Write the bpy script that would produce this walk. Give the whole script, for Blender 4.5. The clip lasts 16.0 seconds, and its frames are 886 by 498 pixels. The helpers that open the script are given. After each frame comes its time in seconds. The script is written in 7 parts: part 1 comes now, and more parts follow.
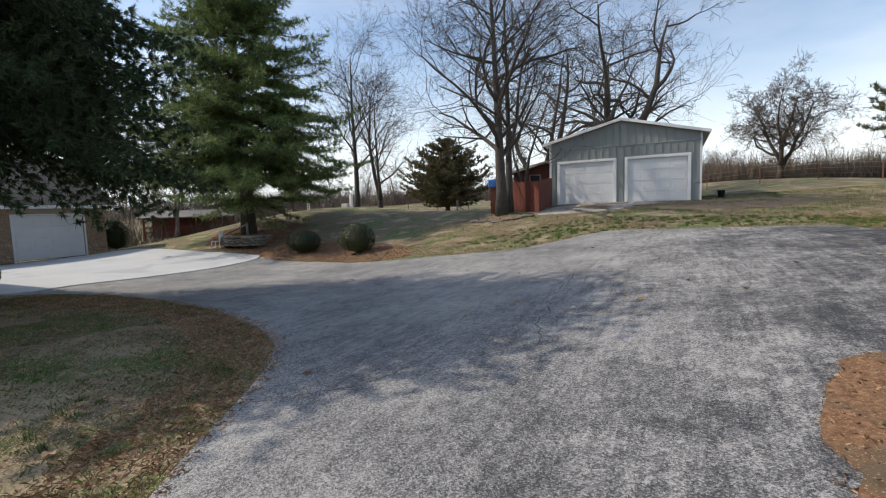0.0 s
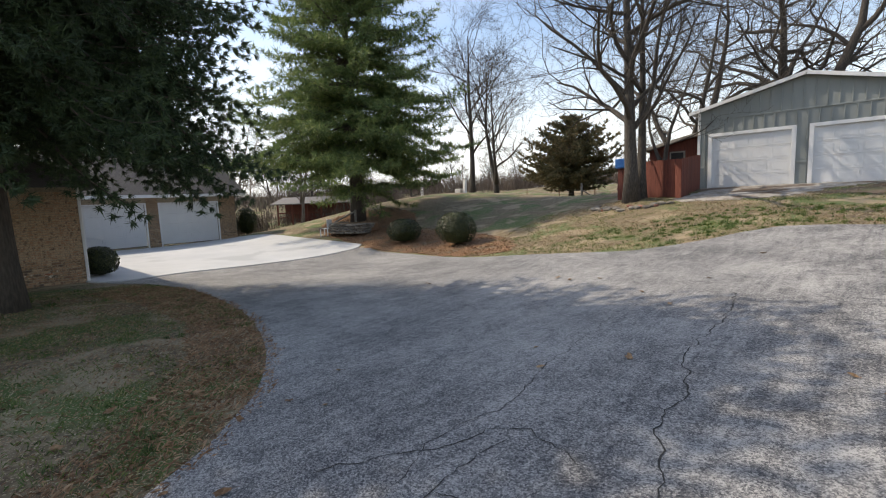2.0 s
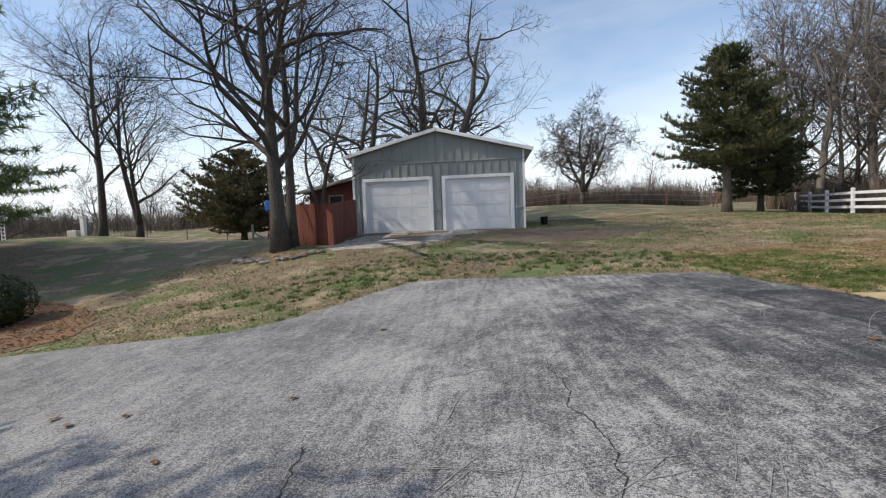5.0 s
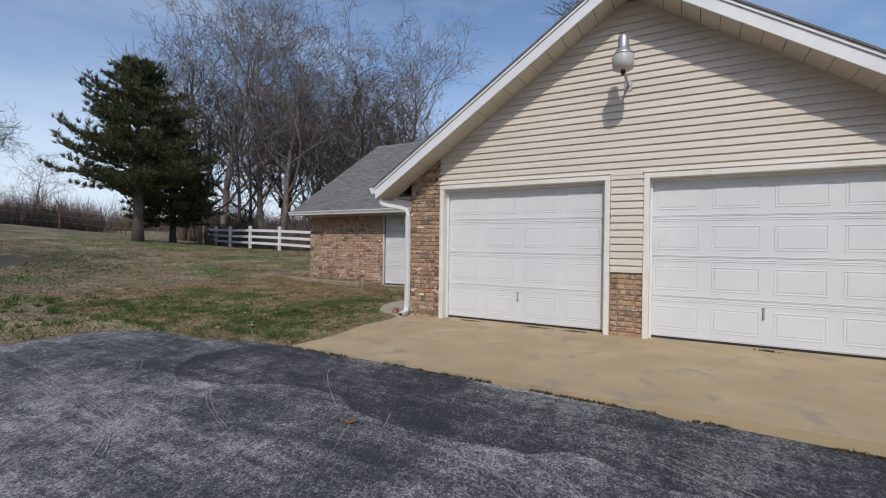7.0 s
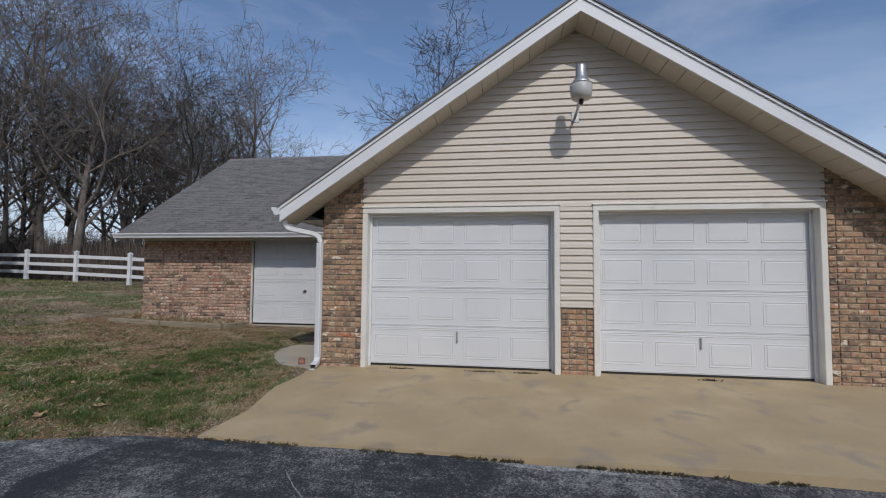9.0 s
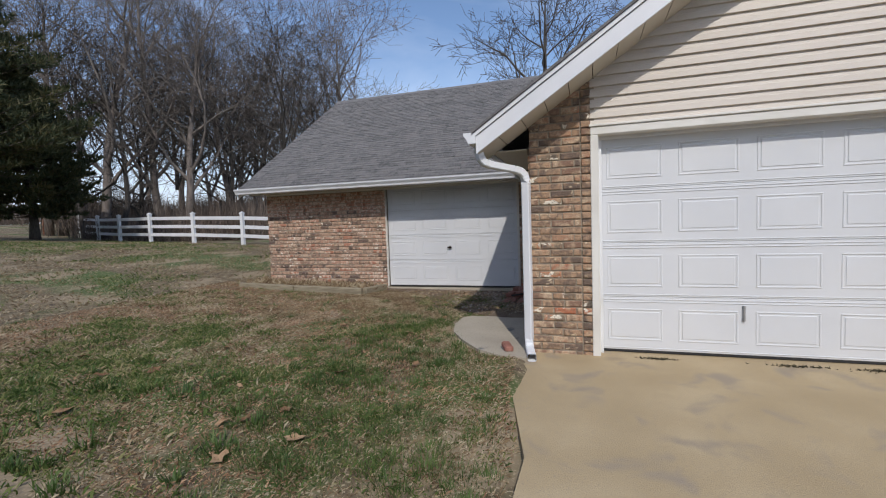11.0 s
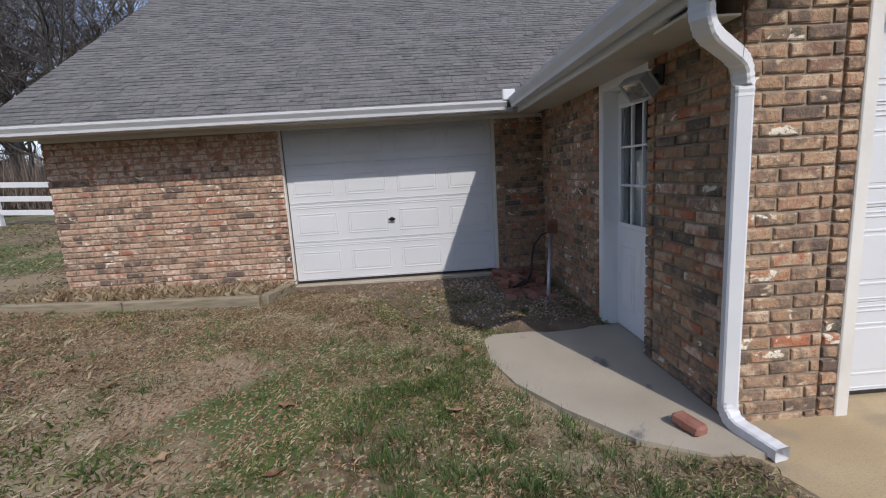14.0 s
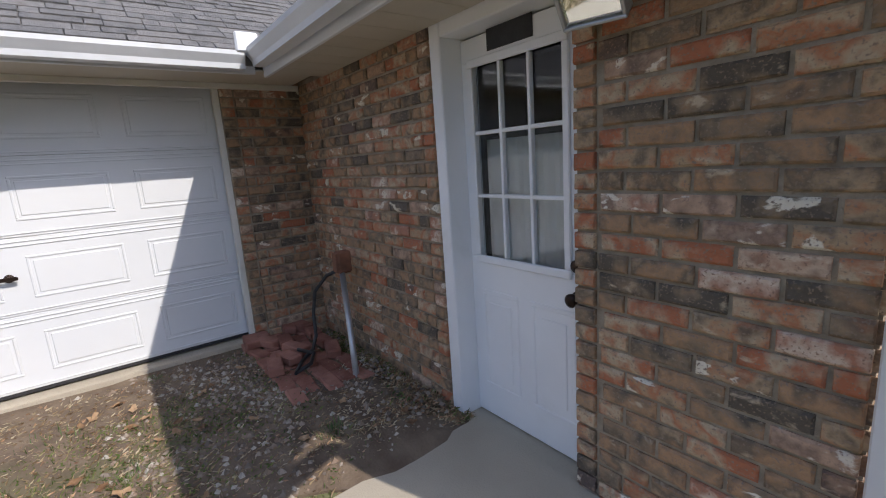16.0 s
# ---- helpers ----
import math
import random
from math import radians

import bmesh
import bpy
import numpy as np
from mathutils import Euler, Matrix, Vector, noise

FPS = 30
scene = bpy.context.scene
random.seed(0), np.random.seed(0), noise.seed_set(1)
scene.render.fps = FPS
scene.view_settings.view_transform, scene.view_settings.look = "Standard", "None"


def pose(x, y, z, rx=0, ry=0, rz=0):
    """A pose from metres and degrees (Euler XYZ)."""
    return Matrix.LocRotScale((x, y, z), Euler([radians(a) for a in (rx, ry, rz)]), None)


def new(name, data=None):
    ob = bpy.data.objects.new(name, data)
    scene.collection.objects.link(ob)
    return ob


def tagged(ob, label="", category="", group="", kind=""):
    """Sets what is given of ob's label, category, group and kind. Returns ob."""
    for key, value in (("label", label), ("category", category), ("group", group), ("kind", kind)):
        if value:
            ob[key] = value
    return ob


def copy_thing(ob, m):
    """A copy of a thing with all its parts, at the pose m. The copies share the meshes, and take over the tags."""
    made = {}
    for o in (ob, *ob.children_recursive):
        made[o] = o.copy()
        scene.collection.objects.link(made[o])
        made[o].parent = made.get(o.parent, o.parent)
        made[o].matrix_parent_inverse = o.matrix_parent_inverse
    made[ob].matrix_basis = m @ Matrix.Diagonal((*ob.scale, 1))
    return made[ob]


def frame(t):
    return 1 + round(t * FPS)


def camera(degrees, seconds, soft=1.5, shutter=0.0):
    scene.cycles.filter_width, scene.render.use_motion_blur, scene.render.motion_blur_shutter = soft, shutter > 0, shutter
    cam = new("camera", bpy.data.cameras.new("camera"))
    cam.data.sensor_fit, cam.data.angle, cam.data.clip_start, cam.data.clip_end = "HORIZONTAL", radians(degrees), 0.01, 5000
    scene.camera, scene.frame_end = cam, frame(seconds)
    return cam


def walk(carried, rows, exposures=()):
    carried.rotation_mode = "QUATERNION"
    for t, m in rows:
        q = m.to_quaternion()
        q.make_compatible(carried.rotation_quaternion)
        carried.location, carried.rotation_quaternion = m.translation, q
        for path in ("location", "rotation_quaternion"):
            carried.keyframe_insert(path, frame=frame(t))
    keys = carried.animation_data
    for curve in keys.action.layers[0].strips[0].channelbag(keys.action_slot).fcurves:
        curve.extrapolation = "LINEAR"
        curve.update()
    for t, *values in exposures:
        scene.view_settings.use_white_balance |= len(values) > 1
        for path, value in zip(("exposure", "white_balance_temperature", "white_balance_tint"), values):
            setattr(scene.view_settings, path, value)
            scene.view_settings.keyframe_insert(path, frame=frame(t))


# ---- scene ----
cam = camera(89.0, 16.0, soft=1.1)
METRES, EYE, TILT, LEAN, TURN = 19.2, 1.5, 0.0, 0.0, 27.2
ROWS = [
    (0.0, 0.0, 0.0, 0.0, -0.16, -5.11, 1.79),
    (0.5, 0.0074, 0.0357, 0.0024, 4.3, -5.49, 2.42),
    (1.0, 0.0172, 0.0707, 0.0037, 9.03, -6.18, 2.39),
    (1.5, 0.0227, 0.1054, 0.0032, 13.19, -6.61, 2.22),
    (2.0, 0.0343, 0.1407, 0.0046, 15.72, -6.58, 2.21),
    (2.5, 0.0473, 0.1766, 0.0065, 16.28, -6.13, 2.16),
    (3.0, 0.0631, 0.2105, 0.0087, 14.87, -5.28, 1.98),
    (5.5, 0.1679, 0.3454, 0.019, -36.79, -3.3, 1.9),
    (6.0, 0.1969, 0.3694, 0.0192, -54.11, -3.19, 1.4),
    (6.5, 0.225, 0.3868, 0.0213, -71.78, -2.16, 0.12),
    (7.0, 0.2439, 0.4058, 0.0233, -87.92, -0.37, -0.74),
    (7.5, 0.2581, 0.4225, 0.0259, -97.87, 3.21, -1.55),
    (8.0, 0.274, 0.4392, 0.0301, -107.88, 6.05, -1.4),
    (8.5, 0.2848, 0.4579, 0.0316, -113.25, 6.09, -0.99),
    (9.0, 0.306, 0.4746, 0.0286, -108.93, 3.12, -0.43),
    (9.5, 0.3332, 0.4948, 0.0273, -101.93, 0.28, 1.2),
    (10.0, 0.3642, 0.5099, 0.029, -98.86, -2.41, 1.83),
    (12.5, 0.512, 0.5689, 0.0323, -104.1, -7.86, 2.79),
    (13.0, 0.5387, 0.5771, 0.0327, -108.54, -8.62, 3.07),
    (13.5, 0.5651, 0.5767, 0.0322, -114.11, -9.5, 3.11),
    (14.0, 0.5903, 0.5744, 0.0344, -120.08, -9.54, 3.4),
    (14.5, 0.6156, 0.5695, 0.0355, -126.7, -9.28, 3.85),
    (15.0, 0.6399, 0.5584, 0.0356, -135.14, -9.48, 4.13),
    (15.5, 0.6634, 0.5426, 0.0357, -144.28, -10.31, 4.31),
    (16.0, 0.6793, 0.521, 0.0346, -154.59, -11.17, 3.85),
]
walk(cam, [(t, pose(0, 0, EYE, TILT, LEAN, TURN) @ pose(METRES * x, METRES * y, METRES * z, 90 + pitch, roll, yaw)) for t, x, y, z, yaw, pitch, roll in ROWS],
     [(0.0, 0.52, 7650, 11), (1.5, 0.8, 8050, 12), (3.0, 0.8, 8100, 12), (5.5, 0.33, 7150, 11), (6.5, -0.02, 6800, 12), (7.5, -0.08, 6550, 12), (8.5, -0.42, 6250, 12), (9.0, -0.32, 6450, 12), (10.0, -0.1, 6550, 12), (12.5, 0.1, 6500, 13), (14.0, 0.22, 6500, 14), (15.0, 0.42, 6550, 14), (15.5, 0.5, 6600, 14), (16.0, 0.9, 6650, 14)])

from mathutils import geometry

# ---- light ----
SUN_EL, SUN_AZ = radians(41.5), radians(249.6)
SUN_DIR = Vector((0.51, 0.19, -0.487)).normalized()
sun = new("sun", bpy.data.lights.new("sun", "SUN"))
sun.data.energy, sun.data.angle, sun.data.color = 2.35, radians(0.53), (1.0, 0.965, 0.91)
sun.matrix_world = Matrix.Translation((-40, -15, 40)) @ SUN_DIR.to_track_quat("-Z", "Y").to_matrix().to_4x4()

world = bpy.data.worlds.new("sky")
scene.world = world
world.use_nodes = True
wn, wl = world.node_tree.nodes, world.node_tree.links
wn.clear()
sky = wn.new("ShaderNodeTexSky")
sky.sky_type, sky.sun_disc, sky.sun_elevation, sky.sun_rotation = "NISHITA", False, SUN_EL, SUN_AZ
sky.air_density, sky.dust_density, sky.ozone_density = 1.0, 0.9, 3.6
w_co = wn.new("ShaderNodeTexCoord")
w_map = wn.new("ShaderNodeMapping")
w_map.inputs["Scale"].default_value = (1.0, 1.6, 4.5)
w_map.inputs["Rotation"].default_value = (0.15, 0.1, 0.6)
w_noise = wn.new("ShaderNodeTexNoise")
w_noise.inputs["Scale"].default_value, w_noise.inputs["Detail"].default_value = 1.5, 7
w_noise.inputs["Roughness"].default_value, w_noise.inputs["Distortion"].default_value = 0.55, 0.4
w_ramp = wn.new("ShaderNodeMapRange")
w_ramp.inputs[1].default_value, w_ramp.inputs[2].default_value = 0.42, 0.75
w_ramp.inputs[3].default_value, w_ramp.inputs[4].default_value = 0.0, 0.17
w_mix = wn.new("ShaderNodeMix")
w_mix.data_type = "RGBA"
w_mix.inputs["B"].default_value = (8.5, 8.8, 9.2, 1)
w_bg = wn.new("ShaderNodeBackground")
w_bg.inputs["Strength"].default_value = 0.15
# pale haze towards the horizon
w_axes = wn.new("ShaderNodeSeparateXYZ")
w_low = wn.new("ShaderNodeMapRange")
w_low.interpolation_type = "SMOOTHSTEP"
w_low.inputs[1].default_value, w_low.inputs[2].default_value = 0.36, -0.02
w_low.inputs[3].default_value, w_low.inputs[4].default_value = 0.0, 0.85
w_haze = wn.new("ShaderNodeMix")
w_haze.data_type = "RGBA"
w_haze.inputs["B"].default_value = (4.7, 5.5, 6.7, 1)
w_out = wn.new("ShaderNodeOutputWorld")
for a, b in ((w_co.outputs["Generated"], w_map.inputs["Vector"]), (w_map.outputs[0], w_noise.inputs["Vector"]),
             (w_noise.outputs["Fac"], w_ramp.inputs[0]), (w_ramp.outputs[0], w_mix.inputs["Factor"]),
             (w_co.outputs["Generated"], w_axes.inputs[0]), (w_axes.outputs[2], w_low.inputs[0]), (w_low.outputs[0], w_haze.inputs["Factor"]),
             (sky.outputs[0], w_haze.inputs["A"]), (w_haze.outputs["Result"], w_mix.inputs["A"]), (w_mix.outputs["Result"], w_bg.inputs[0]), (w_bg.outputs[0], w_out.inputs[0])):
    wl.new(a, b)


# ---- materials ----
def surface(name, stops, scale=3.0, rough=0.8, metal=0.0, bump=0.3, bump_scale=60.0, second=None, second_scale=0.6,
            second_range=(0.45, 0.65), vary=0.0, by="object", speck=None, speck_scale=150.0, speck_range=(0.62, 0.7),
            stretch=(1, 1, 1), spec=0.5, third=None, third_scale=1.0, third_range=(0.6, 0.7), third_stretch=(1, 1, 1), coords="world", through_light=0.0):
    """A procedural surface: a ramp over fine noise, a second and third colour in patches, specks, relief and a value that varies by piece."""
    m = bpy.data.materials.new(name)
    m.use_nodes = True
    n, l = m.node_tree.nodes, m.node_tree.links
    b = n["Principled BSDF"]
    b.inputs["Roughness"].default_value, b.inputs["Metallic"].default_value = rough, metal
    b.inputs["Specular IOR Level"].default_value = spec
    if coords == "world":
        pos = n.new("ShaderNodeNewGeometry").outputs["Position"]
    else:
        pos = n.new("ShaderNodeTexCoord").outputs["Object"]

    def noise_at(sc, st=(1, 1, 1), detail=4, dist=0.0):
        t = n.new("ShaderNodeTexNoise")
        t.inputs["Scale"].default_value, t.inputs["Detail"].default_value = sc, detail
        t.inputs["Distortion"].default_value = dist
        if st != (1, 1, 1):
            mp = n.new("ShaderNodeMapping")
            mp.inputs["Scale"].default_value = st
            l.new(pos, mp.inputs["Vector"])
            l.new(mp.outputs[0], t.inputs["Vector"])
        else:
            l.new(pos, t.inputs["Vector"])
        return t.outputs["Fac"]

    def limits(sock, lo, hi):
        r = n.new("ShaderNodeMapRange")
        r.interpolation_type = "SMOOTHSTEP"
        r.inputs[1].default_value, r.inputs[2].default_value = lo, hi
        l.new(sock, r.inputs[0])
        return r.outputs[0]

    def mixed(fac, a, colour):
        x = n.new("ShaderNodeMix")
        x.data_type = "RGBA"
        l.new(fac, x.inputs["Factor"])
        l.new(a, x.inputs["A"])
        if not isinstance(colour, tuple):
            l.new(colour, x.inputs["B"])
        else:
            x.inputs["B"].default_value = (*colour, 1)
        return x.outputs["Result"]

    fine = noise_at(scale, stretch, 6)
    ramp = n.new("ShaderNodeValToRGB")
    el = ramp.color_ramp.elements
    while len(el) < len(stops):
        el.new(0.5)
    for e, (p, c) in zip(el, stops):
        e.position, e.color = p, (*c, 1)
    l.new(fine, ramp.inputs[0])
    col = ramp.outputs[0]
    if vary:
        rnd = n.new("ShaderNodeObjectInfo").outputs["Random"] if by == "object" else n.new("ShaderNodeNewGeometry").outputs["Random Per Island"]
        add = n.new("ShaderNodeMath")
        add.operation = "MULTIPLY_ADD"
        l.new(rnd, add.inputs[0])
        add.inputs[1].default_value = vary
        sub = n.new("ShaderNodeMath")
        sub.operation = "MULTIPLY_ADD"
        l.new(fine, sub.inputs[0])
        sub.inputs[1].default_value, sub.inputs[2].default_value = 1.0, -vary / 2
        l.new(sub.outputs[0], add.inputs[2])
        l.new(add.outputs[0], ramp.inputs[0])
    if second:
        col = mixed(limits(noise_at(second_scale, (1, 1, 1), 5, 0.5), *second_range), col, second)
    if third:
        col = mixed(limits(noise_at(third_scale, third_stretch, 5, 0.3), *third_range), col, third)
    if speck:
        col = mixed(limits(noise_at(speck_scale, (1, 1, 1), 1), *speck_range), col, speck)
    l.new(col, b.inputs["Base Color"])
    if bump:
        bp = n.new("ShaderNodeBump")
        bp.inputs["Strength"].default_value, bp.inputs["Distance"].default_value = bump, 0.01
        l.new(noise_at(bump_scale, stretch, 5), bp.inputs["Height"])
        l.new(bp.outputs[0], b.inputs["Normal"])
    if through_light:
        b.inputs["Transmission Weight"].default_value = 0
        tr = n.new("ShaderNodeBsdfTranslucent")
        l.new(col, tr.inputs["Color"])
        ms = n.new("ShaderNodeMixShader")
        ms.inputs[0].default_value = through_light
        l.new(b.outputs[0], ms.inputs[1])
        l.new(tr.outputs[0], ms.inputs[2])
        l.new(ms.outputs[0], n["Material Output"].inputs[0])
    return m


def asphalt(name, offset, ramp_stops):
    """Worn asphalt: pale aggregate that shows through the dark binder where the wheels rub, in speckled patches and streaks."""
    m = bpy.data.materials.new(name)
    m.use_nodes = True
    n, l = m.node_tree.nodes, m.node_tree.links
    b = n["Principled BSDF"]
    b.inputs["Roughness"].default_value, b.inputs["Specular IOR Level"].default_value = 0.88, 0.35
    pos = n.new("ShaderNodeNewGeometry").outputs["Position"]
    total = None

    def plus(a, sock):
        if a is None:
            return sock
        q = n.new("ShaderNodeMath")
        l.new(a, q.inputs[0])
        l.new(sock, q.inputs[1])
        return q.outputs[0]

    def weighed(sock, weight, shift=0.0):
        q = n.new("ShaderNodeMath")
        q.operation = "MULTIPLY_ADD"
        l.new(sock, q.inputs[0])
        q.inputs[1].default_value, q.inputs[2].default_value = weight, shift - weight / 2
        return q.outputs[0]

    for scale, detail, rough, weight, stretch, turn in ((0.33, 3, 0.5, 0.45, (1, 1, 1), 0), (1.3, 10, 0.74, 0.55, (1, 1, 1), 0.3), (7, 6, 0.7, 0.35, (1, 1, 1), 0), (2.2, 8, 0.75, 0.3, (3.6, 0.4, 1), -0.8), (3.0, 7, 0.72, 0.3, (3.4, 0.35, 1), 0.45)):
        mp = n.new("ShaderNodeMapping")
        mp.inputs["Scale"].default_value, mp.inputs["Rotation"].default_value = stretch, (0, 0, turn)
        t = n.new("ShaderNodeTexNoise")
        t.inputs["Scale"].default_value, t.inputs["Detail"].default_value, t.inputs["Roughness"].default_value = scale, detail, rough
        l.new(pos, mp.inputs["Vector"])
        l.new(mp.outputs[0], t.inputs["Vector"])
        total = plus(total, weighed(t.outputs["Fac"], weight, 0.5 + offset if total is None else 0.0))
    # blotches stand out more on the younger coat than on the old, evenly worn one
    place = n.new("ShaderNodeSeparateXYZ")
    l.new(pos, place.inputs[0])
    force = n.new("ShaderNodeMapRange")
    force.inputs[1].default_value, force.inputs[2].default_value = -2.5, 1.5
    force.inputs[3].default_value, force.inputs[4].default_value = 0.55, 1.2
    l.new(place.outputs[0], force.inputs[0])
    centred = n.new("ShaderNodeMath")
    l.new(total, centred.inputs[0])
    centred.inputs[1].default_value = -0.5 - offset
    scaled = n.new("ShaderNodeMath")
    scaled.operation = "MULTIPLY_ADD"
    l.new(centred.outputs[0], scaled.inputs[0])
    l.new(force.outputs[0], scaled.inputs[1])
    scaled.inputs[2].default_value = 0.5 + offset
    total = scaled.outputs[0]
    # single stones of the aggregate
    for scale, weight in ((75, 0.2), (160, 0.16)):
        cell = n.new("ShaderNodeTexVoronoi")
        cell.inputs["Scale"].default_value = scale
        l.new(pos, cell.inputs["Vector"])
        pick = n.new("ShaderNodeSeparateColor")
        l.new(cell.outputs["Color"], pick.inputs[0])
        total = plus(total, weighed(pick.outputs[0], weight))
    # the younger coat toward the garage is less worn
    axes = n.new("ShaderNodeSeparateXYZ")
    l.new(pos, axes.inputs[0])
    near = n.new("ShaderNodeMapRange")
    near.inputs[1].default_value, near.inputs[2].default_value = 6.0, 1.0
    near.inputs[3].default_value, near.inputs[4].default_value = 0.0, 2.3
    l.new(axes.outputs[1], near.inputs[0])
    coat = n.new("ShaderNodeMapRange")
    coat.inputs[1].default_value, coat.inputs[2].default_value = -0.8, 3.4
    coat.inputs[3].default_value, coat.inputs[4].default_value = 0.025, -0.075
    l.new(plus(axes.outputs[0], near.outputs[0]), coat.inputs[0])
    total = plus(total, coat.outputs[0])
    ramp = n.new("ShaderNodeValToRGB")
    el = ramp.color_ramp.elements
    while len(el) < len(ramp_stops):
        el.new(0.5)
    for e, (p, c) in zip(el, ramp_stops):
        e.position, e.color = p, (*c, 1)
    l.new(total, ramp.inputs[0])
    l.new(ramp.outputs[0], b.inputs["Base Color"])
    bump = n.new("ShaderNodeTexNoise")
    bump.inputs["Scale"].default_value, bump.inputs["Detail"].default_value = 110, 4
    l.new(pos, bump.inputs["Vector"])
    bp = n.new("ShaderNodeBump")
    bp.inputs["Strength"].default_value, bp.inputs["Distance"].default_value = 1.0, 0.012
    l.new(bump.outputs["Fac"], bp.inputs["Height"])
    l.new(bp.outputs[0], b.inputs["Normal"])
    return m


ASPHALT = asphalt("asphalt", 0.075, [(0.36, (0.035, 0.038, 0.045)), (0.48, (0.085, 0.088, 0.095)), (0.58, (0.2, 0.2, 0.2)), (0.72, (0.44, 0.435, 0.42))])
SEAL = asphalt("sealed_asphalt", -0.01, [(0.4, (0.03, 0.033, 0.039)), (0.5, (0.075, 0.077, 0.083)), (0.58, (0.16, 0.16, 0.158)), (0.7, (0.3, 0.3, 0.29))])
CRACK = surface("crack", [(0.3, (0.02, 0.02, 0.02)), (0.7, (0.05, 0.05, 0.048))], 20, 0.95)
SCUFF = surface("scuff", [(0.3, (0.15, 0.15, 0.15)), (0.7, (0.36, 0.355, 0.34))], 30, 0.9, bump=0.6, bump_scale=120)
LAWN = surface("lawn_soil", [(0.25, (0.045, 0.032, 0.02)), (0.42, (0.115, 0.08, 0.046)), (0.58, (0.19, 0.15, 0.085)), (0.8, (0.33, 0.27, 0.175))], 9, 0.95, bump=1.0, bump_scale=45,
               second=(0.075, 0.115, 0.028), second_scale=0.45, second_range=(0.47, 0.6), third=(0.3, 0.235, 0.15), third_scale=0.8, third_range=(0.52, 0.64), speck=(0.38, 0.31, 0.2), speck_scale=40, speck_range=(0.58, 0.68))
STRAW = surface("pine_straw", [(0.3, (0.12, 0.058, 0.028)), (0.5, (0.2, 0.1, 0.05)), (0.75, (0.31, 0.185, 0.095))], 25, 0.95, bump=1.0, bump_scale=90,
                second=(0.12, 0.085, 0.05), second_scale=1.1, second_range=(0.5, 0.65), speck=(0.4, 0.28, 0.17), speck_scale=70, speck_range=(0.62, 0.72))
GRAVEL = surface("gravel", [(0.3, (0.19, 0.16, 0.13)), (0.5, (0.34, 0.31, 0.27)), (0.7, (0.47, 0.45, 0.42))], 5, 0.95, bump=1.0, bump_scale=60,
                 second=(0.13, 0.09, 0.06), second_scale=0.7, second_range=(0.48, 0.6))
MUD = surface("bare_soil", [(0.3, (0.1, 0.068, 0.045)), (0.7, (0.19, 0.14, 0.095))], 6, 0.95, bump=1.0, bump_scale=50, second=(0.13, 0.12, 0.06), second_scale=0.8, second_range=(0.55, 0.65))
SLAB = surface("tan_concrete", [(0.25, (0.39, 0.295, 0.165)), (0.55, (0.45, 0.345, 0.2)), (0.8, (0.52, 0.41, 0.25))], 1.6, 0.85, bump=0.35, bump_scale=140,
               second=(0.33, 0.27, 0.195), second_scale=2.6, second_range=(0.52, 0.72), third=(0.27, 0.215, 0.15), third_scale=1.3, third_range=(0.64, 0.8), speck=(0.31, 0.255, 0.18), speck_scale=190, speck_range=(0.6, 0.7))
WALK = surface("walk_concrete", [(0.25, (0.35, 0.3, 0.23)), (0.75, (0.49, 0.435, 0.34))], 1.5, 0.85, bump=0.35, bump_scale=120, third=(0.16, 0.155, 0.15), third_scale=2.4, third_range=(0.63, 0.69), speck=(0.28, 0.25, 0.2), speck_scale=220, speck_range=(0.62, 0.7))
PALE = surface("pale_concrete", [(0.25, (0.44, 0.46, 0.475)), (0.75, (0.53, 0.545, 0.55))], 0.8, 0.85, bump=0.2, bump_scale=140, second=(0.4, 0.42, 0.43), second_scale=0.4, second_range=(0.55, 0.7))
MORTAR = surface("mortar", [(0.3, (0.25, 0.205, 0.15)), (0.7, (0.4, 0.34, 0.26))], 14, 0.95, bump=0.6, bump_scale=160)
BRICK_TONES = [(0.1, (0.14, 0.1, 0.076)), (0.2, (0.31, 0.205, 0.13)), (0.32, (0.43, 0.275, 0.168)), (0.42, (0.18, 0.122, 0.086)), (0.54, (0.47, 0.32, 0.2)), (0.64, (0.38, 0.205, 0.122)), (0.76, (0.55, 0.405, 0.27)), (0.9, (0.25, 0.148, 0.098))]
RED_TONES = [(0.1, (0.14, 0.1, 0.08)), (0.2, (0.35, 0.225, 0.155)), (0.34, (0.52, 0.345, 0.235)), (0.46, (0.25, 0.165, 0.12)), (0.58, (0.57, 0.42, 0.3)), (0.7, (0.43, 0.22, 0.145)), (0.82, (0.66, 0.53, 0.41)), (0.92, (0.44, 0.2, 0.125))]
# pier brick shifted to its redder look in the shade; also colours flaked bricks
MIXED_TONES = [(0.08, (0.11, 0.09, 0.068)), (0.18, (0.24, 0.175, 0.115)), (0.32, (0.42, 0.25, 0.14)), (0.44, (0.17, 0.13, 0.09)), (0.54, (0.44, 0.31, 0.19)), (0.64, (0.44, 0.18, 0.09)), (0.76, (0.5, 0.39, 0.26)), (0.9, (0.42, 0.15, 0.075))]


def brick_surface(name, tones, stain, flake, flake_range):
    return surface(name, tones, 9, 0.9, bump=1.0, bump_scale=55, vary=0.88, second=stain, second_scale=9, second_range=(0.56, 0.76), third=flake, third_scale=12, third_range=flake_range, third_stretch=(1, 1, 1.7), speck=tuple(1.9 * c for c in stain), speck_scale=110, speck_range=(0.55, 0.75))


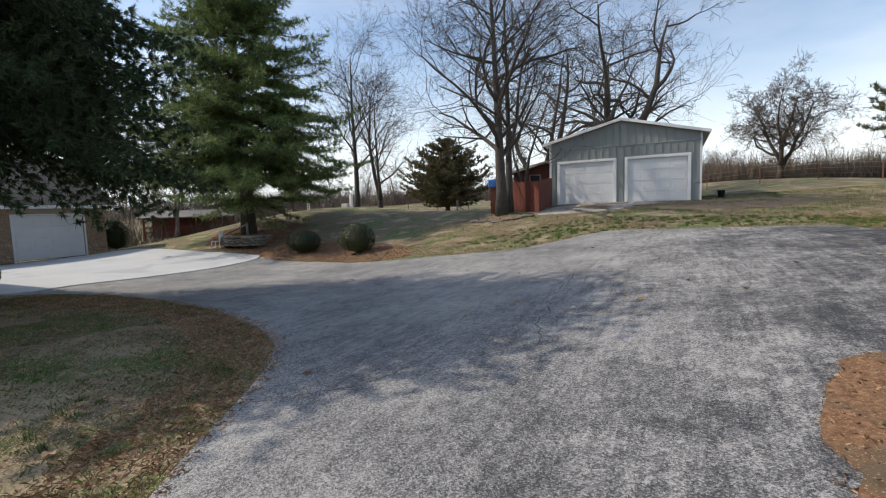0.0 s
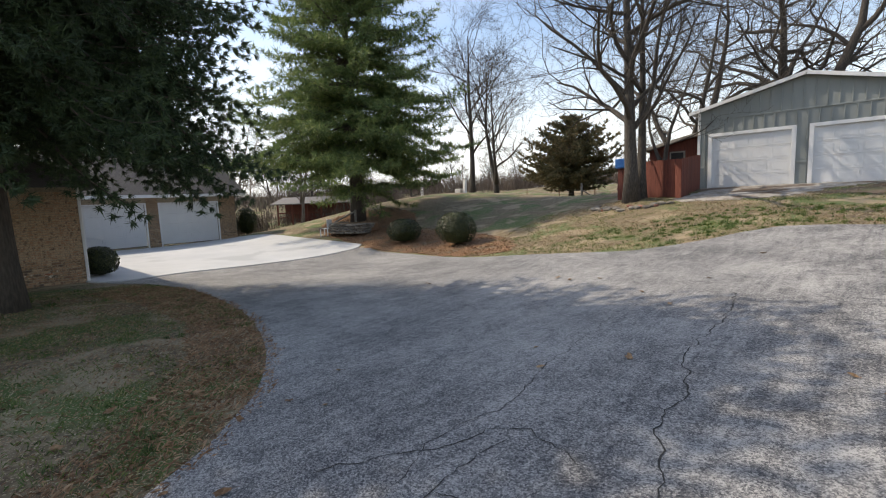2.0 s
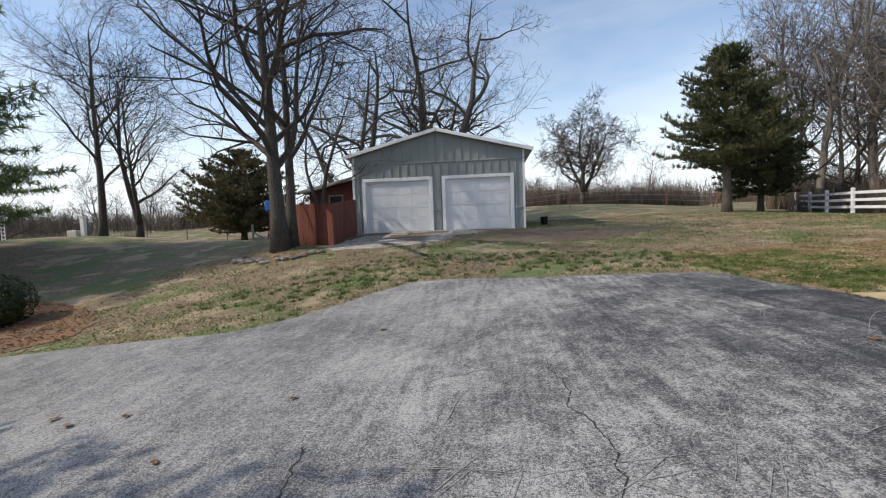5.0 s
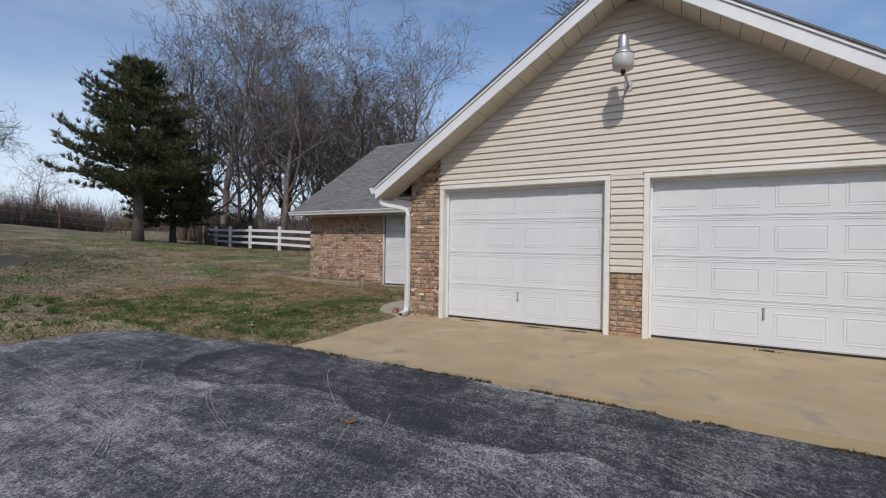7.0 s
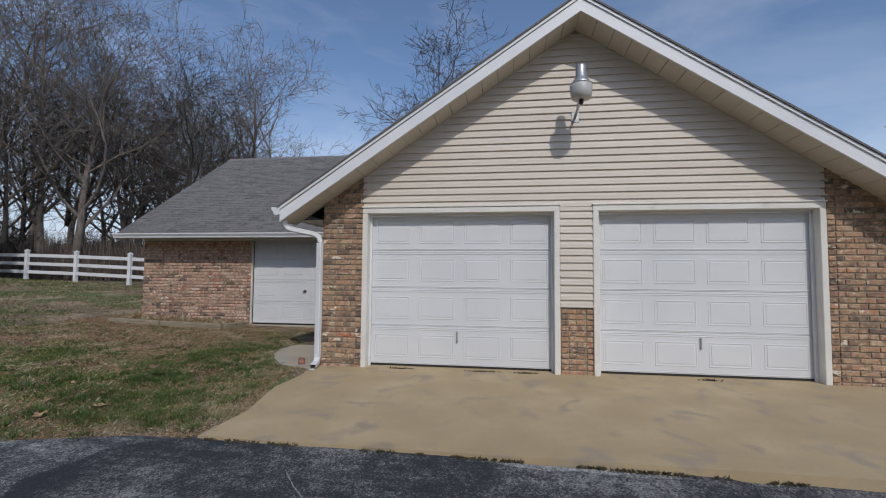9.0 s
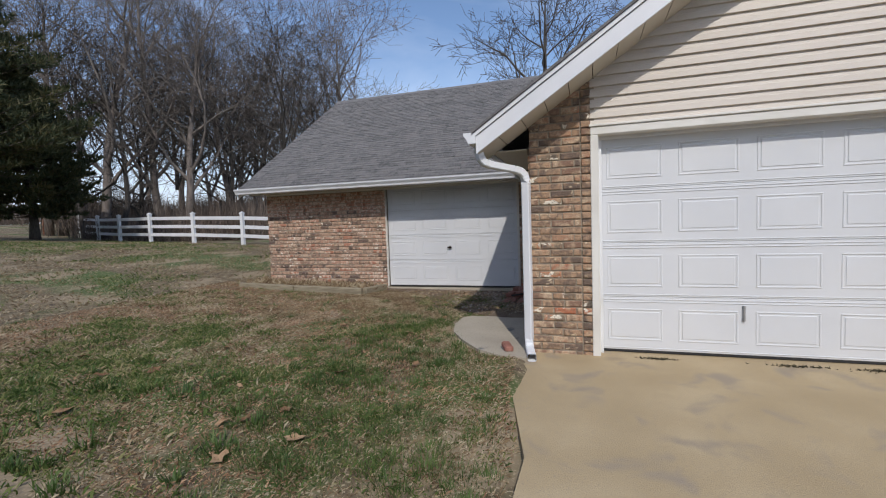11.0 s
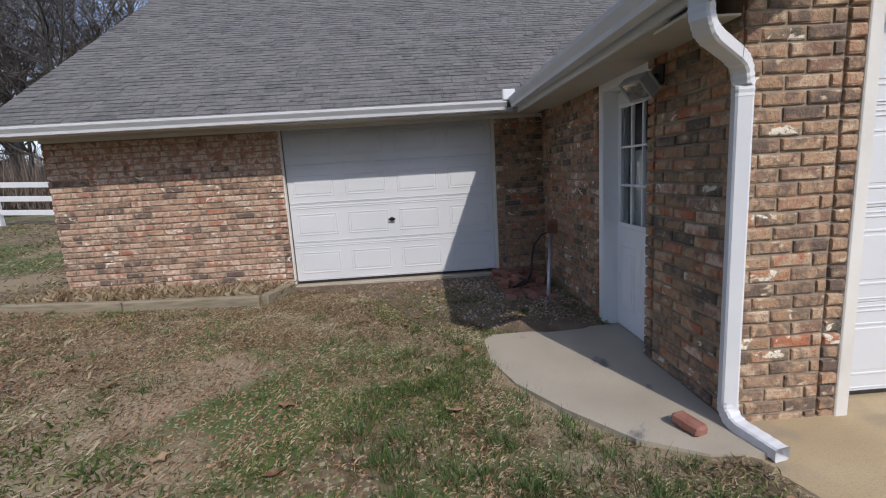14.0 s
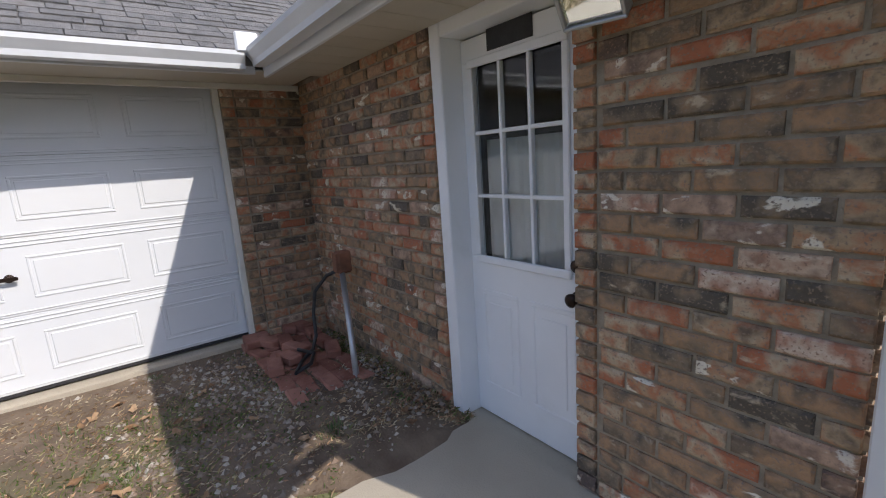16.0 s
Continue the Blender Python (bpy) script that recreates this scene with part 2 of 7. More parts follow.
BRICK = brick_surface("brick", BRICK_TONES, (0.12, 0.085, 0.06), (0.62, 0.49, 0.33), (0.6, 0.72))
BRICK_FLAKED = brick_surface("flaked_brick", MIXED_TONES, (0.13, 0.098, 0.075), (0.74, 0.67, 0.54), (0.56, 0.61))
# shaded copy of the pier brick, the side wall's shade put into its tones
SHADED_BRICK = brick_surface("shaded_brick", MIXED_TONES, (0.15, 0.11, 0.08), (0.54, 0.43, 0.3), (0.62, 0.74))
BRICK_RED = brick_surface("red_brick", RED_TONES, (0.16, 0.1, 0.072), (0.68, 0.55, 0.41), (0.6, 0.72))
RED_FLAKED = brick_surface("flaked_red_brick", RED_TONES, (0.18, 0.12, 0.09), (0.76, 0.68, 0.56), (0.57, 0.63))
WHITE = surface("white_paint", [(0.3, (0.67, 0.685, 0.7)), (0.7, (0.75, 0.755, 0.76))], 2.5, 0.45, bump=0.08, bump_scale=30, second=(0.62, 0.62, 0.6), second_scale=1.7, second_range=(0.62, 0.8))
# lighter copy of the white paint, brightening the entry door within the eave's shade
LIFTED_WHITE = surface("lifted_white_paint", [(0.3, (0.8, 0.81, 0.82)), (0.7, (0.86, 0.865, 0.87))], 2.5, 0.4, bump=0.08, bump_scale=40, second=(0.74, 0.74, 0.73), second_scale=2.2, second_range=(0.62, 0.8))
DOOR_WHITE = surface("door_enamel", [(0.3, (0.63, 0.645, 0.66)), (0.7, (0.69, 0.7, 0.705))], 1.2, 0.42, bump=0.12, bump_scale=220, second=(0.57, 0.57, 0.56), second_scale=1.0, second_range=(0.6, 0.85))
TRIM = surface("cream_trim", [(0.3, (0.68, 0.655, 0.59)), (0.7, (0.77, 0.75, 0.69))], 3, 0.55, bump=0.1, bump_scale=40, second=(0.56, 0.53, 0.46), second_scale=2.2, second_range=(0.6, 0.8))
SIDING = surface("vinyl_siding", [(0.3, (0.57, 0.51, 0.435)), (0.7, (0.64, 0.58, 0.5))], 1.3, 0.55, bump=0.15, bump_scale=70, stretch=(1, 0.3, 4), vary=0.25)
SOFFIT = surface("soffit_panel", [(0.3, (0.5, 0.45, 0.36)), (0.7, (0.58, 0.52, 0.43))], 2, 0.6, bump=0.1, bump_scale=60)
DARK_ROOF = surface("dark_roof_shingle", [(0.2, (0.035, 0.034, 0.035)), (0.5, (0.06, 0.058, 0.058)), (0.8, (0.095, 0.09, 0.088))], 10, 0.95, bump=0.9, bump_scale=40, stretch=(1, 1, 5), speck=(0.12, 0.115, 0.11), speck_scale=60, speck_range=(0.6, 0.7))
SHINGLE = surface("roof_shingle", [(0.15, (0.1, 0.098, 0.097)), (0.45, (0.165, 0.16, 0.155)), (0.7, (0.215, 0.205, 0.195)), (0.9, (0.155, 0.135, 0.12))], 14, 0.95, bump=0.9, bump_scale=260, vary=0.38, speck=(0.27, 0.26, 0.25), speck_scale=230, speck_range=(0.6, 0.7))
SHINGLE_I = surface("roof_shingle_field", [(0.15, (0.1, 0.098, 0.097)), (0.45, (0.165, 0.16, 0.155)), (0.7, (0.215, 0.205, 0.195)), (0.9, (0.155, 0.135, 0.12))], 14, 0.95, bump=0.9, bump_scale=260, vary=0.38, by="island", speck=(0.27, 0.26, 0.25), speck_scale=230, speck_range=(0.6, 0.7))
BARN = surface("barn_panel", [(0.25, (0.21, 0.235, 0.232)), (0.75, (0.265, 0.29, 0.283))], 1.2, 0.55, bump=0.2, bump_scale=30, second=(0.24, 0.255, 0.245), second_scale=0.9, second_range=(0.55, 0.75), stretch=(2, 2, 0.4))
BARN_ROOF = surface("barn_roof_metal", [(0.3, (0.5, 0.51, 0.52)), (0.7, (0.58, 0.59, 0.6))], 2, 0.4, 0.2, bump=0.1)
RED_WOOD = surface("red_stained_wood", [(0.25, (0.1, 0.026, 0.017)), (0.6, (0.165, 0.043, 0.027)), (0.8, (0.22, 0.07, 0.045))], 6, 0.8, bump=0.7, bump_scale=50, stretch=(6, 6, 0.6), vary=0.35)
TIMBER = surface("weathered_timber", [(0.25, (0.2, 0.165, 0.11)), (0.75, (0.36, 0.31, 0.215))], 8, 0.9, bump=0.7, bump_scale=60, stretch=(4, 0.5, 4))
GREY_WOOD = surface("grey_wood", [(0.25, (0.18, 0.165, 0.145)), (0.75, (0.32, 0.3, 0.27))], 8, 0.9, bump=0.6, bump_scale=60)
BARK = surface("bark", [(0.25, (0.032, 0.028, 0.024)), (0.55, (0.07, 0.061, 0.053)), (0.8, (0.125, 0.112, 0.1))], 9, 0.95, bump=1.0, bump_scale=22, stretch=(3, 3, 0.6))
BARK_DARK = surface("dark_bark", [(0.25, (0.045, 0.037, 0.03)), (0.7, (0.11, 0.092, 0.075))], 9, 0.95, bump=1.0, bump_scale=22, stretch=(3, 3, 0.6))
BARK_PALE = surface("pale_bark", [(0.25, (0.11, 0.092, 0.078)), (0.55, (0.19, 0.16, 0.138)), (0.8, (0.3, 0.265, 0.235))], 3, 0.95, bump=0.6, bump_scale=22, stretch=(2, 2, 0.6))
PINE = surface("pine_needles", [(0.2, (0.06, 0.1, 0.033)), (0.5, (0.125, 0.19, 0.06)), (0.8, (0.24, 0.29, 0.095))], 1.2, 0.6, bump=0, vary=0.5, by="island", through_light=0.3)
SPRUCE = surface("spruce_needles", [(0.2, (0.02, 0.04, 0.018)), (0.5, (0.038, 0.07, 0.028)), (0.8, (0.07, 0.112, 0.042))], 1.5, 0.6, bump=0, vary=0.5, by="island", through_light=0.2)
CEDAR = surface("cedar_foliage", [(0.2, (0.03, 0.045, 0.02)), (0.5, (0.055, 0.07, 0.028)), (0.8, (0.12, 0.105, 0.042))], 0.9, 0.7, bump=0, vary=0.5, by="island", through_light=0.2)
CEDAR_RUST = surface("rusty_cedar_foliage", [(0.2, (0.045, 0.055, 0.025)), (0.5, (0.11, 0.1, 0.045)), (0.8, (0.19, 0.135, 0.065))], 0.7, 0.7, bump=0, vary=0.5, by="island", through_light=0.2)
BOX_LEAF = surface("boxwood_leaf", [(0.2, (0.013, 0.022, 0.007)), (0.5, (0.03, 0.045, 0.013)), (0.8, (0.065, 0.08, 0.025))], 6, 0.5, bump=0, vary=0.6, by="island", through_light=0.2)
GRASS = surface("grass_blades", [(0.2, (0.04, 0.08, 0.014)), (0.45, (0.1, 0.155, 0.032)), (0.62, (0.18, 0.205, 0.06)), (0.85, (0.42, 0.36, 0.19))], 3, 0.7, bump=0, vary=0.55, by="island", through_light=0.3)
NEEDLE = surface("fallen_needles", [(0.2, (0.16, 0.085, 0.045)), (0.5, (0.3, 0.165, 0.09)), (0.8, (0.46, 0.3, 0.18))], 2, 0.85, bump=0, vary=0.6, by="island")
DRY = surface("dry_grass", [(0.2, (0.14, 0.085, 0.045)), (0.45, (0.3, 0.215, 0.12)), (0.65, (0.42, 0.335, 0.21)), (0.85, (0.55, 0.47, 0.33))], 3, 0.8, bump=0, vary=0.6, by="island", through_light=0.2)
LEAF = surface("dead_leaf", [(0.2, (0.14, 0.07, 0.03)), (0.5, (0.26, 0.15, 0.075)), (0.8, (0.38, 0.25, 0.14))], 30, 0.8, bump=0.3, vary=0.6)
THICKET = surface("brush_twigs", [(0.2, (0.06, 0.045, 0.036)), (0.5, (0.125, 0.097, 0.078)), (0.8, (0.21, 0.165, 0.132))], 0.5, 0.95, bump=0, vary=0.5, by="island")
MOSS = surface("leaf_crumb", [(0.2, (0.035, 0.035, 0.018)), (0.5, (0.07, 0.06, 0.03)), (0.8, (0.13, 0.1, 0.06))], 8, 0.9, bump=0, vary=0.5, by="island")
BLACK = surface("black_rubber", [(0.3, (0.015, 0.015, 0.016)), (0.7, (0.03, 0.03, 0.032))], 20, 0.6)
BRONZE = surface("dark_bronze", [(0.3, (0.03, 0.02, 0.016)), (0.7, (0.06, 0.04, 0.03))], 20, 0.35, 0.8)
STEEL = surface("galvanised_steel", [(0.3, (0.4, 0.41, 0.42)), (0.7, (0.52, 0.53, 0.54))], 12, 0.42, 0.75, bump=0.1)
LENS = surface("lamp_refractor", [(0.3, (0.42, 0.41, 0.39)), (0.7, (0.52, 0.51, 0.48))], 10, 0.35, bump=0.2)
PATINA = surface("rusty_steel", [(0.3, (0.16, 0.075, 0.045)), (0.7, (0.3, 0.13, 0.075))], 15, 0.8, bump=0.5)
BLUE = surface("blue_plastic", [(0.3, (0.03, 0.18, 0.5)), (0.7, (0.05, 0.24, 0.6))], 10, 0.5)
STONE = surface("field_stone", [(0.25, (0.13, 0.115, 0.095)), (0.75, (0.27, 0.245, 0.21))], 6, 0.95, bump=0.8, bump_scale=30, vary=0.5)
RED_STONE = surface("paver_brick", [(0.25, (0.2, 0.075, 0.05)), (0.75, (0.36, 0.17, 0.125))], 9, 0.9, bump=0.6, bump_scale=70, vary=0.5)
# near-black colour that stands for the shade of rooms behind glass
DARK = surface("interior_shade", [(0.3, (0.02, 0.02, 0.02)), (0.7, (0.035, 0.034, 0.033))], 3, 0.9)
CURTAIN = surface("curtain", [(0.3, (0.5, 0.49, 0.46)), (0.7, (0.6, 0.59, 0.56))], 3, 0.9, bump=0.2)
ROAD = surface("pale_road", [(0.3, (0.4, 0.39, 0.37)), (0.7, (0.52, 0.51, 0.48))], 1, 0.9)
GLASS = bpy.data.materials.new("window_glass")
GLASS.use_nodes = True
gb = GLASS.node_tree.nodes["Principled BSDF"]
gb.inputs["Base Color"].default_value, gb.inputs["Roughness"].default_value = (0.9, 0.95, 0.95, 1), 0.03
gb.inputs["Transmission Weight"].default_value, gb.inputs["IOR"].default_value = 1.0, 1.45


# ---- building blocks ----
class Shape:
    """Collects vertices and faces of one mesh."""

    def __init__(self):
        self.v, self.f = [], []

    def add(self, verts, faces):
        k = len(self.v)
        self.v.extend(tuple(p) for p in verts)
        self.f.extend(tuple(i + k for i in f) for f in faces)
        return self

    def box(self, x0, x1, y0, y1, z0, z1, b=0.0, m=None):
        """A box with chamfered edges of width b, moved by the matrix m."""
        if b <= 0:
            v = [(x, y, z) for x in (x0, x1) for y in (y0, y1) for z in (z0, z1)]
            f = [(0, 1, 3, 2), (4, 6, 7, 5), (0, 4, 5, 1), (2, 3, 7, 6), (0, 2, 6, 4), (1, 5, 7, 3)]
        else:
            v, ids = [], {}
            for sx in (0, 1):
                for sy in (0, 1):
                    for sz in (0, 1):
                        c = ((x0, x1)[sx], (y0, y1)[sy], (z0, z1)[sz])
                        d = [b if s == 0 else -b for s in (sx, sy, sz)]
                        for a in range(3):
                            ids[sx, sy, sz, a] = len(v)
                            v.append(tuple(c[i] if i == a else c[i] + d[i] for i in range(3)))
            f = []
            for a in range(3):
                o1, o2 = [i for i in range(3) if i != a]
                for s in (0, 1):
                    q = []
                    for p1, p2 in ((0, 0), (1, 0), (1, 1), (0, 1)):
                        k = [0, 0, 0]
                        k[a], k[o1], k[o2] = s, p1, p2
                        q.append(ids[(*k, a)])
                    f.append(tuple(q))
                for p1 in (0, 1):
                    for p2 in (0, 1):
                        k0, k1 = [0, 0, 0], [0, 0, 0]
                        k0[a], k0[o1], k0[o2] = 0, p1, p2
                        k1[a], k1[o1], k1[o2] = 1, p1, p2
                        f.append((ids[(*k0, o1)], ids[(*k1, o1)], ids[(*k1, o2)], ids[(*k0, o2)]))
            for k in [(i, j, h) for i in (0, 1) for j in (0, 1) for h in (0, 1)]:
                f.append((ids[(*k, 0)], ids[(*k, 1)], ids[(*k, 2)]))
        if m is not None:
            v = [m @ Vector(p) for p in v]
        return self.add(v, f)

    def prism(self, poly, axis, a, b):
        """A polygon swept along an axis from a to b. For x the polygon is (y, z), for y (x, z), for z (x, y)."""
        def at(p, s):
            return {"x": (s, p[0], p[1]), "y": (p[0], s, p[1]), "z": (p[0], p[1], s)}[axis]
        n = len(poly)
        v = [at(p, a) for p in poly] + [at(p, b) for p in poly]
        f = [tuple(range(n))[::-1], tuple(range(n, 2 * n))] + [(i, (i + 1) % n, (i + 1) % n + n, i + n) for i in range(n)]
        return self.add(v, f)

    def slab(self, quad, thick):
        """A flat polygon in space with a thickness below it."""
        q = [Vector(p) for p in quad]
        nrm = (q[1] - q[0]).cross(q[2] - q[0]).normalized()
        if nrm.z < 0:
            q.reverse()
            nrm = -nrm
        n = len(q)
        v = q + [p - nrm * thick for p in q]
        f = [tuple(range(n)), tuple(range(n, 2 * n))[::-1]] + [(i, i + n, (i + 1) % n + n, (i + 1) % n) for i in range(n)]
        return self.add(v, f)

    def tube(self, pts, radii, sides=8, cap=True):
        """A tapered tube along points."""
        pts = [Vector(p) for p in pts]
        rings = []
        ref = None
        for i, p in enumerate(pts):
            d = (pts[min(i + 1, len(pts) - 1)] - pts[max(i - 1, 0)])
            d = d.normalized() if d.length > 1e-9 else Vector((0, 0, 1))
            if ref is None:
                ref = d.orthogonal().normalized()
            ref = (ref - d * ref.dot(d))
            ref = ref.normalized() if ref.length > 1e-6 else d.orthogonal().normalized()
            s = d.cross(ref)
            r = radii[i] if hasattr(radii, "__len__") else radii
            rings.append([p + (ref * math.cos(2 * math.pi * k / sides) + s * math.sin(2 * math.pi * k / sides)) * r for k in range(sides)])
        v = [q for r in rings for q in r]
        f = [(i * sides + k, i * sides + (k + 1) % sides, (i + 1) * sides + (k + 1) % sides, (i + 1) * sides + k) for i in range(len(pts) - 1) for k in range(sides)]
        if cap:
            f += [tuple(range(sides))[::-1], tuple((len(pts) - 1) * sides + k for k in range(sides))]
        return self.add(v, f)

    def lathe(self, profile, centre=(0, 0, 0), sides=24):
        """A profile of (radius, height) turned about the upright axis."""
        c = Vector(centre)
        v = [c + Vector((r * math.cos(2 * math.pi * k / sides), r * math.sin(2 * math.pi * k / sides), z)) for r, z in profile for k in range(sides)]
        f = [(i * sides + k, i * sides + (k + 1) % sides, (i + 1) * sides + (k + 1) % sides, (i + 1) * sides + k) for i in range(len(profile) - 1) for k in range(sides)]
        f += [tuple(range(sides))[::-1], tuple((len(profile) - 1) * sides + k for k in range(sides))]
        return self.add(v, f)

    def mesh(self, name, material, smooth=False):
        me = bpy.data.meshes.new(name)
        me.from_pydata(self.v, [], self.f)
        me.materials.append(material)
        if smooth:
            me.shade_smooth()
        me.update()
        return me


def part(name, shape, material, parent=None, label="", smooth=False):
    ob = new(name, shape.mesh(name, material, smooth))
    ob.parent = parent
    return tagged(ob, label)


def thing(name, m, label, category, group="", kind=""):
    ob = new(name)
    ob.empty_display_size = 0.2
    ob.matrix_world = m if isinstance(m, Matrix) else Matrix.Translation(m)
    return tagged(ob, label, category, group, kind)


# ---- ground ----
HILL = [1.008, 0.856, 0.007, -0.968, -0.023, -0.488, 0.211, 0.804, 0.168, -0.536, 0.132, 0.925, 2.216, -0.092, -0.161, 0.023, -0.901, 1.042, -0.043, -2.188, 0.497, -0.899, -0.2, -0.09,
        0.343, 0.754, -0.726, 1.116, 1.243, -1.351, 0.203, 0.07, 0.144, -1.491, 0.125, -0.512, 0.161, -0.45, 0.745, 0.089, 1.026, 1.244, 2.075, -1.305, 0.739, 0.397, 0.494, -0.206,
        0.37, -1.742, -2.037, 0.874, -0.109, -0.623, 0.117, -0.448, -0.34, 1.69, 0.759, 0.318, -0.732, -0.203, 0.067, -0.717, -0.51, 1.048, 1.671]
_c = np.array([(a, b) for a in np.linspace(-36, 28, 8) for b in np.linspace(-10, 60, 8)])
_h = np.array(HILL)


def ground_z(x, y):
    """The height of the rolling ground: broad swells over a gentle slope, level far away."""
    x, y = np.asarray(x, float), np.asarray(y, float)
    xc, yc = np.clip(x, -42, 29), np.clip(y, -12, 64)
    d2 = (xc[..., None] - _c[:, 0]) ** 2 + (yc[..., None] - _c[:, 1]) ** 2
    z = np.exp(-d2 / 162.0) @ _h[:64] + _h[64] + _h[65] * xc / 30 + _h[66] * yc / 30
    far = np.clip((np.hypot(x - xc, y - yc)) / 120, 0, 1)
    z = z * (1 - far) + far * np.where(y > 20, 4.2, -0.2)
    pad = np.clip((x - 4.6) / 0.4, 0, 1) * np.clip((11.5 - x) / 0.4, 0, 1) * np.clip((y - 4.9) / 0.5, 0, 1) * np.clip((13.5 - y) / 0.25, 0, 1)
    z = z * (1 - pad) + np.minimum(z, 0.66) * pad
    lane = np.clip((x - 6.7) / 0.3, 0, 1) * np.clip((9.0 - x) / 0.3, 0, 1) * np.clip((y - 13.0) / 0.3, 0, 1) * np.clip((14.75 - y) / 0.35, 0, 1)
    z = z * (1 - lane) + np.minimum(z, 0.735) * lane
    dip = np.clip((x - 8.5) / 8, 0, 1) * np.clip((7.0 - y) / 5, 0, 1)
    z = z - 0.17 * np.exp(-((x + 12.8) ** 2 + (y - 16.6) ** 2) / 30.0)
    return z - dip * np.clip(1 - (x - 45) / 60, 0, 1) * (0.9 + 0.02 * np.clip(x - 12, 0, 60)) + 0.22 * np.exp(-((x + 7.9) ** 2 + (y - 22.5) ** 2) / 1.6)


def gz(x, y):
    return float(ground_z(x, y))


def lattice(x, y, size, k):
    """Smooth random swells of a given size over the plan, between -1 and 1."""
    u, w = x / size, y / size
    i, j = np.floor(u), np.floor(w)
    a, b = u - i, w - j
    a, b = a * a * (3 - 2 * a), b * b * (3 - 2 * b)

    def h(p, q):
        r = np.sin(p * 127.1 + q * 311.7 + k * 74.7) * 43758.5453
        return 2 * (r - np.floor(r)) - 1
    return (h(i, j) * (1 - a) + h(i + 1, j) * a) * (1 - b) + (h(i, j + 1) * (1 - a) + h(i + 1, j + 1) * a) * b


def spread(name, outline, material, lift, step=0.5, parent=None, jag=0.0, seed=1):
    """A sheet over the ground inside an outline of the plan, lifted above it, with a skirt."""
    rnd = random.Random(seed)
    pts = []
    n = len(outline)
    for i in range(n):
        p0, p1, p2, p3 = (Vector(outline[(i + k) % n]) for k in (-1, 0, 1, 2))
        m = max(1, int((p2 - p1).length / (0.25 if jag else 0.5)))
        for k in range(m):
            t = k / m
            q = 0.5 * (2 * p1 + (p2 - p0) * t + (2 * p0 - 5 * p1 + 4 * p2 - p3) * t * t + (3 * p1 - p0 - 3 * p2 + p3) * t ** 3)
            if jag:
                q += Vector((rnd.gauss(0, jag), rnd.gauss(0, jag)))
            pts.append(q)
    edge = len(pts)
    xs, ys = [p.x for p in pts], [p.y for p in pts]
    inner = []
    for x in np.arange(min(xs), max(xs), step):
        for y in np.arange(min(ys), max(ys), step):
            inner.append(Vector((x + rnd.uniform(-0.1, 0.1) * step, y + rnd.uniform(-0.1, 0.1) * step)))
    vv, _, ff, *_ = geometry.delaunay_2d_cdt(pts + inner, [(i, (i + 1) % edge) for i in range(edge)], [list(range(edge))], 1, 1e-4)
    z = ground_z([p.x for p in vv], [p.y for p in vv]) + lift
    s = Shape()
    s.add([(p.x, p.y, h) for p, h in zip(vv, z)], [tuple(f) for f in ff])
    zp = ground_z([p.x for p in pts], [p.y for p in pts])
    s.add([(p.x, p.y, h + lift) for p, h in zip(pts, zp)] + [(p.x, p.y, h - 0.06) for p, h in zip(pts, zp)], [(i, (i + 1) % edge, (i + 1) % edge + edge, i + edge) for i in range(edge)])
    ob = part(name, s, material, parent, smooth=False)
    return ob


def axis_steps(lo, hi, step, reach):
    near = list(np.arange(lo, hi + step / 2, step))
    d, a, b = step, lo, hi
    left, right = [], []
    while b < reach:
        d *= 1.35
        a, b = a - d, b + d
        left.append(a)
        right.append(b)
    return left[::-1] + near + right


def refine(steps, lo, hi):
    out = []
    for a, b in zip(steps, steps[1:]):
        out.append(a)
        if a >= lo and b <= hi:
            out += [a + (b - a) / 3, a + (b - a) * 2 / 3]
    return out + [steps[-1]]


gx, gy = refine(axis_steps(-44, 34, 0.7, 1500), 3.5, 12), refine(axis_steps(-14, 68, 0.7, 1500), 4, 20)
X, Y = np.meshgrid(gx, gy, indexing="ij")
Zg = ground_z(X, Y)
s = Shape()
ny = len(gy)
s.v = list(zip(X.ravel().tolist(), Y.ravel().tolist(), Zg.ravel().tolist()))
s.f = [(i * ny + j, (i + 1) * ny + j, (i + 1) * ny + j + 1, i * ny + j + 1) for i in range(len(gx) - 1) for j in range(ny - 1)]
tagged(part("ground", s, LAWN, smooth=True), "patchy late-winter lawn of green and straw grass", "ground", kind="structure")

DRIVE = [(-1.4, -7), (-2.1, -3), (-2.6, 0), (-3.04, 1.58), (-3.4, 2.14), (-4.0, 3.16), (-4.5, 3.9), (-5.2, 4.6), (-6.6, 5.4), (-8.6, 6.1), (-10.6, 6.5), (-13.4, 6.7), (-15.6, 6.3), (-17.3, 5.5),
         (-17.9, 8), (-18.3, 11), (-18.6, 15.8)]
DRIVE += [(-16.8, 15.6), (-14.4, 15.5), (-10.4, 14.6), (-8.3, 14.5), (-6.3, 14.35), (-4.9, 14.35), (-4.1, 14.9), (-3.5, 15.5), (-2.9, 16.4), (-2.2, 17.1), (-1.4, 17.15), (1.0, 16.65), (3.8, 16.15),
         (4.1, 15.6), (4.15, 14.7), (4.4, 13.8), (4.42, 13.2), (4.4, 11), (4.4, 9), (4.4, 7), (4.2, 6.0), (3.3, 5.5), (2.3, 5.1), (1.5, 4.75), (1.15, 4.3), (1.0, 3.8), (0.9, 3.0), (0.8, 2.5), (0.95, 0), (1.3, -3), (1.6, -7)]
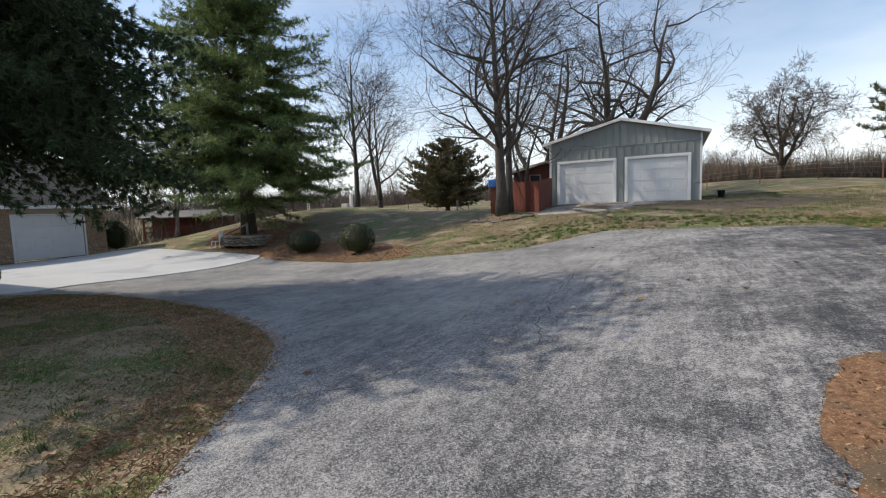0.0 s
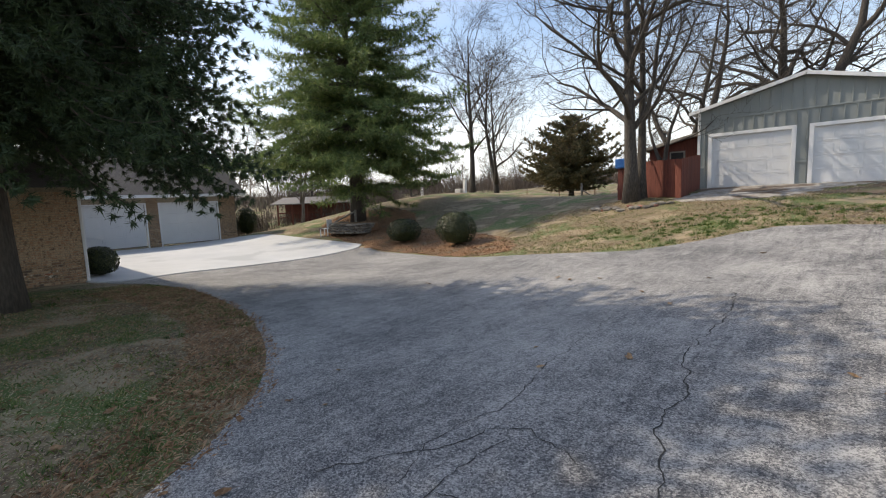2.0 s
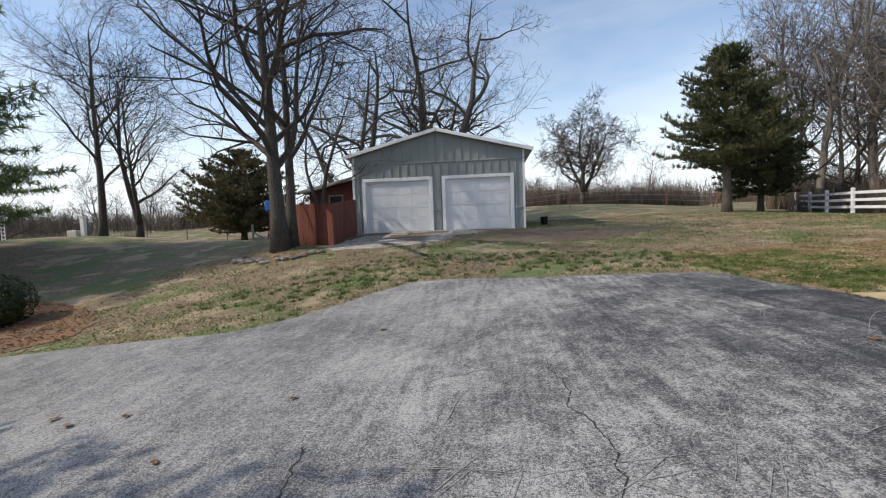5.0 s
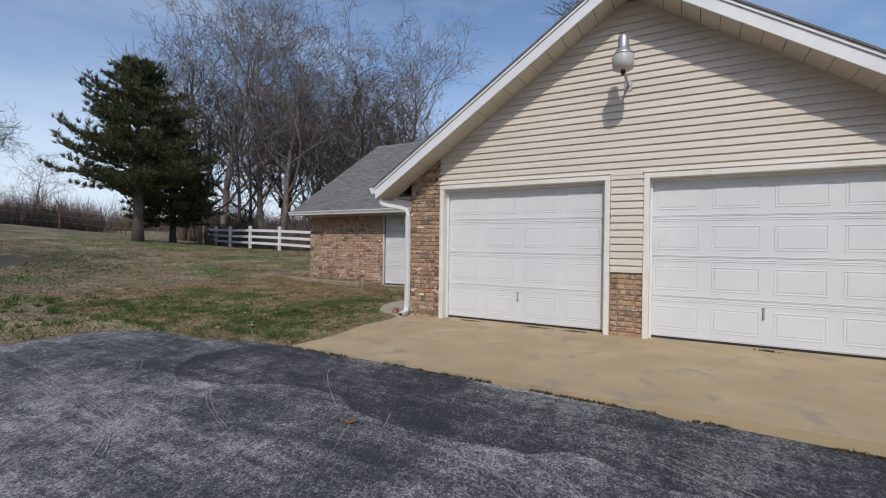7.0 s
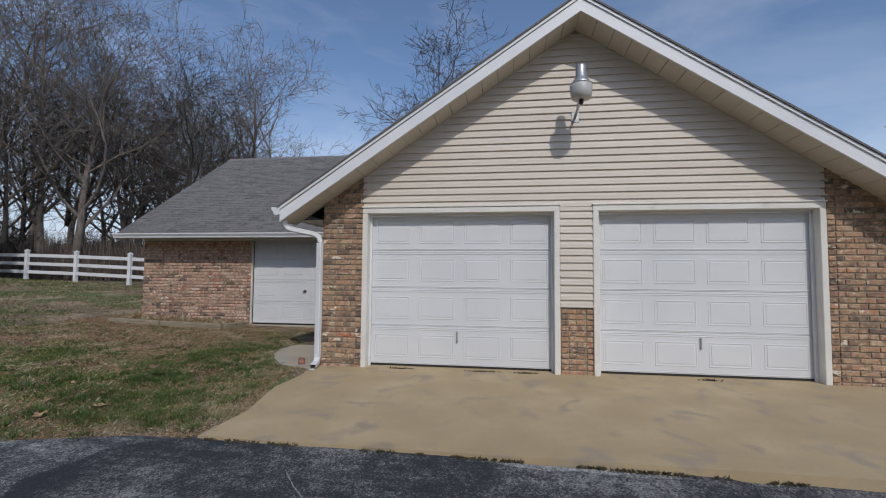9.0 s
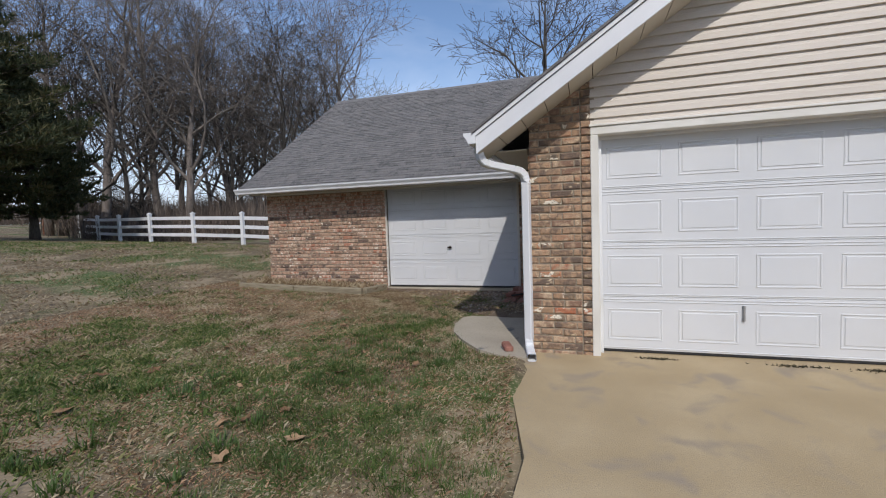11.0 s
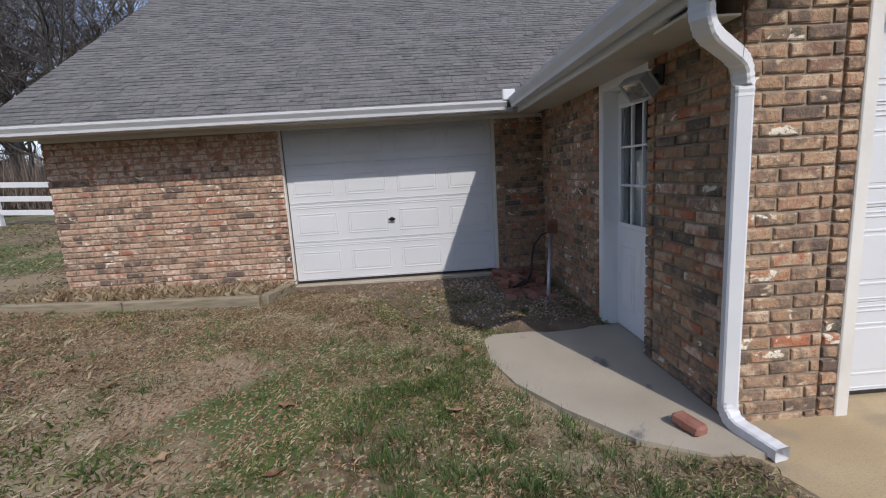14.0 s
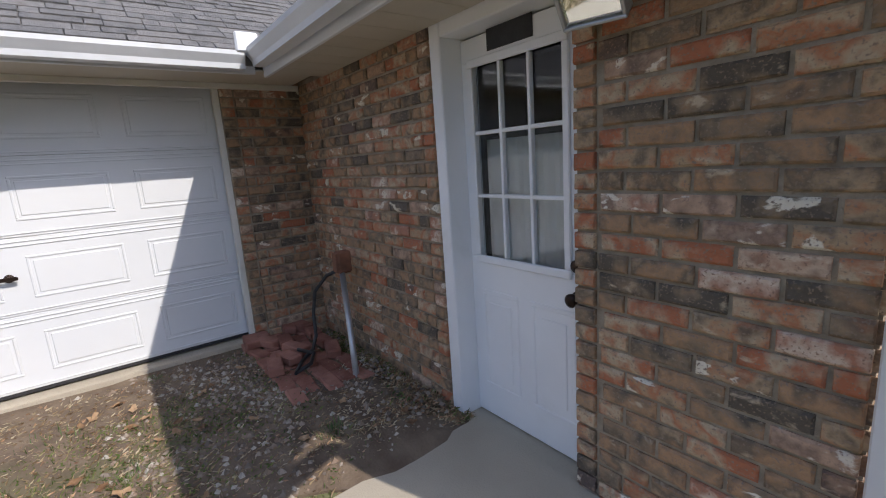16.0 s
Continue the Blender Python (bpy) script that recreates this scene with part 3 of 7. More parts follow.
tagged(spread("asphalt_drive", DRIVE, ASPHALT, 0.014, 0.5), "worn grey asphalt driveway with cracks and tyre scuffs", "driveway", kind="structure")
tagged(spread("sealed_asphalt", [(4.38, 13.2), (4.0, 13.9), (3.3, 13.8), (3.2, 13.0), (3.55, 12.0), (3.3, 10.8), (3.5, 9.5), (3.2, 8.2), (3.0, 7.0), (3.1, 6.0), (3.7, 6.0), (4.38, 7.2), (4.38, 10)], SEAL, 0.018, 0.5, jag=0.05), "darker sealed asphalt strip along the concrete apron", "driveway", kind="structure")
tagged(spread("concrete_drive", [(-17.3, 5.3), (-17.9, 8), (-18.3, 11), (-18.6, 15.8), (-20, 16.3), (-24, 16), (-30.9, 15.4), (-30.9, 10), (-30.9, 5.2), (-24, 5.2)], PALE, 0.045, 0.8), "pale new concrete driveway slab", "driveway", kind="structure")

# ---- brick, shingle and door kinds ----
COURSE, MODULE, JOINT = 0.0731, 0.222, 0.013


def brick_meshes(material, count=6, seed=3):
    """Alike bricks, one unit long in u, of course height, with worn chamfered edges. Local x runs along the wall, y out of it."""
    rnd = random.Random(seed)
    out = []
    for k in range(count):
        c = 0.006 + rnd.random() * 0.004
        h = COURSE - JOINT
        s = Shape()
        w = 1.0
        j = [rnd.uniform(-0.0022, 0.0022) for _ in range(12)]
        cu = c / (MODULE - JOINT)
        back = [(0, -0.03, 0), (w, -0.03, 0), (w, -0.03, h), (0, -0.03, h)]
        mid = [(0 + cu * 0.2, 0.006 + j[0], j[1]), (w, 0.006 + j[2], j[3]), (w, 0.006, h + j[4]), (0, 0.006 + j[5], h + j[6])]
        front = [(cu, 0.013 + j[7], c), (w - cu, 0.013 + j[8], c), (w - cu, 0.013 + j[9], h - c), (cu, 0.013 + j[10], h - c)]
        s.add(back + mid + front, [(0, 1, 5, 4), (1, 2, 6, 5), (2, 3, 7, 6), (3, 0, 4, 7), (4, 5, 9, 8), (5, 6, 10, 9), (6, 7, 11, 10), (7, 4, 8, 11), (8, 9, 10, 11)])
        out.append(s.mesh("brick", material))
    return out


BROWN_BRICKS = brick_meshes(BRICK, 9) + brick_meshes(BRICK_FLAKED, 1, 5)
RED_BRICKS = brick_meshes(BRICK_RED, 7, seed=8) + brick_meshes(RED_FLAKED, 2, 6)
SHADED_BRICKS = brick_meshes(SHADED_BRICK, 9, 12) + RED_BRICKS[:1] + BROWN_BRICKS[-1:] + RED_BRICKS[-1:]


def brick_face(parent, start, along, out, width, z0, top, kinds, seed, edge=(0, 0), most=300, skip=None):
    """Bricks in running bond over a face. top: height, or a function of the distance along. edge: widths of header columns at both ends."""
    rnd = random.Random(seed)
    u, o = Vector(along), Vector(out)
    base = Vector(start)
    turn = Matrix((u, o, Vector((0, 0, 1)))).transposed().to_4x4()
    rest, made = Shape(), 0
    rows = int(6 / COURSE)
    for r in range(rows):
        z = z0 + r * COURSE
        cuts = []
        if edge[0]:
            cuts.append((0, edge[0], 0.006))
        x = edge[0] - (MODULE * 0.5 if r % 2 else 0) - (0.03 * rnd.random())
        while x < width - edge[1] - 0.02:
            a, b = max(x, edge[0]), min(x + MODULE, width - edge[1])
            if b - a > 0.03:
                cuts.append((a, b, 0.0))
            x += MODULE
        if edge[1]:
            cuts.append((width - edge[1], width, 0.006))
        for a, b, proud in cuts:
            mid = (a + b) / 2
            lim = top(mid) if callable(top) else top
            if z + COURSE > lim + 0.02 or (skip and skip(mid, z)):
                continue
            m = Matrix.Translation(base + u * (a + JOINT / 2) + o * (proud + rnd.uniform(-0.002, 0.003)) + Vector((0, 0, z - base.z + JOINT / 2 + rnd.uniform(-0.0015, 0.0015)))) @ turn @ pose(0, 0, 0, 0, rnd.uniform(-0.3, 0.3), 0) @ Matrix.Diagonal((b - a - JOINT, 1, 1, 1))
            me = rnd.choice(kinds)
            if made < most:
                ob = new("brick", me)
                ob.parent = parent
                ob.matrix_world = m
            else:
                m = parent.matrix_world.inverted() @ m
                rest.add([m @ v.co for v in me.vertices], [tuple(p.vertices) for p in me.polygons])
            made += 1
    if rest.v:
        tagged(part("bricks", rest, kinds[0].materials[0], parent), kind="stuff")


def sectional_door(name, m, width, height, label, cols=4, rows=4, handle_u=0.5, group="", knob=False):
    """An overhead garage door: local x along it, y out of it, z up; origin at its lower corner."""
    th = thing(name, m, label, "garage door", group)
    h = height / rows
    for r in range(rows):
        s = Shape()
        s.box(0, width, -0.045, 0, r * h + 0.0015, (r + 1) * h - 0.0015, 0.003)
        for z in (r * h + 0.018, (r + 1) * h - 0.03, (r + 1) * h - 0.055):
            s.box(0.004, width - 0.004, -0.01, 0.006, z, z + 0.01, 0.003)
        sec = part("section", s, DOOR_WHITE, th)
        w = width / cols
        for c in range(cols):
            x0, x1, z0, z1 = c * w + 0.07, (c + 1) * w - 0.07, r * h + 0.1, (r + 1) * h - 0.12
            p = Shape()
            fr = 0.016
            p.box(x0, x1, -0.01, 0.0055, z0, z0 + fr, 0.004).box(x0, x1, -0.01, 0.0055, z1 - fr, z1, 0.004)
            p.box(x0, x0 + fr, -0.01, 0.0046, z0 + fr, z1 - fr, 0.004).box(x1 - fr, x1, -0.01, 0.0046, z0 + fr, z1 - fr, 0.004)
            p.box(x0 + 0.03, x1 - 0.03, -0.01, 0.005, z0 + 0.03, z1 - 0.03, 0.0045)
            part("panel", p, DOOR_WHITE, sec)
    part("bottom_seal", Shape().box(0.01, width - 0.01, -0.04, -0.005, -0.025, 0.002, 0.004), BLACK, th, "black rubber bottom seal")
    g = Shape()
    u = width * handle_u
    if knob:
        m = Matrix.Translation((u, 0, h * 1.5)) @ pose(0, 0, 0, -90, 0, 0)
        g.lathe([(0.008, 0), (0.026, 0.003), (0.026, 0.01), (0.012, 0.014), (0.01, 0.04)], (0, 0, 0), 14)
        g.v = [tuple(m @ Vector(q)) for q in g.v]
        g.box(u - 0.045, u + 0.045, 0.036, 0.05, h * 1.5 - 0.012, h * 1.5 + 0.012, 0.005, m=None)
        part("handle", g, BRONZE, th, "dark T-shaped lock handle")
        return th
    g.box(u - 0.009, u + 0.009, 0.012, 0.026, h * 0.6, h * 0.6 + 0.15, 0.004).box(u - 0.014, u + 0.014, 0, 0.016, h * 0.6 + 0.005, h * 0.6 + 0.035, 0.003).box(u - 0.014, u + 0.014, 0, 0.016, h * 0.6 + 0.115, h * 0.6 + 0.145, 0.003)
    part("handle", g, STEEL, th, "small metal lift handle")
    return th


# ---- house with the double garage ----
FX, YL, YR, RIDGE_Y, RIDGE_Z, PITCH = 7.22, 13.43, 6.2, 9.89, 5.37, 0.664
SLAB_Z = 0.74


def soffit_z(y):
    return RIDGE_Z - PITCH * abs(y - RIDGE_Y)


apron = part("garage_apron", Shape().prism([(4.42, 5.6), (4.42, 13.25), (5.1, 13.24), (6.05, 13.46), (6.9, 13.5), (7.5, 13.4), (7.5, 5.6)], "z", 0.35, SLAB_Z), SLAB)
tagged(apron, "tan stained concrete apron before the garage doors", "concrete slab", kind="structure")

front = Shape()
front.prism([(YL - 0.01, 0.3), (YL - 0.01, soffit_z(YL) + 0.1), (12.8, soffit_z(12.8) + 0.1), (12.8, 0.3)], "x", FX, FX + 0.22)
front.prism([(6.96, 0.3), (6.96, soffit_z(6.96) + 0.1), (YR + 0.01, soffit_z(YR) + 0.1), (YR + 0.01, 0.3)], "x", FX, FX + 0.22)
front.prism([(9.65, 0.3), (9.65, 3.0), (10.15, 3.0), (10.15, 0.3)], "x", FX + 0.02, FX + 0.22)
front.prism([(12.8, 2.94), (12.8, soffit_z(12.8) + 0.1), (RIDGE_Y, RIDGE_Z + 0.1), (6.96, soffit_z(6.96) + 0.1), (6.96, 2.94)], "x", FX + 0.02, FX + 0.22)
wall_front = tagged(part("wall_front", front, MORTAR), "garage gable wall of brown brick piers and siding", "wall", kind="structure")
brick_face(wall_front, (FX, YL + 0.0, 0.70), (0, -1, 0), (-1, 0, 0), 0.60, 0.70, lambda u: soffit_z(YL - u) + 0.02, BROWN_BRICKS, 11, edge=(0, 0.1))
brick_face(wall_front, (FX, 6.92, 0.70), (0, -1, 0), (-1, 0, 0), 0.72, 0.70, lambda u: soffit_z(6.92 - u) + 0.02, BROWN_BRICKS, 12, edge=(0.1, 0))
brick_face(wall_front, (FX + 0.02, 10.11, 0.72), (0, -1, 0), (-1, 0, 0), 0.43, 0.72, 1.61, BROWN_BRICKS, 13, edge=(0.1, 0.1))


def lap(y0, y1, z, h=0.098, top=None):
    """One course of lap siding on the gable, its ends cut to the rake where it meets it."""
    s = Shape()
    a0, a1, b0, b1 = y0, y1, y0, y1
    if top:
        lim = lambda zz: (RIDGE_Z + 0.02 - zz) / PITCH
        a0, a1 = max(y0, RIDGE_Y - lim(z)), min(y1, RIDGE_Y + lim(z))
        b0, b1 = max(y0, RIDGE_Y - lim(z + h)), min(y1, RIDGE_Y + lim(z + h))
    if b1 - b0 < 0.03:
        return None
    xo = FX + 0.002
    v = [(xo + 0.004, a0, z), (xo + 0.004, a1, z), (xo - 0.021, a1, z + 0.003), (xo - 0.021, a0, z + 0.003),
         (xo - 0.014, a1, z + 0.055), (xo - 0.014, a0, z + 0.055), (xo - 0.006, a1, z + 0.06), (xo - 0.006, a0, z + 0.06), (xo + 0.002, b1, z + h + 0.004), (xo + 0.002, b0, z + h + 0.004)]
    s.add(v, [(0, 1, 2, 3), (3, 2, 4, 5), (5, 4, 6, 7), (7, 6, 8, 9), (9, 8, 1, 0)])
    return s


z = 2.95
while z < RIDGE_Z - 0.05:
    s = lap(6.92, 12.84, z, top=True)
    if s:
        part("siding_board", s, SIDING, wall_front)
    z += 0.0985
z = 1.615
while z < 2.93:
    part("siding_board", lap(9.69, 10.11, z), SIDING, wall_front)
    z += 0.0985


def door_trim(name, y0, y1, zt):
    """Casing round a garage door and the lining of its opening."""
    t = thing(name, (FX, y0, SLAB_Z), "cream painted casing round a garage door", "door frame", "garage door frames")
    w, L, H = 0.075, y1 - y0, zt - SLAB_Z
    part("jamb", Shape().box(-0.03, 0.2, 0, w, -0.02, H - 0.1, 0.006), TRIM, t)
    part("jamb", Shape().box(-0.03, 0.2, L - w, L, -0.02, H - 0.1, 0.006), TRIM, t)
    part("head", Shape().box(-0.03, 0.2, 0, L, H - 0.1, H - 0.022, 0.006), TRIM, t)
    part("drip_cap", Shape().box(-0.045, 0.02, -0.01, L + 0.01, H - 0.022, H, 0.004), TRIM, t)
    part("stop_moulding", Shape().box(0.1, 0.14, w, w + 0.03, -0.01, H - 0.13, 0.004).box(0.1, 0.14, L - w - 0.03, L - w, -0.01, H - 0.13, 0.004).box(0.1, 0.14, w, L - w, H - 0.13, H - 0.1, 0.004), WHITE, t)


door_trim("garage_door_frame", 10.115, 12.84, 2.99)
door_trim("garage_door_frame", 6.92, 9.69, 2.99)
FACE_W = Matrix(((0, -1, 0, 0), (-1, 0, 0, 0), (0, 0, 1, 0), (0, 0, 0, 1)))
sectional_door("garage_door", Matrix.Translation((FX + 0.15, 12.76, SLAB_Z + 0.03)) @ FACE_W, 2.565, 2.14, "white panelled overhead garage door, closed", handle_u=0.49, group="garage doors")
sectional_door("garage_door", Matrix.Translation((FX + 0.15, 9.615, SLAB_Z + 0.03)) @ FACE_W, 2.62, 2.14, "white panelled overhead garage door, closed", handle_u=0.49, group="garage doors")

# side wall with the entry door
side = Shape()
side.box(FX + 0.01, 8.08, YL - 0.22, YL, 0.3, 2.85).box(8.92, 10.75, YL - 0.22, YL, 0.3, 2.85).box(8.08, 8.92, YL - 0.22, YL, 2.76, 2.85)
wall_side = tagged(part("wall_side", side, MORTAR), "brown brick side wall in the eave's shade", "wall", kind="structure")
brick_face(wall_side, (8.94, YL, 0.70), (1, 0, 0), (0, 1, 0), 1.81, 0.70, 2.84, SHADED_BRICKS, 21, edge=(0.1, 0))
brick_face(wall_side, (FX, YL, 0.70), (1, 0, 0), (0, 1, 0), 0.87, 0.70, 2.84, SHADED_BRICKS, 22, edge=(0, 0.1))

# wing with its own overhead door
WX = 10.75
wing = Shape()
wing.box(WX, WX + 0.22, 16.69, 19.45, 0.3, 2.95).box(WX, WX + 0.22, YL - 0.2, 14.04, 0.3, 2.95).box(WX + 0.1, WX + 0.22, 14.04, 16.69, 2.82, 2.95)
wing.box(WX + 0.22, 18, 19.25, 19.45, 0.3, 2.95).prism([(WX, 2.95), (14.4, 5.55), (18.0, 2.95)], "y", 19.25, 19.45)
wing.box(7.6, 18, YR + 0.01, YR + 0.22, 0.3, 2.9).box(17.8, 18, YR + 0.22, 19.25, 0.3, 2.95)
wall_wing = tagged(part("wall_wing", wing, MORTAR), "reddish brown brick wall of the house wing", "wall", kind="structure")
brick_face(wall_wing, (WX, 16.67, 0.80), (0, 1, 0), (-1, 0, 0), 2.79, 0.80, 2.88, RED_BRICKS, 31, edge=(0.1, 0))
brick_face(wall_wing, (WX, YL, 0.75), (0, 1, 0), (-1, 0, 0), 0.61, 0.75, 2.86, SHADED_BRICKS, 32, edge=(0, 0.1))
sectional_door("garage_door", Matrix.Translation((WX + 0.09, 16.66, 0.885)) @ FACE_W, 2.6, 1.97, "white panelled overhead door in the house wing", handle_u=0.49, group="garage doors", knob=True)
wf = thing("wing_door_frame", (WX, 14.05, 0.86), "thin cream frame round the wing's overhead door", "door frame")
part("jamb", Shape().box(0.0, 0.06, -0.01, 0.03, 0, 1.98, 0.004), TRIM, wf)
part("jamb", Shape().box(0.0, 0.06, 2.61, 2.65, 0, 1.98, 0.004), TRIM, wf)
part("sill", Shape().box(-0.015, 0.15, -0.01, 2.65, -0.06, -0.012, 0.006), WALK, wf)

# roofs
roof = Shape()
PR = 0.667
x0, xe, yl, yr = 6.75, 10.25, 13.86, 5.93
zr = 5.60
ze = zr - PITCH * (yl - RIDGE_Y)
roof.slab([(x0, yl, ze), (xe, yl, ze), (14.22, RIDGE_Y, zr), (x0, RIDGE_Y, zr)], 0.06)
roof.slab([(x0, RIDGE_Y, zr), (14.22, RIDGE_Y, zr), (18.3, RIDGE_Y, zr), (18.3, yr, zr - PITCH * (RIDGE_Y - yr)), (x0, yr, zr - PITCH * (RIDGE_Y - yr))], 0.06)
tagged(part("roof_main", roof, SHINGLE_I), "grey asphalt shingle roof over the garage", "roof", kind="structure")
WE, WR, WTOP = 10.2, 14.42, 5.70
wz = WTOP - PR * (WR - WE)
wroof = Shape()
wroof.slab([(WE, 19.75, wz), (WE, 13.92, wz), (14.1, 9.95, WTOP - PR * (WR - 14.1)), (WR, 9.95, WTOP), (WR, 19.75, WTOP)], 0.05)
wroof.slab([(WR, 19.75, WTOP), (WR, 9.95, WTOP), (18.4, 9.95, WTOP - PR * 3.98), (18.4, 19.75, WTOP - PR * 3.98)], 0.05)
roof_wing = tagged(part("roof_wing", wroof, SHINGLE_I), "grey laminated asphalt shingle roof of the wing", "roof", kind="structure")

# fascias, soffits and gutters
trim_set = thing("rake_trim", (6.75, RIDGE_Y, RIDGE_Z), "white rake boards of the garage gable", "roof trim", kind="structure")
for sgn, yy in ((1, yl), (-1, yr)):
    d = abs(yy - RIDGE_Y)
    part("rake_board", Shape().prism([(0, 0), (sgn * d, -PITCH * d), (sgn * d, -PITCH * d + 0.165), (0, 0.165)], "x", 0.0, 0.025), WHITE, trim_set)
    part("shingle_mould", Shape().prism([(0, 0.165), (sgn * d, -PITCH * d + 0.165), (sgn * d, -PITCH * d + 0.205), (0, 0.205)], "x", -0.018, 0.025), WHITE, trim_set)
    part("drip_edge", Shape().prism([(0, 0.208), (sgn * (d + 0.03), -PITCH * (d + 0.03) + 0.208), (sgn * (d + 0.03), -PITCH * (d + 0.03) + 0.235), (0, 0.235)], "x", -0.035, 0.0), SHINGLE_I, trim_set, "dark shingle edge")
    n = int(d / 0.2)
    for k in range(n):
        a, b = k * d / n, (k + 1) * d / n - 0.008
        part("soffit_panel", Shape().prism([(sgn * a, -PITCH * a + 0.0), (sgn * b, -PITCH * b + 0.0), (sgn * b, -PITCH * b + 0.012), (sgn * a, -PITCH * a + 0.012)], "x", 0.026, 0.49), SOFFIT, trim_set)
eave = thing("eave_soffit", (6.8, 13.45, 2.80), "cream vinyl soffit under the garage eave", "soffit", kind="structure")
for k in range(2, 17):
    part("soffit_panel", Shape().box(k * 0.2 + 0.01, k * 0.2 + 0.206, 0.0, 0.36, 0.0, 0.012, 0.003), SOFFIT, eave)
part("fascia", Shape().box(0, 3.5, 0.36, 0.385, -0.01, 0.14, 0.004), WHITE, eave)
eave2 = thing("wing_soffit", (10.28, 13.9, 2.80), "cream soffit and fascia under the wing eave", "soffit", kind="structure")
part("soffit_panel", Shape().box(0.0, 0.46, -0.4, 5.85, 0.02, 0.035, 0.003), SOFFIT, eave2)
part("fascia", Shape().box(-0.03, 0, 0.0, 5.85, 0.0, 0.1, 0.004), WHITE, eave2)
part("frieze_board", Shape().box(0.43, 0.468, -0.45, 5.55, -0.02, 0.02, 0.003), TRIM, eave2)
rk = thing("wing_rake_trim", (WE, 19.75, wz), "white rake board of the wing gable", "roof trim", kind="structure")
part("rake_board", Shape().prism([(0, -0.17), (WR - WE, PR * (WR - WE) - 0.17), (WR - WE, PR * (WR - WE) - 0.045), (0, -0.045)], "y", -0.03, -0.005), WHITE, rk)

def gutter(name, m, length, label):
    """A K-style gutter: local x along it, y out from the fascia."""
    th = thing(name, m, label, "gutter", "gutters")
    prof = [(0, 0), (0.075, 0), (0.082, 0.03), (0.115, 0.075), (0.118, 0.1), (0.108, 0.1), (0.105, 0.078), (0.074, 0.034), (0.068, 0.008), (0.008, 0.008), (0.008, 0.1), (0, 0.1)]
    part("trough", Shape().prism(prof, "x", 0, length), WHITE, th)
    cap = [(0, 0), (0.075, 0), (0.082, 0.03), (0.115, 0.075), (0.118, 0.1), (0, 0.1)]
    part("end_cap", Shape().prism(cap, "x", -0.004, 0.0), WHITE, th)
    part("end_cap", Shape().prism(cap, "x", length, length + 0.004), WHITE, th)
    return th


g1 = gutter("gutter", Matrix.Translation((6.74, 13.86, 2.83)), 3.42, "white metal gutter along the garage eave")
gutter("gutter", Matrix.Translation((10.23, 13.99, 2.81)) @ Matrix(((0, -1, 0, 0), (1, 0, 0, 0), (0, 0, 1, 0), (0, 0, 0, 1))), 5.76, "white metal gutter along the wing eave")
gutter("gutter", Matrix.Translation((6.74 + 5, yr, 2.83)) @ pose(0, 0, 0, 0, 0, 180), 5.0, "white metal gutter along the far garage eave")
tagged(part("splash_guard", Shape().box(10.1, 10.13, 13.9, 14.04, 2.9, 3.02, 0.01), WHITE), "small white splash guard at the gutter's inner corner", "gutter guard")


def downspout():
    th = thing("downspout", (7.168, 13.458, 0.74), "white corrugated metal downspout at the brick corner", "downspout")

    def run(name, pts, w=0.05, d=0.038, ribs=False):
        s = Shape()
        pts = [Vector(p) for p in pts]
        if ribs:
            fine = []
            for a, b in zip(pts, pts[1:]):
                for k in range(4):
                    fine.append(a.lerp(b, k / 4))
            pts = fine + [pts[-1]]
        rings = []
        for i, p in enumerate(pts):
            t = (pts[min(i + 1, len(pts) - 1)] - pts[max(i - 1, 0)]).normalized()
            sd = Vector((0.25, 0.97, 0)) if abs(t.z) > 0.999 else t.cross(Vector((0, 0, 1))).normalized()
            if abs(t.z) <= 0.999 and sd.dot(Vector((0.25, 0.97, 0))) < 0:
                sd = -sd
            n = t.cross(sd).normalized()
            k = 1.0 - (0.06 if ribs and i % 2 else 0)
            rings.append([p + sd * (w * a * k) + n * (d * b * k) for a, b in ((-1, -0.75), (-0.75, -1), (0.75, -1), (1, -0.75), (1, 0.75), (0.75, 1), (-0.75, 1), (-1, 0.75))])
        v = [q for r in rings for q in r]
        f = [(i * 8 + k, i * 8 + (k + 1) % 8, i * 8 + 8 + (k + 1) % 8, i * 8 + 8 + k) for i in range(len(rings) - 1) for k in range(8)]
        s.add(v, f)
        return part(name, s, WHITE, th)

    run("upper_elbow", [(-0.3, 0.4, 2.1), (-0.3, 0.4, 2.02), (-0.293, 0.39, 1.965), (-0.27, 0.36, 1.925), (-0.23, 0.31, 1.905)], w=0.042, d=0.036, ribs=True)
    run("offset", [(-0.23, 0.31, 1.905), (-0.08, 0.11, 1.865)], w=0.04, d=0.034)
    run("lower_elbow", [(-0.08, 0.11, 1.865), (-0.035, 0.05, 1.845), (-0.01, 0.015, 1.81), (0.0, 0.0, 1.75), (0, 0, 1.69)], w=0.042, d=0.036, ribs=True)
    run("pipe", [(0, 0, 1.7), (0, 0, 0.14)], w=0.04, d=0.034)
    run("foot_elbow", [(0, 0, 0.16), (-0.005, 0.0, 0.11), (-0.03, -0.005, 0.07), (-0.08, -0.015, 0.05), (-0.2, -0.04, 0.045), (-0.3, -0.06, 0.04)], w=0.042, d=0.036, ribs=True)


downspout()


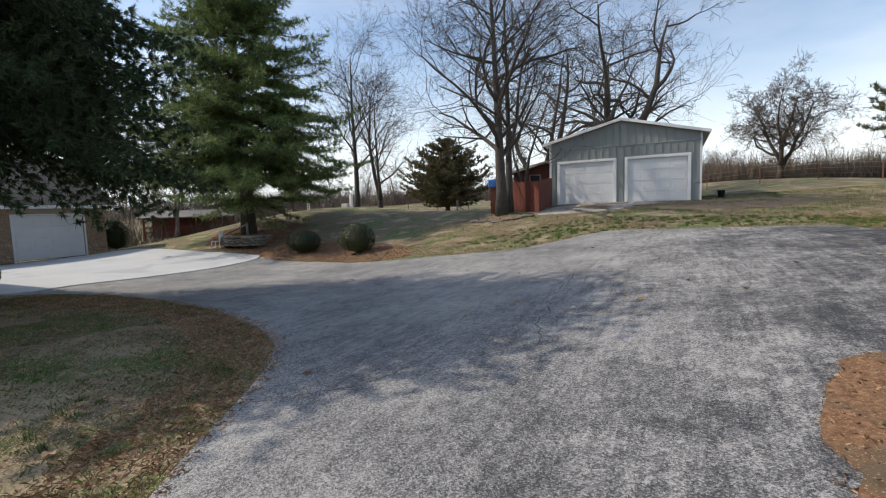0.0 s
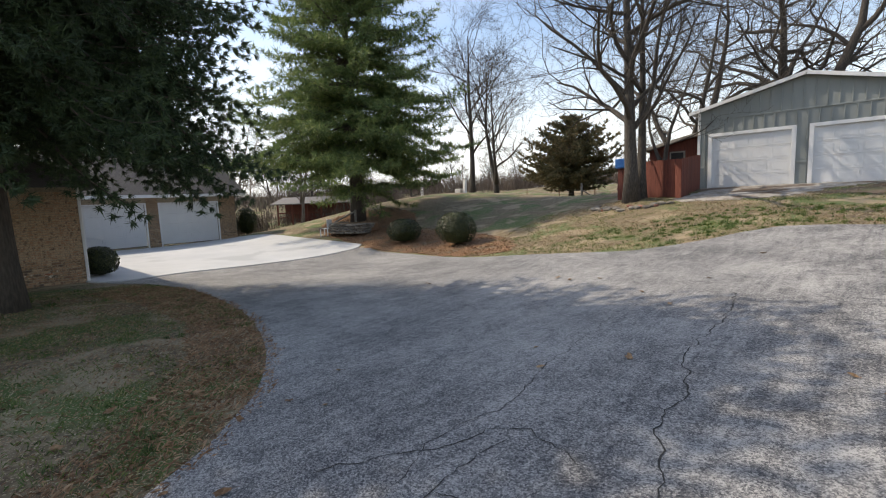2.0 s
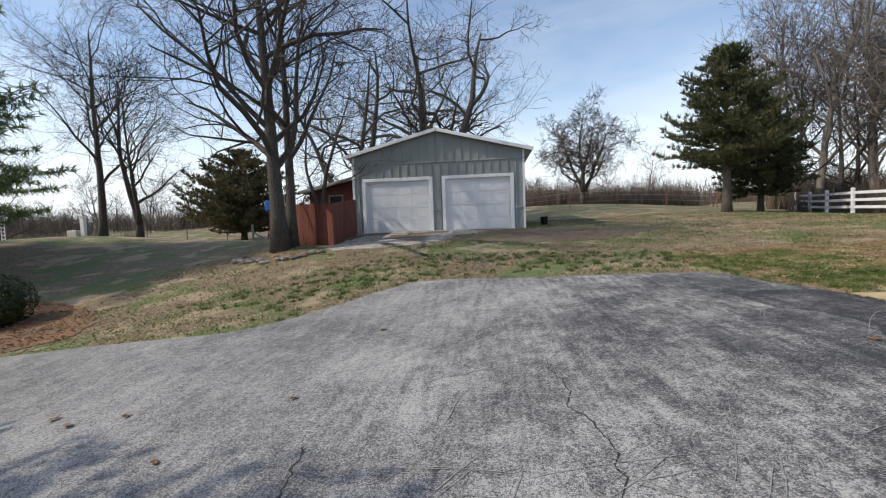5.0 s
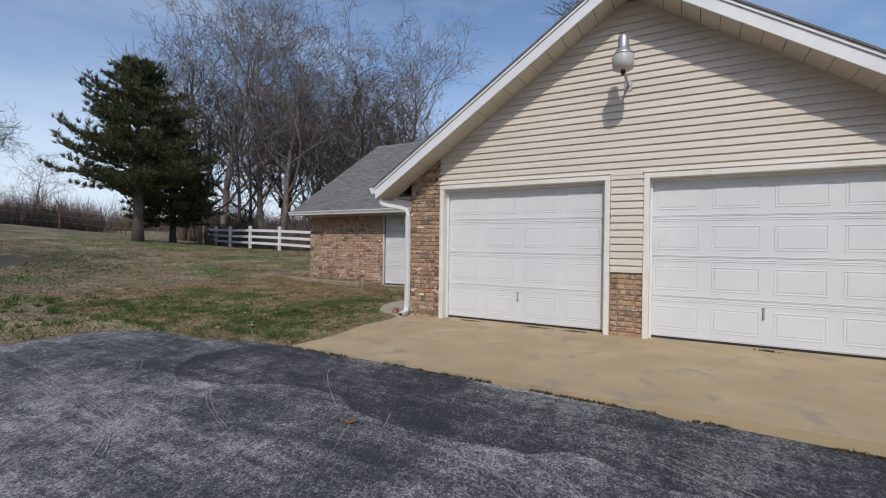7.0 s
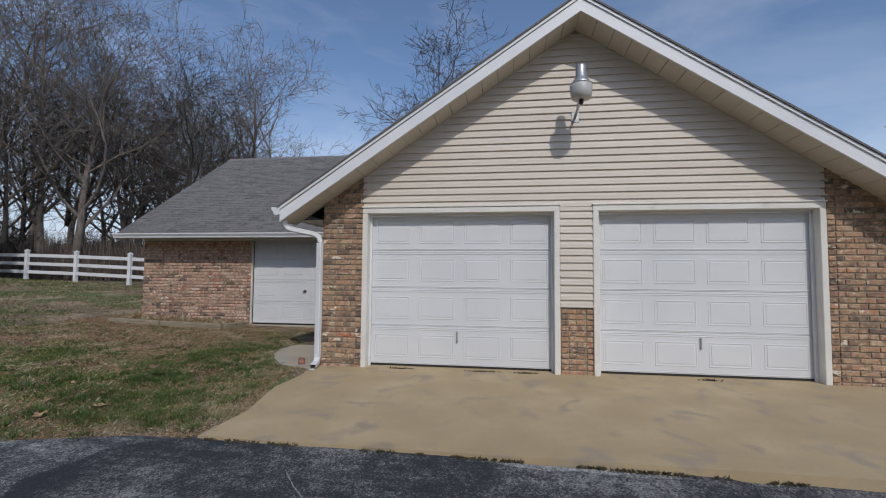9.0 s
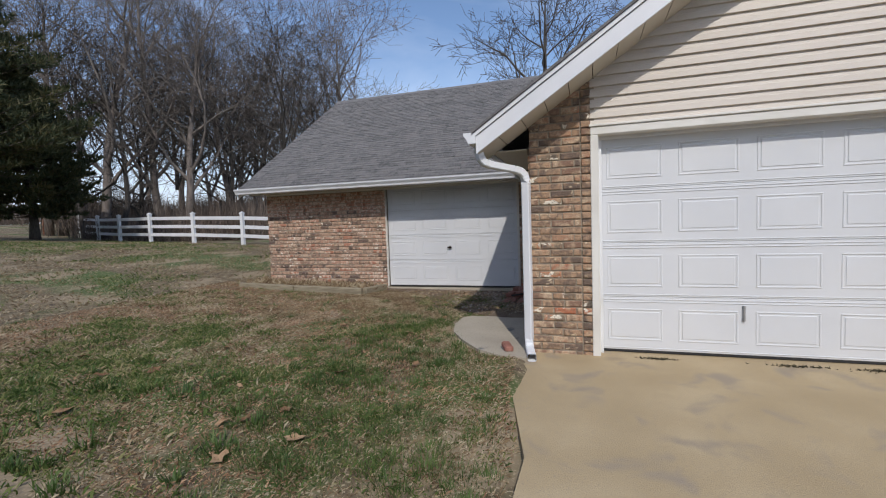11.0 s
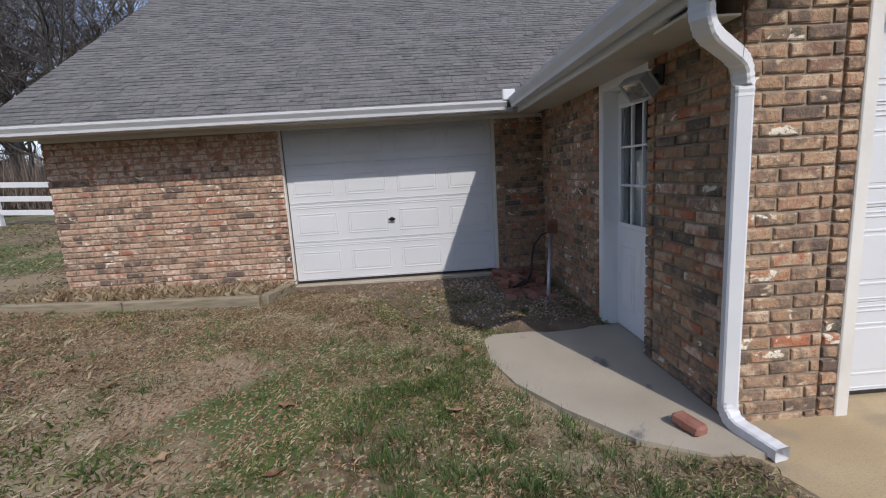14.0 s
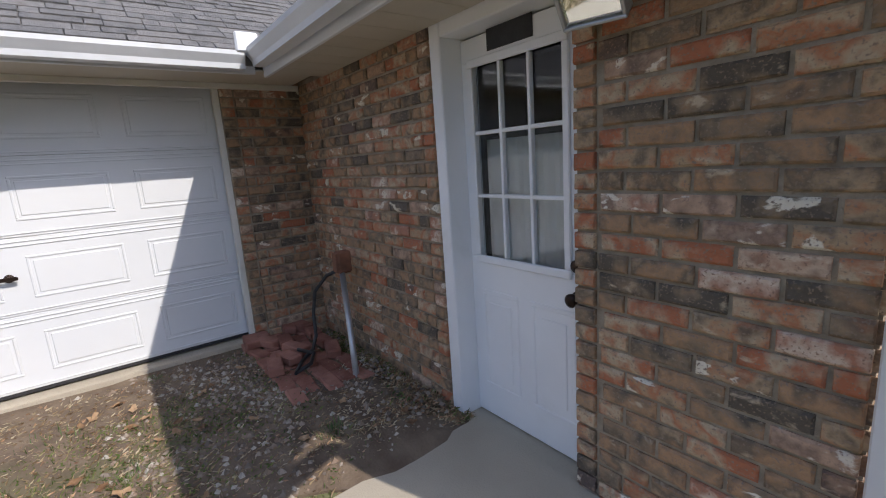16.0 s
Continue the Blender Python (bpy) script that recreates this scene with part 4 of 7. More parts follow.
def dusk_lamp():
    th = thing("yard_light", (FX, 9.905, 4.28), "galvanised dusk-to-dawn yard light on the gable", "outdoor lamp")
    part("arm", Shape().tube([(0.0, 0, -0.12), (-0.2, 0, -0.1), (-0.42, 0, -0.02), (-0.53, 0, 0.02)], 0.018, 8), STEEL, th, smooth=True)
    part("wall_plate", Shape().box(-0.02, 0.0, -0.05, 0.05, -0.19, -0.05, 0.004), STEEL, th)
    part("housing", Shape().lathe([(0.01, 0.37), (0.05, 0.365), (0.062, 0.33), (0.066, 0.2), (0.08, 0.185), (0.1, 0.15), (0.13, 0.115), (0.12, 0.1)], (-0.53, 0, 0), 20), STEEL, th, smooth=True)
    part("refractor", Shape().lathe([(0.128, 0.1), (0.138, 0.08), (0.13, 0.0), (0.118, -0.065), (0.09, -0.075)], (-0.53, 0, 0), 20), LENS, th, "ribbed grey refractor bowl", smooth=True)
    part("photocell", Shape().lathe([(0.02, -0.075), (0.03, -0.085), (0.028, -0.12), (0.012, -0.14)], (-0.53, 0, 0), 12), BLACK, th)


dusk_lamp()


def flood_light():
    th = thing("flood_light", (7.93, YL + 0.02, 2.64), "flood light with a pale metal housing under the eave", "outdoor lamp")
    part("wall_plate", Shape().box(-0.06, 0.06, 0, 0.02, -0.02, 0.1, 0.006), BLACK, th)
    part("knuckle", Shape().tube([(0, 0.02, 0.04), (0, 0.07, 0.03), (-0.02, 0.1, 0.0)], 0.018, 8), BLACK, th)
    tilt = Matrix.Translation((-0.03, 0.14, -0.02)) @ pose(0, 0, 0, -42, 0, 14)
    part("housing", Shape().box(-0.095, 0.095, -0.05, -0.02, -0.065, 0.065, 0.012, m=tilt), STEEL, th, "grey metal lamp housing")
    rim = Shape().box(-0.098, 0.098, -0.02, 0.055, 0.06, 0.072, 0.003, m=tilt).box(-0.098, 0.098, -0.02, 0.055, -0.072, -0.06, 0.003, m=tilt)
    rim.box(-0.098, -0.086, -0.02, 0.054, -0.06, 0.06, 0.003, m=tilt).box(0.086, 0.098, -0.02, 0.054, -0.06, 0.06, 0.003, m=tilt)
    part("bezel", rim, STEEL, th, "pale metal bezel")
    part("reflector", Shape().box(-0.085, 0.085, -0.018, -0.006, -0.059, 0.059, 0.004, m=tilt), STEEL, th, "dull metal reflector")
    part("bulb", Shape().tube([tilt @ Vector((-0.05, 0.012, 0.0)), tilt @ Vector((0.05, 0.012, 0.0))], 0.009, 10), WHITE, th, "white tube bulb")
    ob = part("lens", Shape().box(-0.084, 0.084, 0.04, 0.044, -0.058, 0.058, 0.001, m=tilt), GLASS, th)
    ob.visible_shadow = False


flood_light()


def entry_door():
    """The half-glazed entry door in its frame; local x to the wall's far end, y out."""
    th = thing("entry_door", (8.08, YL - 0.12, 0.72), "white half-glazed entry door with nine lites, closed", "door")
    leaf = Shape().box(0.03, 0.775, -0.045, 0, 0.03, 0.93, 0.004).box(0.03, 0.135, -0.045, 0, 0.93, 1.9, 0.004).box(0.7, 0.775, -0.045, 0, 0.93, 1.9, 0.004).box(0.03, 0.775, -0.045, 0, 1.9, 2.01, 0.004)
    lf = part("leaf", leaf, LIFTED_WHITE, th)
    for a, b in ((0.1, 0.36), (0.44, 0.7)):
        p = Shape().box(a, b, -0.01, 0.005, 0.2, 0.225, 0.004).box(a, b, -0.01, 0.005, 0.735, 0.76, 0.004).box(a, a + 0.025, -0.01, 0.0048, 0.225, 0.735, 0.004).box(b - 0.025, b, -0.01, 0.0048, 0.225, 0.735, 0.004)
        p.box(a + 0.05, b - 0.05, -0.01, 0.0045, 0.27, 0.69, 0.0035)
        part("panel", p, LIFTED_WHITE, lf)
    wfm = Shape().box(0.115, 0.72, 0.0, 0.016, 0.905, 0.945, 0.005).box(0.115, 0.72, 0.0, 0.016, 1.87, 1.91, 0.005).box(0.115, 0.15, 0.0, 0.0155, 0.945, 1.87, 0.005).box(0.685, 0.72, 0.0, 0.0155, 0.945, 1.87, 0.005)
    part("window_frame", wfm, LIFTED_WHITE, lf)
    for k in (1, 2):
        x = 0.15 + k * 0.535 / 3
        part("muntin", Shape().box(x - 0.009, x + 0.009, -0.02, 0.01, 0.945, 1.87, 0.003), LIFTED_WHITE, lf)
        zz = 0.945 + k * 0.925 / 3
        part("muntin", Shape().box(0.15, 0.685, -0.019, 0.009, zz - 0.009, zz + 0.009, 0.003), LIFTED_WHITE, lf)
    for i in range(3):
        for k in range(3):
            x, zz = 0.15 + i * 0.535 / 3, 0.945 + k * 0.925 / 3
            ob = part("pane", Shape().box(x + 0.006, x + 0.172, -0.016, -0.011, zz + 0.006, zz + 0.302), GLASS, lf)
            ob.visible_shadow = False
    part("notice", Shape().box(0.3, 0.58, 0.001, 0.006, 1.925, 2.02, 0.002), BLACK, lf, "small black sign with pale lines")
    fr = Shape().box(0.775, 0.86, -0.1, 0.13, -0.02, 2.12, 0.006).box(-0.02, 0.775, -0.1, 0.13, 2.02, 2.12, 0.006).box(-0.02, 0.028, -0.1, 0.02, -0.02, 2.02, 0.004)
    part("frame", fr, LIFTED_WHITE, th)
    part("threshold", Shape().box(-0.02, 0.83, -0.1, 0.16, -0.07, 0.022, 0.008), WALK, th, "worn grey threshold")
    kb = Shape().lathe([(0.008, 0), (0.03, 0.004), (0.03, 0.01), (0.012, 0.014), (0.012, 0.03), (0.028, 0.04), (0.03, 0.06), (0.018, 0.07)], (0, 0, 0), 16)
    m = Matrix.Translation((0.085, 0, 0.83)) @ pose(0, 0, 0, -90, 0, 0)
    kb.v = [tuple(m @ Vector(p)) for p in kb.v]
    part("knob", kb, BRONZE, lf, "dark bronze door knob", smooth=True)
    lk = Shape().lathe([(0.008, 0), (0.03, 0.004), (0.028, 0.02), (0.01, 0.024)], (0, 0, 0), 16)
    m = Matrix.Translation((0.085, 0, 0.97)) @ pose(0, 0, 0, -90, 0, 0)
    lk.v = [tuple(m @ Vector(p)) for p in lk.v]
    part("deadbolt", lk, BRONZE, lf, "dark bronze deadbolt", smooth=True)


entry_door()
# shallow added box, its colour painted as dark as an unlit room
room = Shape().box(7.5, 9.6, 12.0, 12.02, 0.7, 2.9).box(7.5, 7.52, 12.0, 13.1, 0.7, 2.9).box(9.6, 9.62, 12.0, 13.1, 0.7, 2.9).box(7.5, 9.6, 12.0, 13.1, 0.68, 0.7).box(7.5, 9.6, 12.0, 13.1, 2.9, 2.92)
tagged(part("entry_room", room, DARK), "near-black box standing for the unlit room behind the entry door", "wall", kind="structure")
cur = Shape()
for k in range(26):
    xx = 8.15 + k * 0.025
    cur.add([(xx, 13.2 + 0.012 * math.sin(k * 1.3), 1.6), (xx + 0.025, 13.2 + 0.012 * math.sin(k * 1.3 + 1.3), 1.6), (xx + 0.025, 13.2 + 0.012 * math.sin(k * 1.3 + 1.3), 2.25), (xx, 13.2 + 0.012 * math.sin(k * 1.3), 2.25)], [(0, 1, 2, 3)])
tagged(part("door_curtain", cur, CURTAIN), "pale half curtain hanging behind the door glass", "curtain")

# walk, edging and the corner by the wing
tagged(part("side_walk", Shape().prism([(6.9, 13.44), (6.93, 13.7), (7.1, 13.98), (7.44, 14.24), (7.8, 14.45), (8.2, 14.56), (8.62, 14.55), (8.72, 14.45), (8.74, 13.9), (8.76, 13.44)], "z", 0.5, 0.768), WALK), "short concrete walk to the entry door", "walkway", kind="structure")


def timber(a, b, label):
    a, b = Vector(a), Vector(b)
    d = b - a
    th = Shape()
    L = d.length
    th.box(0, L, -0.045, 0.045, -0.06, 0.065, 0.015)
    ob = part("landscape_timber", th, TIMBER)
    ob.matrix_world = Matrix.Translation(a) @ d.to_track_quat("X", "Z").to_matrix().to_4x4()
    return tagged(ob, label, "timber", "landscape timbers")


timber((10.2, 19.8, 0.93), (10.08, 18.4, 0.90), "weathered landscape timber edging the wall bed")
timber((10.08, 18.38, 0.90), (10.0, 16.86, 0.88), "weathered landscape timber edging the wall bed")
timber((10.02, 16.82, 0.88), (10.6, 16.66, 0.88), "short landscape timber turned towards the door")

# ---- barn ----
BY, BL, BR, BZ = 27.6, -6.72, 1.25, 1.50
BPX, BPZ, BEZ = -2.7, 6.12, 5.12


def barn_top(x):
    return BPZ - abs(x - BPX) * (BPZ - BEZ) / 4.0


bs = Shape()
bs.prism([(BL, 1.2), (-6.15, 1.2), (-6.15, 3.95), (-3.08, 3.95), (-3.08, 1.2), (-2.36, 1.2), (-2.36, 3.95), (0.62, 3.95), (0.62, 1.2), (BR, 1.2), (BR, barn_top(BR)), (BPX, BPZ), (BL, barn_top(BL))], "y", BY, BY + 0.15)
barn = thing("barn", (BPX, BY, BZ), "grey-green metal barn with two white overhead doors", "barn")


def local(shape, o):
    shape.v = [(p[0] - o[0], p[1] - o[1], p[2] - o[2]) for p in shape.v]
    return shape


bo = (BPX, BY, BZ)
part("front_wall", local(bs, bo), BARN, barn)
part("side_wall", local(Shape().box(BL, BL + 0.15, BY + 0.15, 36, 1.0, BEZ), bo), BARN, barn)
part("side_wall", local(Shape().box(BR - 0.15, BR, BY + 0.15, 36, 1.0, BEZ), bo), BARN, barn)
part("back_wall", local(Shape().prism([(BL + 0.15, 1), (BR - 0.15, 1), (BR - 0.15, BEZ), (BPX, BPZ), (BL + 0.15, BEZ)], "y", 35.85, 36), bo), BARN, barn)
for sg, xe2 in ((-1, -7.1), (1, 1.68)):
    q = [(BPX, BY - 0.3, BPZ + 0.1), (xe2, BY - 0.3, barn_top(xe2) + 0.1), (xe2, 36.2, barn_top(xe2) + 0.1), (BPX, 36.2, BPZ + 0.1)]
    part("roof", local(Shape().slab(q, 0.05), bo), BARN_ROOF, barn, "pale metal roof slope")
    part("rake_trim", local(Shape().slab([(BPX, BY - 0.33, BPZ + 0.115), (xe2, BY - 0.33, barn_top(xe2) + 0.115), (xe2, BY - 0.29, barn_top(xe2) + 0.115), (BPX, BY - 0.29, BPZ + 0.115)], 0.15), bo), WHITE, barn, "white rake trim")
BAND = 4.72
x = BL + 0.12
while x < BR - 0.08:
    up = Shape().box(x - 0.02, x + 0.02, BY - 0.055, BY, BAND + 0.04, barn_top(x) - 0.02, 0.006)
    part("batten", local(up, bo), BARN, barn)
    x2 = x + 0.17
    lowz = BZ
    if -6.3 < x2 < -2.92 or -2.53 < x2 < 0.79:
        lowz = 4.09
    if x2 < BR - 0.1:
        part("batten", local(Shape().box(x2 - 0.02, x2 + 0.02, BY - 0.055, BY, lowz, BAND - 0.03, 0.006), bo), BARN, barn)
    x += 0.385
part("band", local(Shape().box(BL, BR, BY - 0.045, BY, BAND - 0.03, BAND + 0.04, 0.008), bo), BARN, barn)
for a, b in ((BL + 0.1, -6.28), (-2.94, -2.51), (0.77, BR - 0.06)):
    part("low_band", local(Shape().box(a, b, BY - 0.05, BY, 2.48, 2.56, 0.008), bo), BARN, barn)
for a, b in ((-6.28, -2.94), (-2.51, 0.78)):
    part("door_casing", local(Shape().box(a, a + 0.16, BY - 0.06, BY + 0.1, 1.3, 4.07, 0.008), bo), WHITE, barn, "white door casing")
    part("door_casing", local(Shape().box(b - 0.16, b, BY - 0.06, BY + 0.1, 1.3, 4.07, 0.008), bo), WHITE, barn)
    part("door_casing", local(Shape().box(a + 0.16, b - 0.16, BY - 0.058, BY + 0.1, 3.92, 4.07, 0.008), bo), WHITE, barn)
part("corner_trim", local(Shape().box(BL - 0.03, BL + 0.09, BY - 0.04, BY + 0.1, 1.2, BEZ - 0.03, 0.008), bo), WHITE, barn)
part("corner_trim", local(Shape().box(BR - 0.06, BR + 0.03, BY - 0.04, BY + 0.1, 1.2, BEZ - 0.03, 0.008), bo), WHITE, barn)
FACE_S = Matrix(((1, 0, 0, 0), (0, -1, 0, 0), (0, 0, 1, 0), (0, 0, 0, 1)))
sectional_door("barn_door", Matrix.Translation((-6.12, BY + 0.06, 1.49)) @ FACE_S, 3.02, 2.43, "white panelled overhead barn door, closed", group="barn doors")
sectional_door("barn_door", Matrix.Translation((-2.35, BY + 0.06, 1.52)) @ FACE_S, 2.97, 2.4, "white panelled overhead barn door, closed", group="barn doors")


# ---- red board fence and shed ----
fence = thing("privacy_fence", (-6.3, 23.4, gz(-6.3, 23.4)), "red stained board fence beside the barn", "fence")
for a, b, h, sd in (((-9.4, 24.5), (-6.3, 23.4), 1.62, 1), ((-6.3, 23.4), (-6.55, 27.3), 1.62, 2), ((-9.4, 24.5), (-9.5, 28.0), 1.6, 3)):
    rnd = random.Random(sd)
    A, B = Vector(a), Vector(b)
    n = int((B - A).length / 0.145)
    ang = math.degrees(math.atan2(B.y - A.y, B.x - A.x))
    base = Vector((-6.3, 23.4, gz(-6.3, 23.4)))
    for k in range(n):
        p = A.lerp(B, (k + 0.5) / n)
        ob = part("board", Shape().box(-0.0715, 0.0715, -0.012, 0.012, -0.1, h + rnd.uniform(-0.015, 0.015), 0.003), RED_WOOD, fence)
        ob.matrix_basis = Matrix.Translation(Vector((p.x, p.y, gz(p.x, p.y))) - base) @ pose(0, 0, 0, 0, rnd.uniform(-0.6, 0.6), ang)
    for zz in (0.3, h - 0.35):
        ob = part("rail", Shape().box(0, (B - A).length, 0.014, 0.055, zz, zz + 0.085, 0.004), RED_WOOD, fence)
        ob.matrix_basis = Matrix.Translation(Vector((A.x, A.y, gz(*((A + B) / 2)))) - base) @ pose(0, 0, 0, 0, 0, ang)


# ---- trees ----
def bare_tree_shape(seed, height, radius, first=0.25, limbs=11, spread=1.0, levels=4, twigs=6, droop=0.0, fork=1, thin=0.004, wander=0.16, sway=0.03, stout=(0.4, 0.62)):
    """A leafless tree: a wandering tapered trunk whose limbs divide into branches and twigs."""
    rnd = random.Random(seed)
    trunk, crown = Shape(), Shape()

    def axis(p, d, length, bits, up, wob):
        pts = [Vector(p)]
        d = Vector(d).normalized()
        for _ in range(bits):
            d = (d + Vector((rnd.gauss(0, wob), rnd.gauss(0, wob), rnd.gauss(0, wob * 0.7) + up))).normalized()
            pts.append(pts[-1] + d * (length / bits))
        return pts

    def grow(p, d, length, r, level):
        bits = 5 if level <= 1 else (4 if level == 2 else 2)
        pts = axis(p, d, length, bits, 0.07 - droop * (level > 1), wander + 0.05 * level)
        rr = [max(thin, r * (1 - 0.75 * i / bits)) for i in range(bits + 1)]
        crown.tube(pts, rr, 6 if level == 1 else (4 if level == 2 else 3), cap=False)
        if level >= levels:
            return
        n = {1: twigs + 2, 2: twigs, 3: twigs - 1, 4: twigs - 2}[level]
        for k in range(n):
            t = rnd.uniform(0.25, 1.0) * bits
            i = min(int(t), bits - 1)
            q = pts[i].lerp(pts[i + 1], t - i)
            ax = (pts[i + 1] - pts[i]).normalized()
            side = ax.orthogonal().normalized()
            side.rotate(Matrix.Rotation(rnd.uniform(0, 2 * math.pi), 3, ax))
            nd = ax * rnd.uniform(0.5, 0.9) + side * rnd.uniform(0.55, 0.95)
            grow(q, nd, length * rnd.uniform(0.42, 0.66), max(thin, rr[i] * rnd.uniform(0.4, 0.6)), level + 1)

    stems = [(Vector((0, 0, -0.15)), Vector((rnd.gauss(0, sway), rnd.gauss(0, sway), 1)), height * 0.8, radius)]
    for k in range(fork - 1):
        a = rnd.uniform(0, 6.28)
        stems.append((Vector((0.1 * math.cos(a), 0.1 * math.sin(a), height * rnd.uniform(0.08, 0.2))), Vector((0.55 * math.cos(a), 0.55 * math.sin(a), 1)), height * rnd.uniform(0.6, 0.75), radius * 0.65))
    for p, d, length, r in stems:
        bits = 9
        pts = axis(p, d, length, bits, 0.05, sway)
        rr = [max(0.02, r * (1 - 0.86 * (i / bits) ** 0.85)) for i in range(bits + 1)]
        rr[0] *= 1.35
        trunk.tube(pts, rr, 10)
        for k in range(limbs):
            t = (first + (1 - first) * (k + rnd.random()) / limbs) * bits
            i = min(int(t), bits - 1)
            q = pts[i].lerp(pts[i + 1], t - i)
            a = k * 2.4 + rnd.uniform(-0.5, 0.5)
            out = spread * rnd.uniform(0.75, 1.2)
            grow(q, (out * math.cos(a), out * math.sin(a), rnd.uniform(0.35, 0.9)), height * rnd.uniform(0.28, 0.42) * (1.1 - 0.45 * t / bits), rr[i] * rnd.uniform(*stout), 1)
    return trunk, crown


def bare_tree(name, at, label, material=BARK, group="", turn=0.0, scale=1.0, **kw):
    th = thing(name, Matrix.Translation((at[0], at[1], gz(*at))) @ pose(0, 0, 0, 0, 0, turn) @ Matrix.Scale(scale, 4), label, "tree", group)
    trunk, crown = bare_tree_shape(**kw)
    part("trunk", trunk, material, th, smooth=True)
    part("crown", crown, material, th, "bare branches and twigs", smooth=True)
    return th


def put_copy(th, x, y, turn, scale):
    return copy_thing(th, Matrix.Translation((x, y, gz(x, y) - 0.05)) @ pose(0, 0, 0, 0, 0, turn) @ Matrix.Scale(scale / th.scale.x, 4))


def sprigs(points, dirs, count, length, width, seed, curl=0.5, lift=0.0):
    """Many thin needle blades round points, each a narrow triangle, as one mesh's vertices and faces."""
    rng = np.random.default_rng(seed)
    P, D = np.repeat(np.array(points), count, 0), np.repeat(np.array(dirs), count, 0)
    n = len(P)
    rndv = rng.normal(size=(n, 3))
    rndv /= np.linalg.norm(rndv, axis=1, keepdims=True)
    d = D * (1 - curl) + rndv * curl
    d[:, 2] += lift
    d /= np.linalg.norm(d, axis=1, keepdims=True)
    side = np.cross(d, rng.normal(size=(n, 3)))
    side /= np.linalg.norm(side, axis=1, keepdims=True)
    L = length * rng.uniform(0.6, 1.25, (n, 1))
    base = P + rng.normal(size=(n, 3)) * length * 0.12
    v = np.empty((n, 3, 3))
    v[:, 0], v[:, 1], v[:, 2] = base - side * width / 2, base + side * width / 2, base + d * L
    return v.reshape(-1, 3), np.arange(3 * n).reshape(-1, 3)


def raw_mesh(name, v, f, material):
    me = bpy.data.meshes.new(name)
    me.from_pydata(v.tolist(), [], f.tolist())
    me.materials.append(material)
    return me


def conifer(name, at, label, foliage, height, reach, clear, radius, seed, tuft=(14, 0.22, 0.02), whorls=26, per=7, droop=0.25, shape=0.8, curl=0.55, hang=0.0, bark=BARK_DARK, step=0.42, lean=(0, 0), lift=0.0, tier=0.0, rag=(0.62, 1.12)):
    """An evergreen: whorled boughs with side shoots, each shoot carrying needle tufts."""
    rnd = random.Random(seed)
    th = thing(name, (at[0], at[1], gz(*at)), label, "tree")
    trunk, wood = Shape(), Shape()
    tp = [Vector((lean[0] * t * t, lean[1] * t * t, -0.15 + height * t)) for t in (0, 0.1, 0.25, 0.4, 0.6, 0.8, 1.0)]
    trunk.tube(tp, [radius * 1.35, radius, radius * 0.85, radius * 0.7, radius * 0.45, radius * 0.22, 0.02], 12)
    pts, dirs = [], []
    for w in range(whorls):
        t = (w + rnd.random()) / whorls
        z0 = clear + (height - clear) * t ** 1.05
        if tier:
            z0 = clear + tier * round((z0 - clear) / tier) + rnd.gauss(0, 0.1 * tier)
        full = reach * (1 - t ** (1 / shape)) * (0.6 + 0.4 * min(1, t * 6)) + 0.25
        axis_xy = Vector((lean[0] * (z0 / height) ** 2, lean[1] * (z0 / height) ** 2, 0))
        for k in range(per):
            a = w * 1.7 + k * 2 * math.pi / per + rnd.uniform(-0.35, 0.35)
            L = full * rnd.uniform(*rag)
            d = Vector((math.cos(a), math.sin(a), rnd.uniform(-0.05, 0.3) + 0.35 * t))
            p = Vector((0, 0, z0)) + axis_xy
            line = [p.copy()]
            n = max(3, int(L / step))
            for i in range(n):
                d = (d + Vector((rnd.gauss(0, 0.08), rnd.gauss(0, 0.08), rnd.gauss(0, 0.05) - droop * (0.9 - i / n) * 0.35 + (0.12 if i > n * 0.6 else 0)))).normalized()
                p = p + d * (L / n)
                line.append(p.copy())
            wood.tube(line, [max(0.008, 0.045 * (1 - i / (n + 1)) * (0.5 + L / 6)) for i in range(n + 1)], 4, cap=False)
            for i in range(1, n + 1):
                f = i / n
                if f < 0.22 and L > 1.5:
                    continue
                q = line[i]
                fw = (line[i] - line[i - 1]).normalized()
                sd = Vector((-fw.y, fw.x, 0)).normalized()
                for sgn in (-1, 1):
                    sl = (0.25 + 0.42 * L * 0.35 * (1.15 - f)) * rnd.uniform(0.6, 1.2)
                    m = max(1, int(sl / (step * 0.55)))
                    dd = (fw * 0.75 + sd * sgn * 0.8 + Vector((0, 0, -hang * rnd.uniform(0.5, 1.2) + rnd.uniform(-0.1, 0.12)))).normalized()
                    for j in range(1, m + 1):
                        g = q + dd * (sl * j / m) + Vector((0, 0, -hang * 0.25 * (j / m) ** 2))
                        pts.append(tuple(g))
                        dirs.append(tuple(dd))
                pts.append(tuple(q))
                dirs.append(tuple(fw))
    part("trunk", trunk, bark, th, smooth=True)
    tagged(part("bough_wood", wood, bark, th), kind="stuff")
    v, f = sprigs(pts, dirs, tuft[0], tuft[1], tuft[2], seed, curl, lift)
    cr = new("crown", raw_mesh("crown", v, f, foliage))
    cr.parent = th
    tagged(cr, "dense evergreen needles")
    return th


